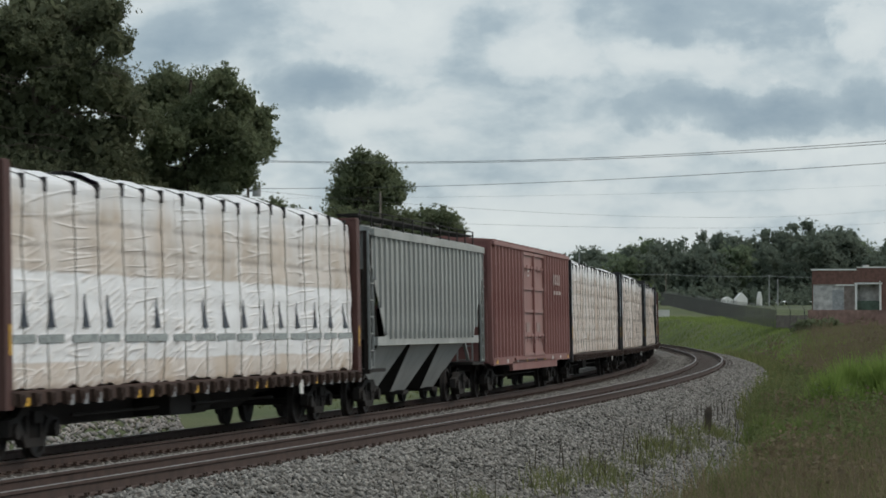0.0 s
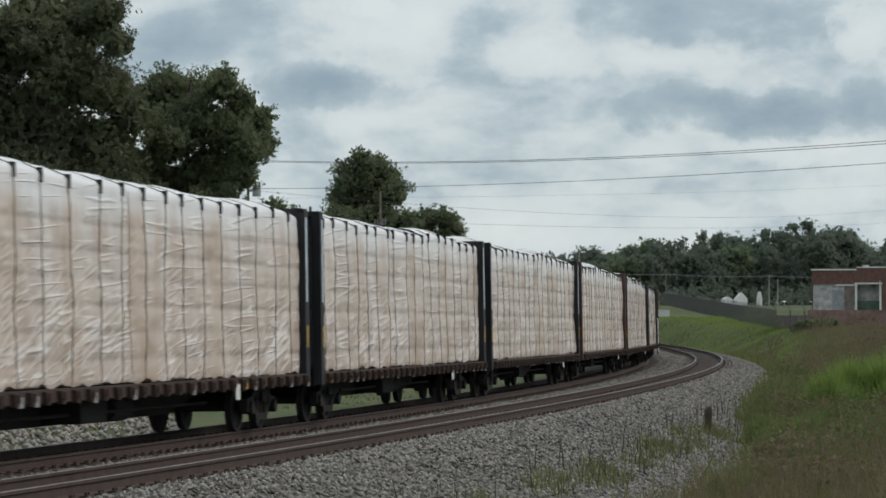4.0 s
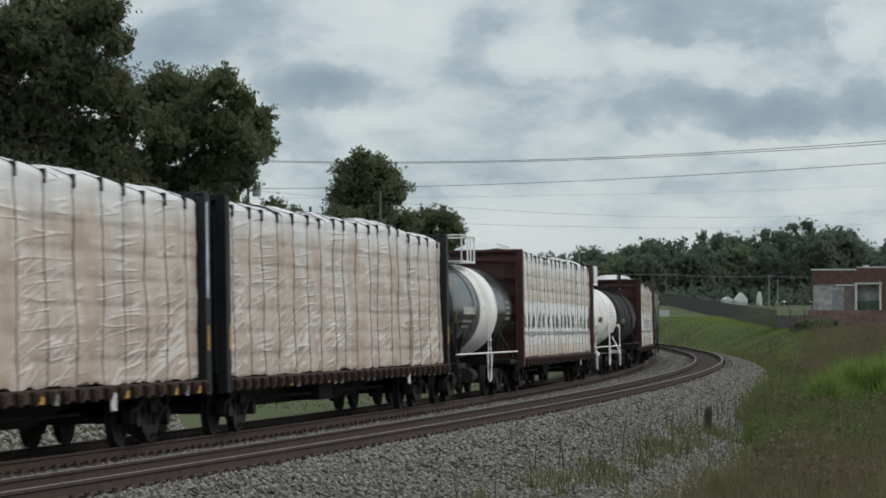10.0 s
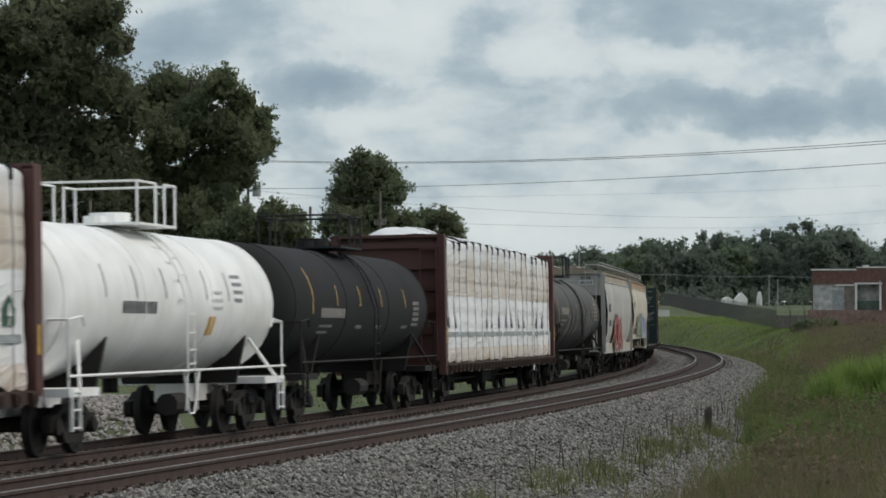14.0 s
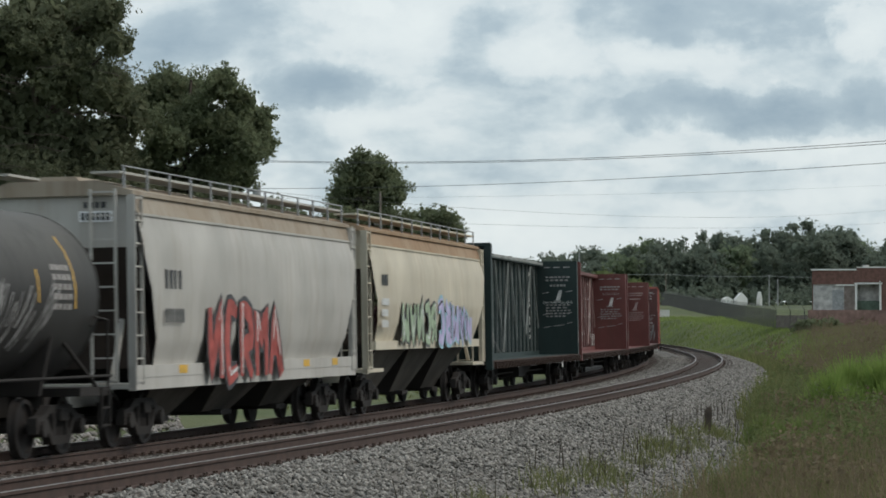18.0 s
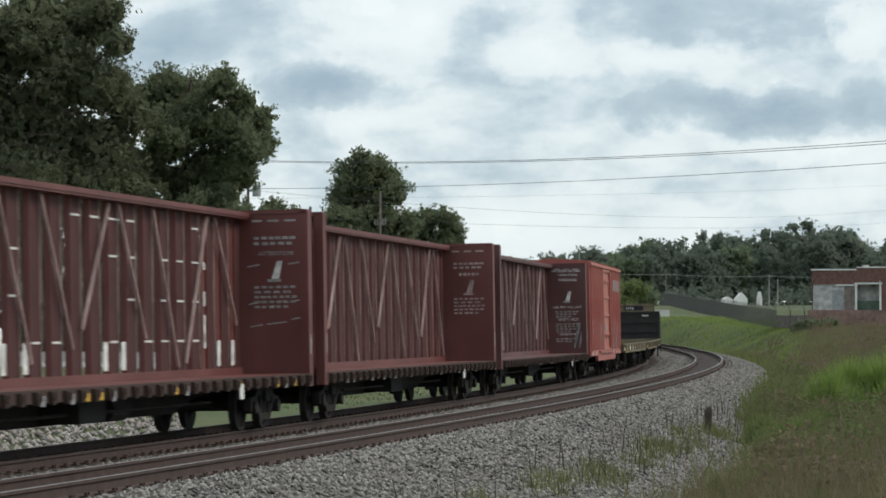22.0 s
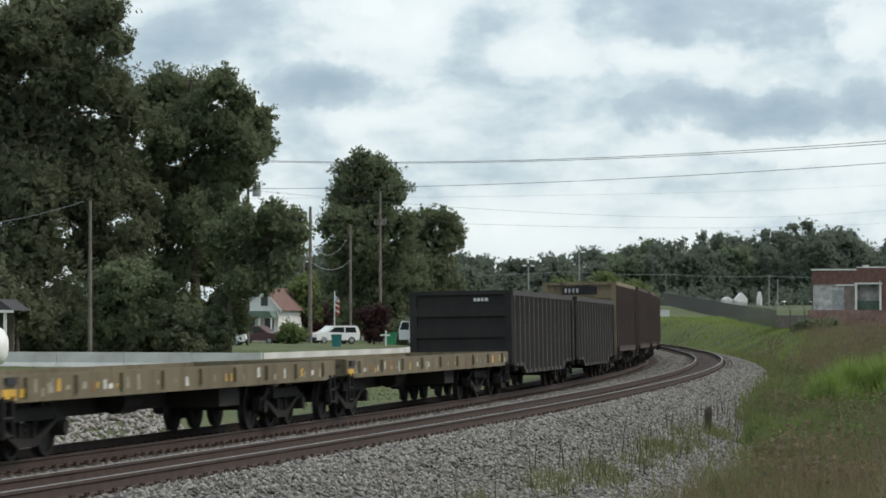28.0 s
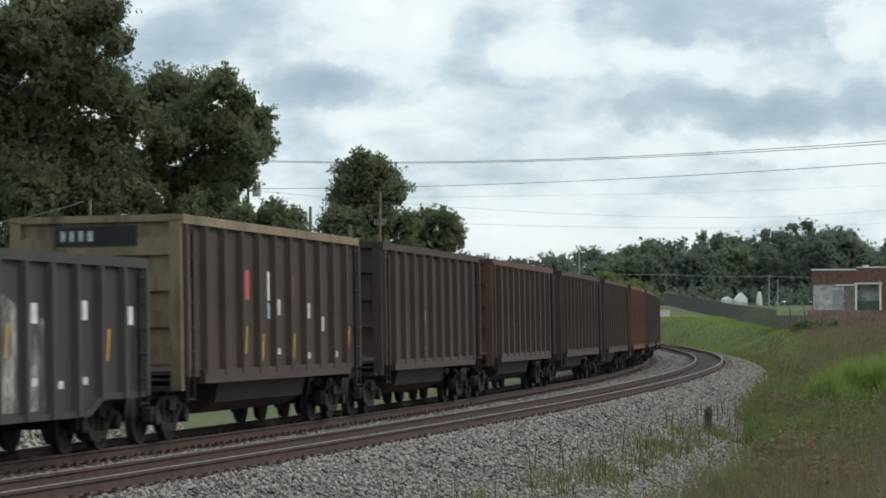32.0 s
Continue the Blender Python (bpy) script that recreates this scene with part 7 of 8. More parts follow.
def make_weeds():
    tag = lambda ob, label: tagged(ob, label, "grass", kind="stuff")
    edge = lambda s: C + np.interp(s, (-8, 14, 30, 42, 54, 78, 130, 210), (5.0, 5.5, 5.7, 5.2, 4.0, 3.4, 3.3, 3.0))
    near = lambda p, lat, s, c, r: (c + r.normal(size=len(lat)) * 0.5 > (edge(s) + 0.4 - lat) * 1.6 - 0.3)
    tag(new("rough_grass", blades("rough_grass", 52000, (-8, 62), (C + 4.2, C + 15), (0.16, 0.5), 0.011, "grass", 1, near)), "rough green and olive grass beside the track")
    dry = lambda p, lat, s, c, r: (lat > edge(s) + 0.3) & (c + r.normal(size=len(lat)) * 0.5 > 0.1 - (lat - edge(s)) * 0.12)
    tag(new("dry_weeds", blades("dry_weeds", 42000, (-8, 62), (C + 4.0, C + 15), (0.25, 0.66), 0.008, "drygrass", 2, dry, 0.28)), "dry tan weeds and seed heads")
    strip_ok = lambda p, lat, s, c, r: (abs(lat - C - 3.95 - 0.15 * np.sin(s * 0.9)) < 0.18 + 0.34 * r.rand(len(lat))) & (c + r.normal(size=len(lat)) * 0.4 > -0.1)
    tag(new("ballast_weeds", blades("ballast_weeds", 9000, (9, 47), (C + 3.0, C + 4.6), (0.1, 0.32), 0.009, "grass", 21, strip_ok, 0.4)), "low green weeds growing in a strip through the ballast")
    fringe = lambda p, lat, s, c, r: (lat > edge(s) - 0.2) & (lat < edge(s) + 1.6 + 0.5 * c) & (c + r.normal(size=len(lat)) * 0.6 > 0.0)
    tag(new("fringe_grass", blades("fringe_grass", 26000, (50, 215), (C + 2.8, C + 9.0), (0.25, 0.75), 0.018, "grass", 22, fringe, 0.3)), "olive grass fringe along the ballast foot")
    far = lambda p, lat, s, c, r: (c + r.normal(size=len(lat)) * 0.7 > -0.6)
    tag(new("embankment_grass", blades("embankment_grass", 66000, (120, 345), (C + 3.2, C + 22), (0.14, 0.4), 0.03, "bankgrass", 3, far)), "green grass on the embankment")
    tag(new("verge_grass", blades("verge_grass", 15000, (72, 190), (-34, -6.5), (0.05, 0.14), 0.03, "grass", 13, far)), "green lawn grass beyond the far track")
    brown = lambda p, lat, s, c, r: (c + r.normal(size=len(lat)) * 0.5 > 0.0) & ((p[:, 0] > 0.121 * p[:, 1] + r.normal(size=len(lat)) * 0.7) | ((p[:, 1] < 130) & (lat > edge(s) + 1.2)))
    tag(new("brown_scrub", blades("brown_scrub", 80000, (56, 262), (C + 4.6, C + 30), (0.3, 0.9), 0.02, "scrub", 4, brown, 0.3)), "brown dry scrub on the bank")
    tag(new("dead_stalks", blades("dead_stalks", 420, (8, 60), (C + 3.1, C + 4.5), (0.25, 0.7), 0.008, "stalk", 5, lambda p, lat, s, c, r: c > -0.1, 0.1)), "dark dead weed stalks growing in the ballast")
    bank = lambda p, lat, s, c, r: (lat > edge(s) + 0.1) & (c + r.normal(size=len(lat)) * 0.5 > 0.25 - (lat - edge(s)) * 0.03)
    tag(new("leafy_weeds", leafy_weeds("leafy_weeds", 4200, (20, 66), (C + 3.4, C + 12), (0.3, 0.85), 0.1, "weed", 31, bank)), "leafy green weeds beside the ballast")
    tag(new("tall_weeds", leafy_weeds("tall_weeds", 1500, (44, 84), (C + 3.8, C + 7.5), (0.6, 1.15), 0.12, "weed", 32, bank)), "tall fresh green weeds at the foot of the shoulder")
    tag(new("seed_heads", leafy_weeds("seed_heads", 4200, (-6, 50), (C + 5.2, C + 14), (0.35, 0.75), 0.045, "drygrass", 33, bank, 0.55)), "tan seed heads over the rough grass")
    # low mounds of leaves give the bank its lumps
    rnd = np.random.RandomState(90)
    for mat, count, s0, s1, l0, l1, label in (("weed", 60, 26, 120, 0.3, 7.0, "low leafy green weed mounds on the bank"), ("scrub", 110, 60, 235, 1.5, 16.0, "brown leafy scrub mounds on the bank"),
                                              ("leafbright", 34, 30, 110, 0.2, 4.5, "fresh green weed mounds at the ballast foot"), ("drygrass", 46, 8, 60, 0.6, 7.0, "tan dry weed mounds in the rough grass")):
        s = s0 + rnd.rand(count) * (s1 - s0)
        lat = edge(s) + l0 + rnd.rand(count) * (l1 - l0)
        p = strip_points(s, lat, 0.0)
        g = ground_height(p[:, 0], p[:, 1])
        r = 0.32 + 0.5 * rnd.rand(count) * np.clip(s / 60, 0.4, 1.5)
        blobs = [(x, y, z + q * 0.45, q * 1.3, q * 1.3, q * 0.95) for (x, y, _), z, q in zip(p, g, r)]
        tag(new("weed_mounds", leaf_cloud("weed_mounds", blobs, count * 420, 0.085, M[mat], 91)), label)
    # lush clumps
    k = 0
    for x, y, w, h, n in ((10.9, 84, 0.6, 1.7, 1500), (11.8, 86, 0.6, 2.0, 1900), (12.6, 85, 0.6, 1.9, 1800), (13.5, 87, 0.7, 2.0, 1900), (11.3, 82, 0.5, 1.2, 900), (12.4, 82, 0.5, 1.3, 900), (7.2, 63, 0.5, 0.9, 900), (8.0, 66, 0.5, 0.9, 900), (7.6, 70, 0.45, 0.9, 800), (9.0, 72, 0.5, 0.9, 900),
                          (7.0, 58, 0.5, 0.6, 700), (7.3, 61, 0.5, 0.7, 700), (5.6, 50, 0.5, 0.45, 900), (6.4, 46, 0.5, 0.5, 900)):
        rnd = np.random.RandomState(60 + k)
        px, py = x + rnd.normal(size=n) * w * 0.55, y + rnd.normal(size=n) * w * 0.55
        lat, s = lat_of(px, py)
        g = np.maximum(ground_height(px, py), np.interp(s, S_ALL, LZ) + np.where(lat < C + 6.0, bed_height(lat), -2))
        p = np.stack([px, py, g - 0.02], -1)
        hh = h * (0.5 + 0.6 * rnd.rand(n)) * np.exp(-((px - x) ** 2 + (py - y) ** 2) / (w * w * 1.4))
        a = rnd.rand(n) * 6.283
        side = np.stack([np.cos(a), np.sin(a), np.zeros(n)], -1) * 0.026
        bend = rnd.normal(size=(n, 3)) * 0.2 * hh[:, None]
        bend[:, 2] = hh
        mid = p + bend * np.array((0.3, 0.3, 0.55))
        q = np.stack([p - side, p + side, mid + side * 0.8, mid - side * 0.8], 1)
        t = np.stack([mid - side * 0.8, mid + side * 0.8, p + bend + side * 0.1, p + bend - side * 0.1], 1)
        tagged(new("grass_clump", soup("grass_clump", np.concatenate([q, t]), 4, M["lush" if h > 1.1 else "grassbright" if h > 0.75 else "grass"])), "lush bright green tall grass clump" if h > 0.5 else "low green weed clump in the ballast", "grass", kind="stuff")
        k += 1


# ---- surroundings: built things ----
def ground_z(x, y):
    return float(ground_height(np.array([x]), np.array([y]))[0])


def pole(x, y, top, label, arm=None, reach=1.1, lean=0.0, transformer=False, r=0.16, mat="polewood"):
    z = ground_z(x, y)
    root = tagged(new("utility_pole"), label, "utility pole")
    root.matrix_basis = pose(x, y, z, 0, lean)
    h = top - z
    part("shaft", MB().tube((0, 0, -0.3), (0, 0, h), r, 10, r * 0.65), M[mat], root, smooth=True)
    if arm:
        for q in arm:
            a = part("crossarm", MB().box(-reach, reach, -0.06, 0.06, h - q - 0.07, h - q + 0.07), M["polewood"], root)
            for xx in (-0.9 * reach, -0.4 * reach, 0.4 * reach, 0.9 * reach):
                part("insulator", MB().tube((xx, 0, h - q + 0.07), (xx, 0, h - q + 0.25), 0.04, 8), M["grey_metal"], a)
    if transformer:
        part("transformer", MB().tube((0.72, -0.1, h - 3.2), (0.72, -0.1, h - 2.2), 0.36, 14).box(0.1, 0.5, -0.15, -0.05, h - 2.8, h - 2.6), M["grey_metal"], root, "pale grey can", True)
    return root


def wire(a, b, sag, r, name="overhead_wire", label="thin dark overhead power cable", mat="cable"):
    a, b = Vector(a), Vector(b)
    pts = [tuple(a.lerp(b, k / 24) - Vector((0, 0, sag * 4 * (k / 24) * (1 - k / 24)))) for k in range(25)]
    mb = MB()
    for i, p in enumerate(pts):
        mb.v += [(p[0], p[1] + r * math.cos(2.094 * q), p[2] + r * math.sin(2.094 * q)) for q in range(3)]
        if i:
            o = 3 * i
            mb.f += [(o - 3 + q, o - 3 + (q + 1) % 3, o + (q + 1) % 3, o + q) for q in range(3)]
    tagged(new(name, mb.mesh(name, M[mat])), label, "cable")


def make_poles():
    pole(-27.9, 235, 11.5, "weathered timber utility pole among trees")
    pole(-16.4, 250, 15.4, "timber utility pole with grey transformer", transformer=True)
    pole(-20.30, 171, 8.79, "pale weathered timber pole before the trees", r=0.13)
    pole(-12.06, 270, 12.1, "pale timber utility pole", r=0.2)
    pole(-9.35, 300, 11.4, "timber utility pole with hanging service cables")
    pole(-6.25, 296, 14.5, "tall timber utility pole with crossarms", arm=(3.2, 2.9), reach=0.6)
    pole(-17.8, 380, 12.0, "distant weathered timber utility pole")
    pole(38.6, 515, 9.6, "distant weathered timber utility pole", r=0.12)
    pole(56.5, 515, 9.3, "distant pale utility pole behind the fence", r=0.12, mat="grey_metal")
    pole(58.0, 515, 8.6, "distant pale utility pole behind the fence", r=0.12, mat="grey_metal")
    wire((-16.41, 250, 15.27), (37.17, 175, 13.4), 0.89, 0.022)
    wire((-16.41, 250, 15.17), (37.17, 175, 13.16), 0.83, 0.022)
    wire((-16.41, 250, 12.87), (37.16, 175, 12.02), 0.61, 0.02)
    wire((-27.9, 235, 11.3), (-16.4, 250, 12.8), 0.4, 0.022)
    wire((-16.41, 250, 12.05), (97.59, 560, 27.77), 0.7, 0.009)
    wire((-16.41, 250, 12.76), (97.57, 560, 23.97), 2.74, 0.013)
    wire((-16.4, 250, 10.69), (97.56, 560, 20.86), 1.57, 0.013)
    wire((-12.06, 270, 8.9), (-9.35, 300, 10.6), 1.7, 0.03, label="pale grey hanging service cable", mat="grey_metal")
    wire((-12.06, 270, 7.2), (-9.35, 300, 7.8), 0.9, 0.03, label="pale grey hanging service cable", mat="grey_metal")
    wire((-2.7, 515, 9.12), (21.1, 515, 9.90), 0.2, 0.04, mat="grey_metal")
    wire((21.1, 515, 9.90), (38.6, 515, 9.41), 0.2, 0.04, mat="grey_metal")
    wire((38.6, 515, 9.41), (56.5, 515, 9.12), 0.2, 0.04, mat="grey_metal")
    wire((56.5, 515, 9.12), (76.8, 515, 9.02), 0.2, 0.04, mat="grey_metal")
    wire((-25.82, 171, 7.49), (-20.62, 171, 8.76), 0.12, 0.02, label="pale grey hanging service cable", mat="grey_metal")
    wire((-60, 205, 6.0), (-27.9, 235, 11.0), 0.6, 0.03)
    for x, y, h in ((23.6, 515, 13.2), (14.8, 515, 10.8)):
        z = ground_z(x, y)
        root = tagged(new("floodlight_mast"), "tall grey floodlight mast far beyond the woods", "lamp post")
        root.matrix_basis = pose(x, y, z)
        part("mast", MB().tube((0, 0, -0.3), (0, 0, h - z), 0.12, 8), M["grey_metal"], root)
        for s in (-1, 1):
            part("lamp_head", MB().box(s * 0.7 - 0.35, s * 0.7 + 0.35, -0.3, 0.3, h - z, h - z + 0.25), M["housewhite"], root)


def make_wall():
    line = [(-40, 166), (-24, 158), (-9.3, 153), (-2.7, 175), (2.0, 225), (5.7, 272)]
    root = tagged(new("concrete_barrier"), "low pale concrete roadside barrier in cast lengths", "barrier")
    for (ax, ay), (bx, by) in zip(line, line[1:]):
        a, b = Vector((ax, ay, 0)), Vector((bx, by, 0))
        n = max(1, int((b - a).length / 3.6))
        for k in range(n):
            p, q = a.lerp(b, k / n), a.lerp(b, (k + 1) / n)
            d = (q - p)
            z = -0.62
            mb = MB().prism([(-0.3, 0), (0.3, 0), (0.3, 0.1), (0.12, 0.32), (0.09, 0.86), (-0.09, 0.86), (-0.12, 0.32), (-0.3, 0.1)], 'y', 0.015, d.length - 0.015)
            o = part("barrier_length", mb, M["concrete"], root)
            o.matrix_basis = pose(p.x, p.y, z, 0, 0, math.degrees(math.atan2(-d.x, d.y)))
    road = MB()
    rl = [(-3.2, 5.4, 238), (-2.6, 5.0, 320), (-2.2, 3.6, 450), (-2.0, 1.8, 700), (-2.0, 0.2, 1000)]
    for (a0, a1, y0), (b0, b1, y1) in zip(rl, rl[1:]):
        for i in range(6):
            f, g = i / 6, (i + 1) / 6
            ya, yb = y0 + (y1 - y0) * f, y0 + (y1 - y0) * g
            q = [(a0 + (b0 - a0) * f, ya), (a1 + (b1 - a1) * f, ya), (a1 + (b1 - a1) * g, yb), (a0 + (b0 - a0) * g, yb)]
            road.add([(x, y, ground_z(x, y) + 0.05) for x, y in q], [(0, 1, 2, 3)])
    road.add([(x, y, ground_z(x, y) + 0.05) for x, y in ((-20, 232), (-3.2, 232), (-3.2, 240), (-20, 244))], [(0, 1, 2, 3)])
    tagged(new("road", road.mesh("road", M["asphalt"])), "pale worn road running beside the railway", "road", kind="structure")


def window(parent, x, y, z, w, h, face="y"):
    f = part("window", MB().box(x - w / 2 - 0.06, x + w / 2 + 0.06, y - 0.05, y, z - 0.06, z + h + 0.06), M["housewhite"], parent)
    part("pane", MB().box(x - w / 2, x + w / 2, y - 0.06, y - 0.052, z, z + h), M["glass"], f)


def make_houses():
    z = -0.35
    h = tagged(new("house"), "small white house with red-brown shingle roof and porch", "house")
    h.matrix_basis = pose(-17.9, 290, z, 0, 0, -12)
    part("wall", MB().box(-2.2, 1.9, 0, 9, 0, 3.2).prism([(-2.2, 3.2), (1.9, 3.2), (0.3, 5.0)], 'y', 0, 9), M["housewhite"], h, "white siding wall")
    part("roof", MB().prism([(-2.5, 3.0), (0.3, 5.15), (0.3, 5.3), (-2.7, 3.05)], 'y', -0.3, 9.3).prism([(2.2, 3.0), (0.3, 5.15), (0.3, 5.3), (2.4, 3.05)], 'y', -0.3, 9.3), M["shingle"], h)
    part("bargeboard", MB().prism([(0.3, 5.3), (2.4, 3.05), (2.3, 2.9), (0.3, 5.08)], 'y', -0.36, -0.3).prism([(0.3, 5.3), (-2.7, 3.05), (-2.6, 2.9), (0.3, 5.08)], 'y', -0.36, -0.3), M["housewhite"], h)
    window(h, 0.5, 0, 3.5, 0.7, 0.9)
    window(h, -0.9, 0, 1.1, 0.9, 1.2)
    window(h, 1.0, 0, 1.1, 0.9, 1.2)
    part("porch_roof", MB().prism([(-3.2, 2.35), (2.0, 2.35), (1.6, 3.0), (-2.8, 3.0)], 'y', -2.4, 0.0), M["shinglegreen"], h, "dull green shingle porch roof")
    for x in (-3.0, -1.9, -0.7, 0.6, 1.8):
        part("porch_post", MB().box(x - 0.07, x + 0.07, -2.3, -2.16, 0, 2.4), M["housewhite"], h)
    part("porch_floor", MB().box(-3.1, 1.9, -2.4, 0, 0, 0.3), M["concrete"], h)
    # shed at the edge of the yard
    s = tagged(new("shed"), "small open shed with dark shingle roof and white fascia", "shed")
    s.matrix_basis = pose(-29.0, 166, -0.5)
    part("roof", MB().prism([(-5, 2.95), (5.1, 2.95), (4.2, 3.6), (-4, 3.6)], 'y', -0.5, 6.5), M["shingledark"], s)
    part("fascia", MB().box(-5, 5.1, -0.56, -0.5, 2.82, 2.97), M["housewhite"], s)
    for x in (4.6, 1.0, -4.0):
        part("post", MB().box(x - 0.08, x + 0.08, -0.4, -0.24, 0, 2.9), M["housewhite"], s)
    part("wall", MB().box(-4.6, 4.2, 5.8, 6.0, 0, 2.9), M["polewood"], s)
    # white storage tank
    t = tagged(new("storage_tank"), "white rounded horizontal storage tank on cradles", "tank")
    t.matrix_basis = pose(-25.2, 150.5, -0.62)
    prof = [(-3.2, 0.0), (-3.15, 0.5), (-2.95, 0.85), (-2.6, 1.05), (2.6, 1.05), (2.95, 0.85), (3.15, 0.5), (3.2, 0.0)]
    mb = MB().lathe(prof, True, 28)
    mb.v = [(x, y, q + 1.22) for x, y, q in mb.v]
    part("shell", mb, M["white"], t, smooth=True)
    for x in (-1.8, 1.8):
        part("cradle", MB().box(x - 0.2, x + 0.2, -0.8, 0.8, 0, 0.5), M["concrete"], t)
    part("vent_pipe", MB().tube((2.3, 0, 2.2), (2.3, 0, 2.75), 0.06, 8).box(1.9, 2.7, -0.1, 0.1, 2.25, 2.35), M["housewhite"], t)
    # distant white houses
    for x, y, w, hh in ((52.0, 517, 1.9, 1.15), (49.4, 515, 1.6, 0.5), (55.4, 518, 0.5, 1.3)):
        zz = 2.1 + (560.6 - 532) * y / 5260 + 0.1
        g = tagged(new("distant_house"), "far white gabled house below the woods", "house")
        g.matrix_basis = pose(x, y, zz)
        part("wall", MB().box(-w / 2, w / 2, 0, 5, -6, hh * 0.2), M["housewhite"], g)
        part("roof", MB().prism([(-w / 2, hh * 0.2), (w / 2, hh * 0.2), (0, hh * 1.1)], 'y', 0.05, 5), M["housewhite"], g)


def wheels(root, xs, track, r=0.34):
    for y in xs:
        for x in (-track, track):
            w = part("wheel", MB().tube((x - 0.1, y, r), (x + 0.1, y, r), r, 16), M["rubber"], root)
            part("rim", MB().tube((x - 0.11, y, r), (x + 0.11, y, r), r * 0.6, 12), M["grey_metal"], w)


def vehicle(name, label, x, y, rz, mat, prof, glass, width, wheel_y, z=-0.4, lamps=True):
    """Body drawn as a side outline (y, z), with windows set into the upper part."""
    v = tagged(new(name), label, "vehicle")
    v.matrix_basis = pose(x, y, z, 0, 0, rz)
    part("body", MB().prism(prof, 'x', -width / 2, width / 2), M[mat], v)
    for i, g in enumerate(glass):
        part("window", MB().prism(g, 'x', -width / 2 - 0.008, width / 2 + 0.008), M["glass"], v)
    wheels(v, wheel_y, width / 2 - 0.1)
    y0 = min(p[0] for p in prof)
    y1 = max(p[0] for p in prof)
    part("bumper", MB().box(-width / 2, width / 2, y0 - 0.06, y0 + 0.05, 0.38, 0.62), M["rubber"], v)
    part("bumper", MB().box(-width / 2, width / 2, y1 - 0.05, y1 + 0.06, 0.38, 0.62), M["rubber"], v)
    for s in (-1, 1):
        part("tail_light", MB().box(s * (width / 2 - 0.12) - 0.09, s * (width / 2 - 0.12) + 0.09, y0 - 0.02, y0 + 0.03, 0.85, 1.2), M["lampred"], v)
    return v


def make_vehicles():
    van = [(-2.9, 0.42), (-2.95, 0.7), (-2.85, 2.3), (-2.6, 2.52), (1.2, 2.5), (1.7, 2.3), (2.35, 1.45), (2.95, 1.15), (3.0, 0.5), (2.9, 0.36)]
    v = vehicle("delivery_van", "white high-roof delivery van seen from behind, driver door open", -1.55, 237, 4, "carwhite", van, [[(0.9, 1.45), (2.2, 1.45), (1.65, 2.15), (0.9, 2.15)]], 2.05, (-1.9, 1.9), -0.35)
    part("rear_window", MB().box(-0.8, 0.8, -2.93, -2.9, 1.4, 2.1), M["glass"], v)
    part("rear_bumper", MB().box(-1.0, 1.0, -3.05, -2.9, 0.4, 0.85), M["rubber"], v)
    part("door_seam", MB().box(-0.02, 0.02, -2.945, -2.9, 0.8, 2.3), M["rubber"], v)
    part("open_door", MB().prism([(-1.05, 0.6), (-1.9, 0.6), (-1.95, 1.4), (-1.7, 2.1), (-1.05, 2.1)], 'y', 0.9, 0.98), M["carwhite"], v)
    part("door_glass", MB().prism([(-1.12, 1.4), (-1.85, 1.4), (-1.66, 2.0), (-1.12, 2.0)], 'y', 0.89, 0.99), M["glass"], v)
    suv = [(-2.2, 0.45), (-2.25, 0.95), (-2.05, 1.55), (-1.8, 1.68), (0.4, 1.66), (1.2, 1.1), (2.1, 0.95), (2.2, 0.5), (2.1, 0.35), (-2.1, 0.35)]
    gl = [[(-1.9, 1.05), (-1.75, 1.52), (-0.75, 1.54), (-0.75, 1.05)], [(-0.65, 1.05), (-0.65, 1.54), (0.3, 1.52), (0.95, 1.1)]]
    v = vehicle("suv", "white sport utility vehicle parked on the grass", -10.0, 272, 118, "carwhite", suv, gl, 1.8, (-1.4, 1.4))
    part("rear_window", MB().box(-0.7, 0.7, -2.2, -2.1, 1.1, 1.5), M["glass"], v)
    vehicle("suv", "dark maroon sport utility vehicle parked by the house", -16.6, 268, -110, "cardark", suv, gl, 1.8, (-1.4, 1.4))
    pick = [(-2.6, 0.5), (-2.65, 1.05), (-0.7, 1.05), (-0.55, 1.65), (0.6, 1.68), (1.1, 1.1), (2.4, 1.0), (2.5, 0.5), (2.3, 0.4), (-2.5, 0.4)]
    vehicle("pickup", "red pickup truck parked beside the house", -14.3, 279, 100, "carred", pick, [[(-0.45, 1.1), (-0.4, 1.55), (0.5, 1.57), (0.95, 1.12)]], 1.85, (-1.6, 1.6))
    vehicle("pickup", "white pickup truck half hidden by bushes", -18.9, 250, -95, "carwhite", pick, [[(-0.45, 1.1), (-0.4, 1.55), (0.5, 1.57), (0.95, 1.12)]], 1.85, (-1.6, 1.6))
    # bins, flag, small yard things
    for name, x, y, mat, w, h, label in (("wheelie_bin", -8.7, 243, "teal", 0.42, 1.05, "teal wheelie bin at the roadside"), ("wheelie_bin", -6.2, 290, "black", 0.5, 1.1, "black wheelie bin by the pole"), ("wheelie_bin", -4.6, 262, "greenplastic", 0.55, 1.1, "green wheelie bin by the drive")):
        b = tagged(new(name), label, "bin")
        b.matrix_basis = pose(x, y, -0.4)
        part("body", MB().prism([(-w * 0.8, 0.05), (w * 0.8, 0.05), (w, h * 0.9), (-w, h * 0.9)], 'y', -w, w), M[mat], b)
        part("lid", MB().box(-w * 1.05, w * 1.05, -w * 1.1, w, h * 0.9, h), M[mat], b)
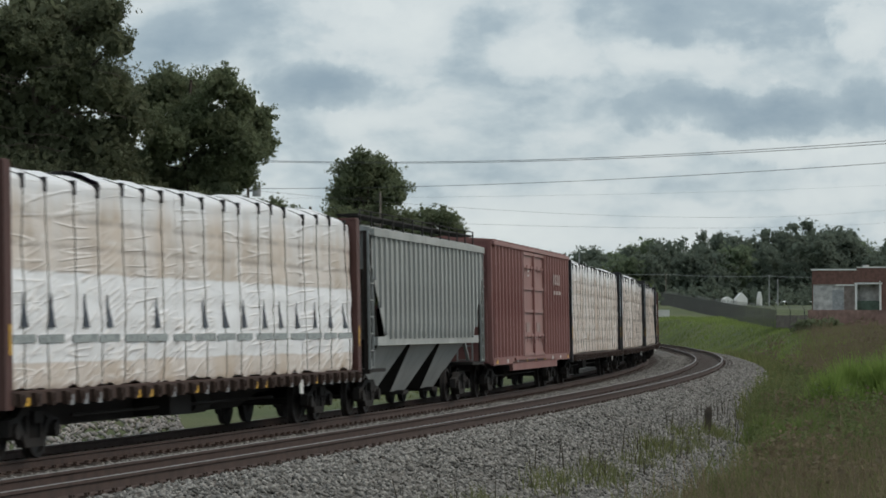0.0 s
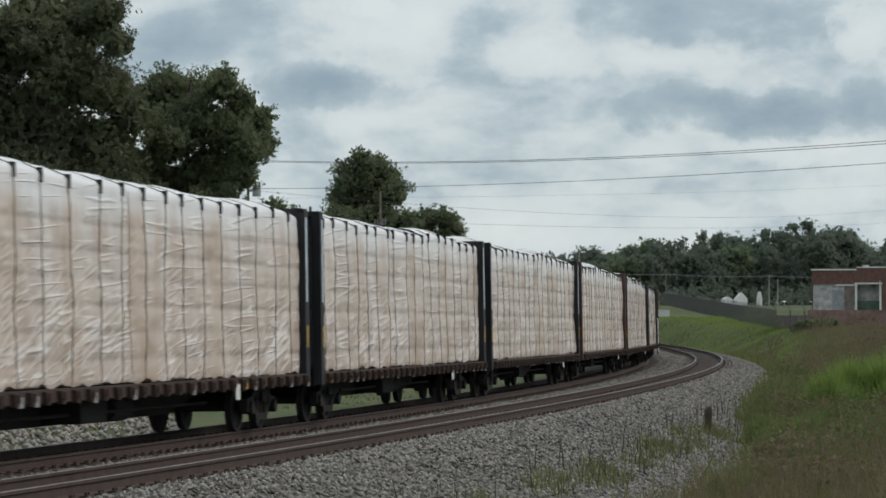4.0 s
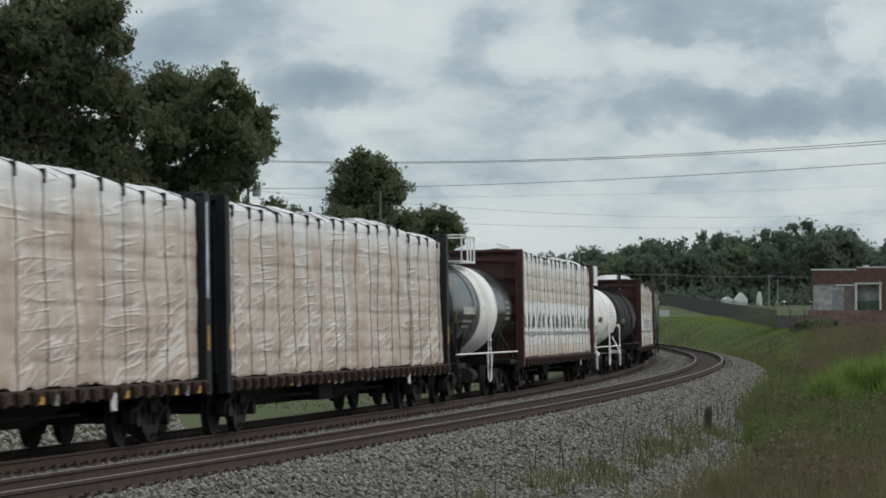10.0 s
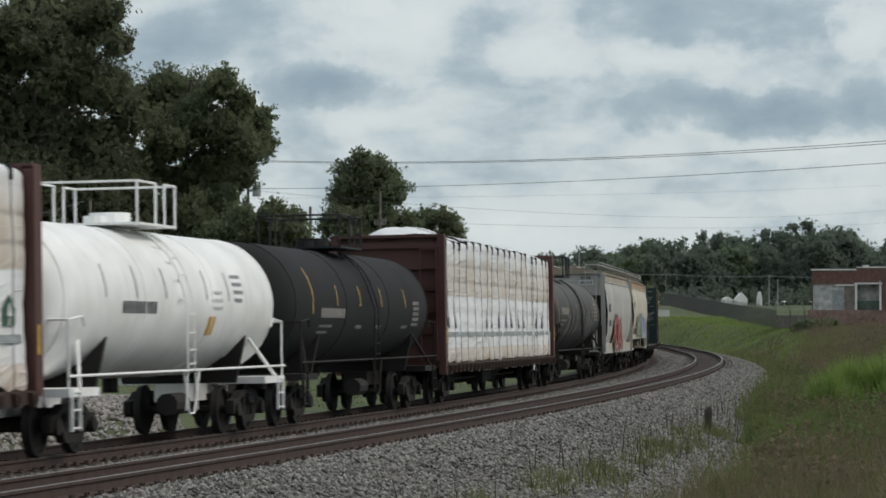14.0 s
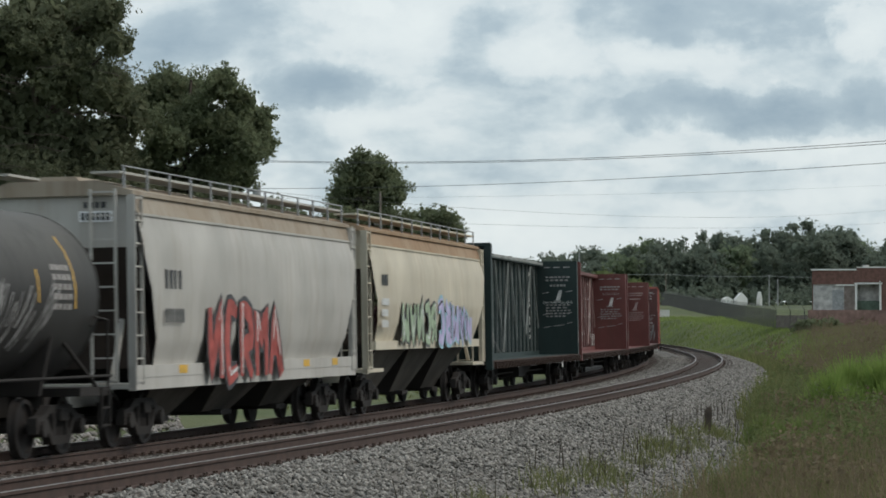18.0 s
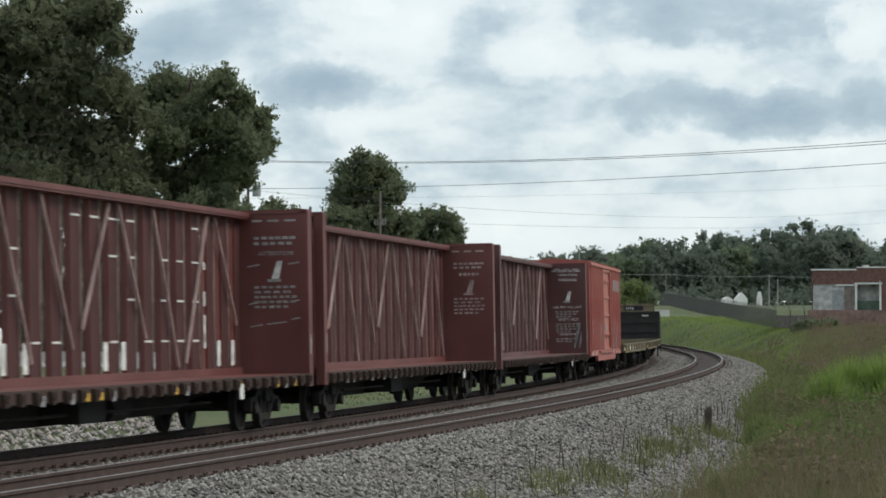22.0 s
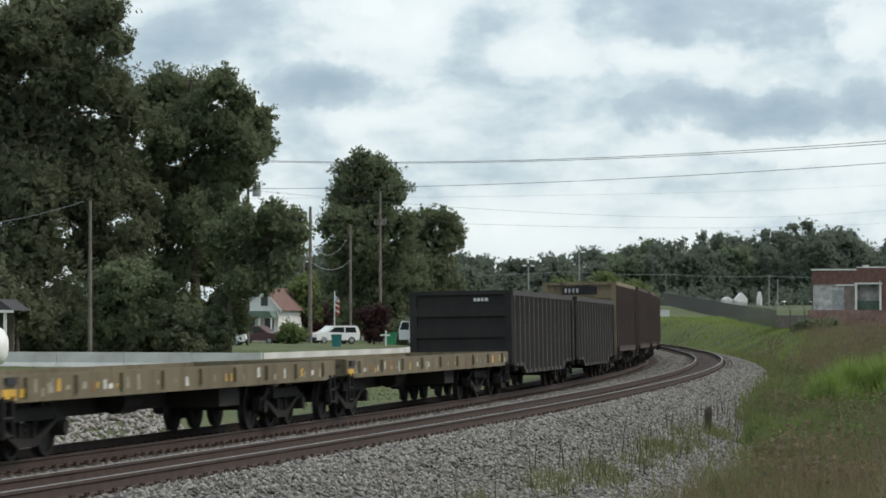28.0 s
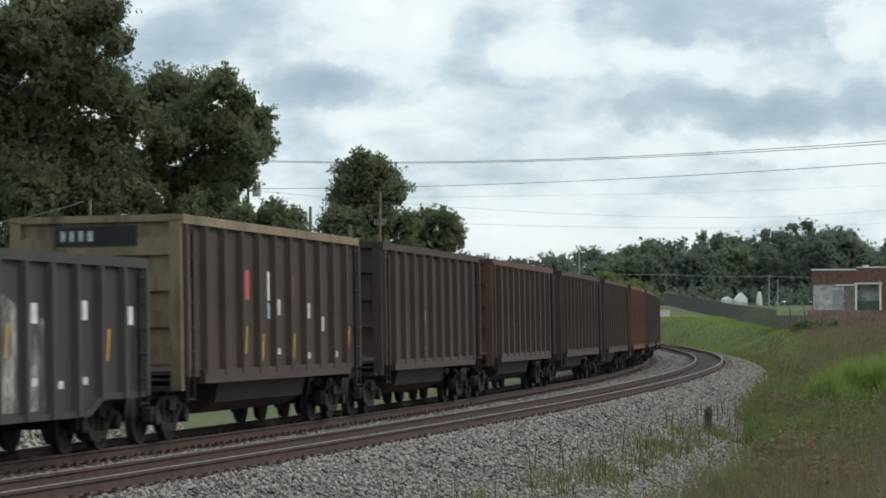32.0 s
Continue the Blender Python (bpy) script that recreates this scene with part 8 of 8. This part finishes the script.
    f = tagged(new("flagpole"), "white flagpole with a limp red, white and blue flag", "flagpole")
    f.matrix_basis = pose(-10.1, 277, -0.4)
    part("shaft", MB().tube((0, 0, 0), (0, 0, 4.9), 0.05, 8), M["housewhite"], f)
    fl = part("flag", MB().grid(lambda i, j: (0.05 + 0.42 * i, 0.06 * math.sin(i * 9 + j * 2), 4.5 - 1.7 * j - 0.25 * i), 8, 8), M["gr_red"], f, "limp striped flag")
    for k in range(3):
        part("stripe", MB().grid(lambda i, j, k=k: (0.05 + 0.42 * i, -0.012 + 0.06 * math.sin(i * 9 + (0.15 + 0.3 * k + 0.1 * j) * 2), 4.5 - 1.7 * (0.15 + 0.3 * k + 0.1 * j) - 0.25 * i), 8, 2), M["mark"], fl)
    part("canton", MB().grid(lambda i, j: (0.05 + 0.2 * i, -0.015 + 0.06 * math.sin(0.48 * i * 9 + j * 1.0), 4.5 - 0.6 * j - 0.12 * i), 4, 4), M["gr_blue"], fl)
    p = tagged(new("sign_post"), "white timber sign post by the drive", "post")
    p.matrix_basis = pose(-4.9, 255, -0.4)
    part("post", MB().box(-0.06, 0.06, -0.06, 0.06, 0, 1.3), M["housewhite"], p)
    part("arm", MB().box(-0.5, 0.35, -0.05, 0.05, 0.85, 0.98), M["housewhite"], p)
    p = tagged(new("marker_post"), "short dark timber stub beside the ballast", "post")
    p.matrix_basis = pose(6.42, 72.3, -0.75, 0, 3)
    part("stub", MB().prism([(-0.085, -0.08), (0.085, -0.08), (0.085, 0.08), (-0.085, 0.08)], 'z', 0, 0.6).prism([(-0.06, -0.06), (0.07, -0.07), (0.05, 0.06), (-0.06, 0.05)], 'z', 0.6, 0.66), M["bark"], p)


def make_building():
    b = tagged(new("derelict_building"), "derelict flat-roofed brick building with peeling white wall", "building")
    b.matrix_basis = pose(36.0, 290, 0.25, 0, 0, -8)
    part("base_wall", MB().box(-0.4, 20, 0, 0.5, -0.6, 2.5), M["oldbrick"], b, "weathered brick loading-dock base")
    part("wall", MB().box(0.1, 3.1, 0.15, 0.45, 2.5, 5.0), M["oldplaster"], b, "peeling white painted wall")
    part("pier", MB().box(3.1, 4.15, 0.1, 0.5, 2.5, 5.0), M["sootbrick"], b, "sooty grey-brown brick pier")
    part("door", MB().box(1.95, 3.05, 0.1, 0.16, 2.5, 4.45), M["grey_metal"], b, "pale grey steel door")
    part("frame_post", MB().box(4.15, 4.35, 0.0, 0.2, 2.5, 5.05), M["housewhite"], b)
    part("frame_post", MB().box(6.5, 6.7, 0.0, 0.2, 2.5, 5.3), M["housewhite"], b)
    part("lintel", MB().box(4.1, 6.8, 0.0, 0.2, 5.0, 5.16).box(2.3, 4.1, 0.02, 0.2, 4.86, 4.99), M["housewhite"], b)
    part("back_wall", MB().box(4.2, 6.6, 1.3, 1.4, 2.5, 5.2), M["oldplaster"], b)
    part("inner_wall", MB().box(4.2, 6.6, 1.1, 1.2, 2.5, 3.4), M["shinglegreen"], b)
    part("wall", MB().box(6.7, 20, 0.1, 0.5, 2.5, 6.5), M["brick"], b)
    part("parapet", MB().box(0, 4.3, 0.05, 0.5, 5.0, 6.35), M["brick"], b, "red-brown brick parapet")
    part("parapet", MB().box(4.3, 20, 0.0, 0.5, 5.18, 6.6), M["brick"], b, "red-brown brick parapet")
    part("coping", MB().box(-0.1, 4.3, -0.05, 0.55, 6.35, 6.5), M["housewhite"], b)
    part("coping", MB().box(4.3, 20, -0.05, 0.55, 6.6, 6.72), M["housewhite"], b)
    part("roof", MB().box(0, 20, 0.5, 12, 5.9, 6.1), M["asphalt"], b)
    part("side_wall", MB().box(0, 0.4, 0.5, 12, -0.6, 6.3), M["brick"], b)
    part("roof_vent", MB().tube((5.2, 2, 6.1), (5.2, 2, 6.9), 0.3, 10), M["housewhite"], b)
    rnd = random.Random(3)
    br = MB().box(-0.11, 0.11, -0.012, 0.0, -0.035, 0.035).mesh("brick", M["oldbrick"])
    for k in range(220):
        x, z = rnd.random() * 6.4, rnd.choice((-0.2, 0.0)) + round(rnd.random() * 22) * 0.1
        at(part("brick", br, None, b), x, 0.0, z)
    f = tagged(new("chainlink_fence"), "tall dark chain-link fence with barbed wire top", "fence")
    line = [(36.8, 291), (33.6, 300), (34.3, 340), (35.4, 390), (36.8, 450), (38.2, 520)]
    slats, wires = MB(), MB()
    for (ax, ay), (bx, by) in zip(line, line[1:]):
        n = max(1, round(math.hypot(bx - ax, by - ay) / 3.0))
        for k in range(n):
            x0, y0 = ax + (bx - ax) * k / n, ay + (by - ay) * k / n
            x1, y1 = ax + (bx - ax) * (k + 1) / n, ay + (by - ay) * (k + 1) / n
            z0, z1 = ground_z(x0, y0), ground_z(x1, y1)
            part("post", MB().tube((x0, y0, z0 - 0.1), (x0, y0, z0 + 2.1), 0.045, 6).tube((x0, y0, z0 + 2.1), (x0 - 0.25, y0 - 0.05, z0 + 2.4), 0.03, 5), M["fencewire"], f)
            m = 11
            for j in range(m):
                q = (j + 0.5) / m
                x, y, z = x0 + (x1 - x0) * q, y0 + (y1 - y0) * q, z0 + (z1 - z0) * q
                slats.box(x - 0.008, x + 0.008, y - 0.012, y + 0.012, z + 0.05, z + 2.0)
            for hh, dx in ((2.05, 0), (2.18, -0.08), (2.28, -0.16), (2.38, -0.24)):
                wires.tube((x0 + dx, y0, z0 + hh), (x1 + dx, y1, z1 + hh), 0.014, 4)
    (ax, ay), (bx, by) = line[0], line[1]
    for k in range(6):
        x0, y0, x1, y1 = ax + (bx - ax) * k / 6, ay + (by - ay) * k / 6, ax + (bx - ax) * (k + 1) / 6, ay + (by - ay) * (k + 1) / 6
        z = ground_z(x0, y0)
        part("board_panel", MB().add([(x0, y0 - 0.06, z), (x1 + 0.02, y1 - 0.06, z), (x1 + 0.02, y1 - 0.06, z + 1.5), (x0, y0 - 0.06, z + 1.5), (x0, y0 - 0.02, z), (x1 + 0.02, y1 - 0.02, z), (x1 + 0.02, y1 - 0.02, z + 1.5), (x0, y0 - 0.02, z + 1.5)],
                                      [(0, 1, 2, 3), (7, 6, 5, 4), (0, 4, 5, 1), (1, 5, 6, 2), (2, 6, 7, 3), (3, 7, 4, 0)]), M["polewood"], f, "weathered grey board panel")
    tagged(part("privacy_slats", slats, M["fencewire"], f, "dark woven slats"), kind="stuff")
    tagged(part("barbed_wire", wires, M["grey_metal"], f), kind="stuff")
    c = tagged(new("concrete_block"), "pale concrete block on the grass bank", "block")
    c.matrix_basis = pose(28.4, 385, ground_z(28.4, 385))
    part("slab", MB().box(-0.9, 0.9, -0.5, 0.5, -0.2, 0.9), M["concrete"], c)


make_trees()
make_undergrowth()
make_poles()
make_wall()
make_houses()
make_vehicles()
make_building()
make_weeds()
make_stones()
make_track("far_track", 0.0, 0.0, CANT, "rusty curved railway track carrying the train")
make_track("near_track", SPACING, NEAR_UP, CANT_NEAR, "rusty curved railway track, banked, empty")


def car_pose(u, tc, t):
    dt = t - 16.0
    s = u - (17.7356 * dt + 0.054 * dt * dt / 2)
    a, b = line_at(s - tc), line_at(s + tc)
    fwd = (b - a).normalized()
    right = fwd.cross(Vector((0, 0, 1))).normalized()
    up = right.cross(fwd)
    q = Matrix((right, fwd, up)).transposed().to_4x4()
    return Matrix.Translation((a + b) / 2) @ q @ Matrix.Rotation(-CANT, 4, 'Y')


def motions():
    times = [0.5 * k for k in range(65)]
    by_car = {}
    for car, u, tc in cars:
        rows = [(t, car_pose(u, tc, t)) for t in times]
        by_car[car] = rows
        walk(car, rows)
    for load, car in loads:
        walk(load, by_car[car])
    # every wheel of the train turns alike: one set of keys serves them all
    first = wheelsets[0]
    rows = []
    for k in range(961):
        t = k / 30.0
        dt = t - 16.0
        run = 17.7356 * dt + 0.054 * dt * dt / 2
        rows.append((t, Matrix.Rotation(run / WHEEL_R, 4, 'X')))
    walk(first, rows)
    for w in wheelsets[1:]:
        w.rotation_mode = "QUATERNION"
        w.animation_data_create()
        w.animation_data.action = first.animation_data.action
        w.animation_data.action_slot = first.animation_data.action_slot


motions()
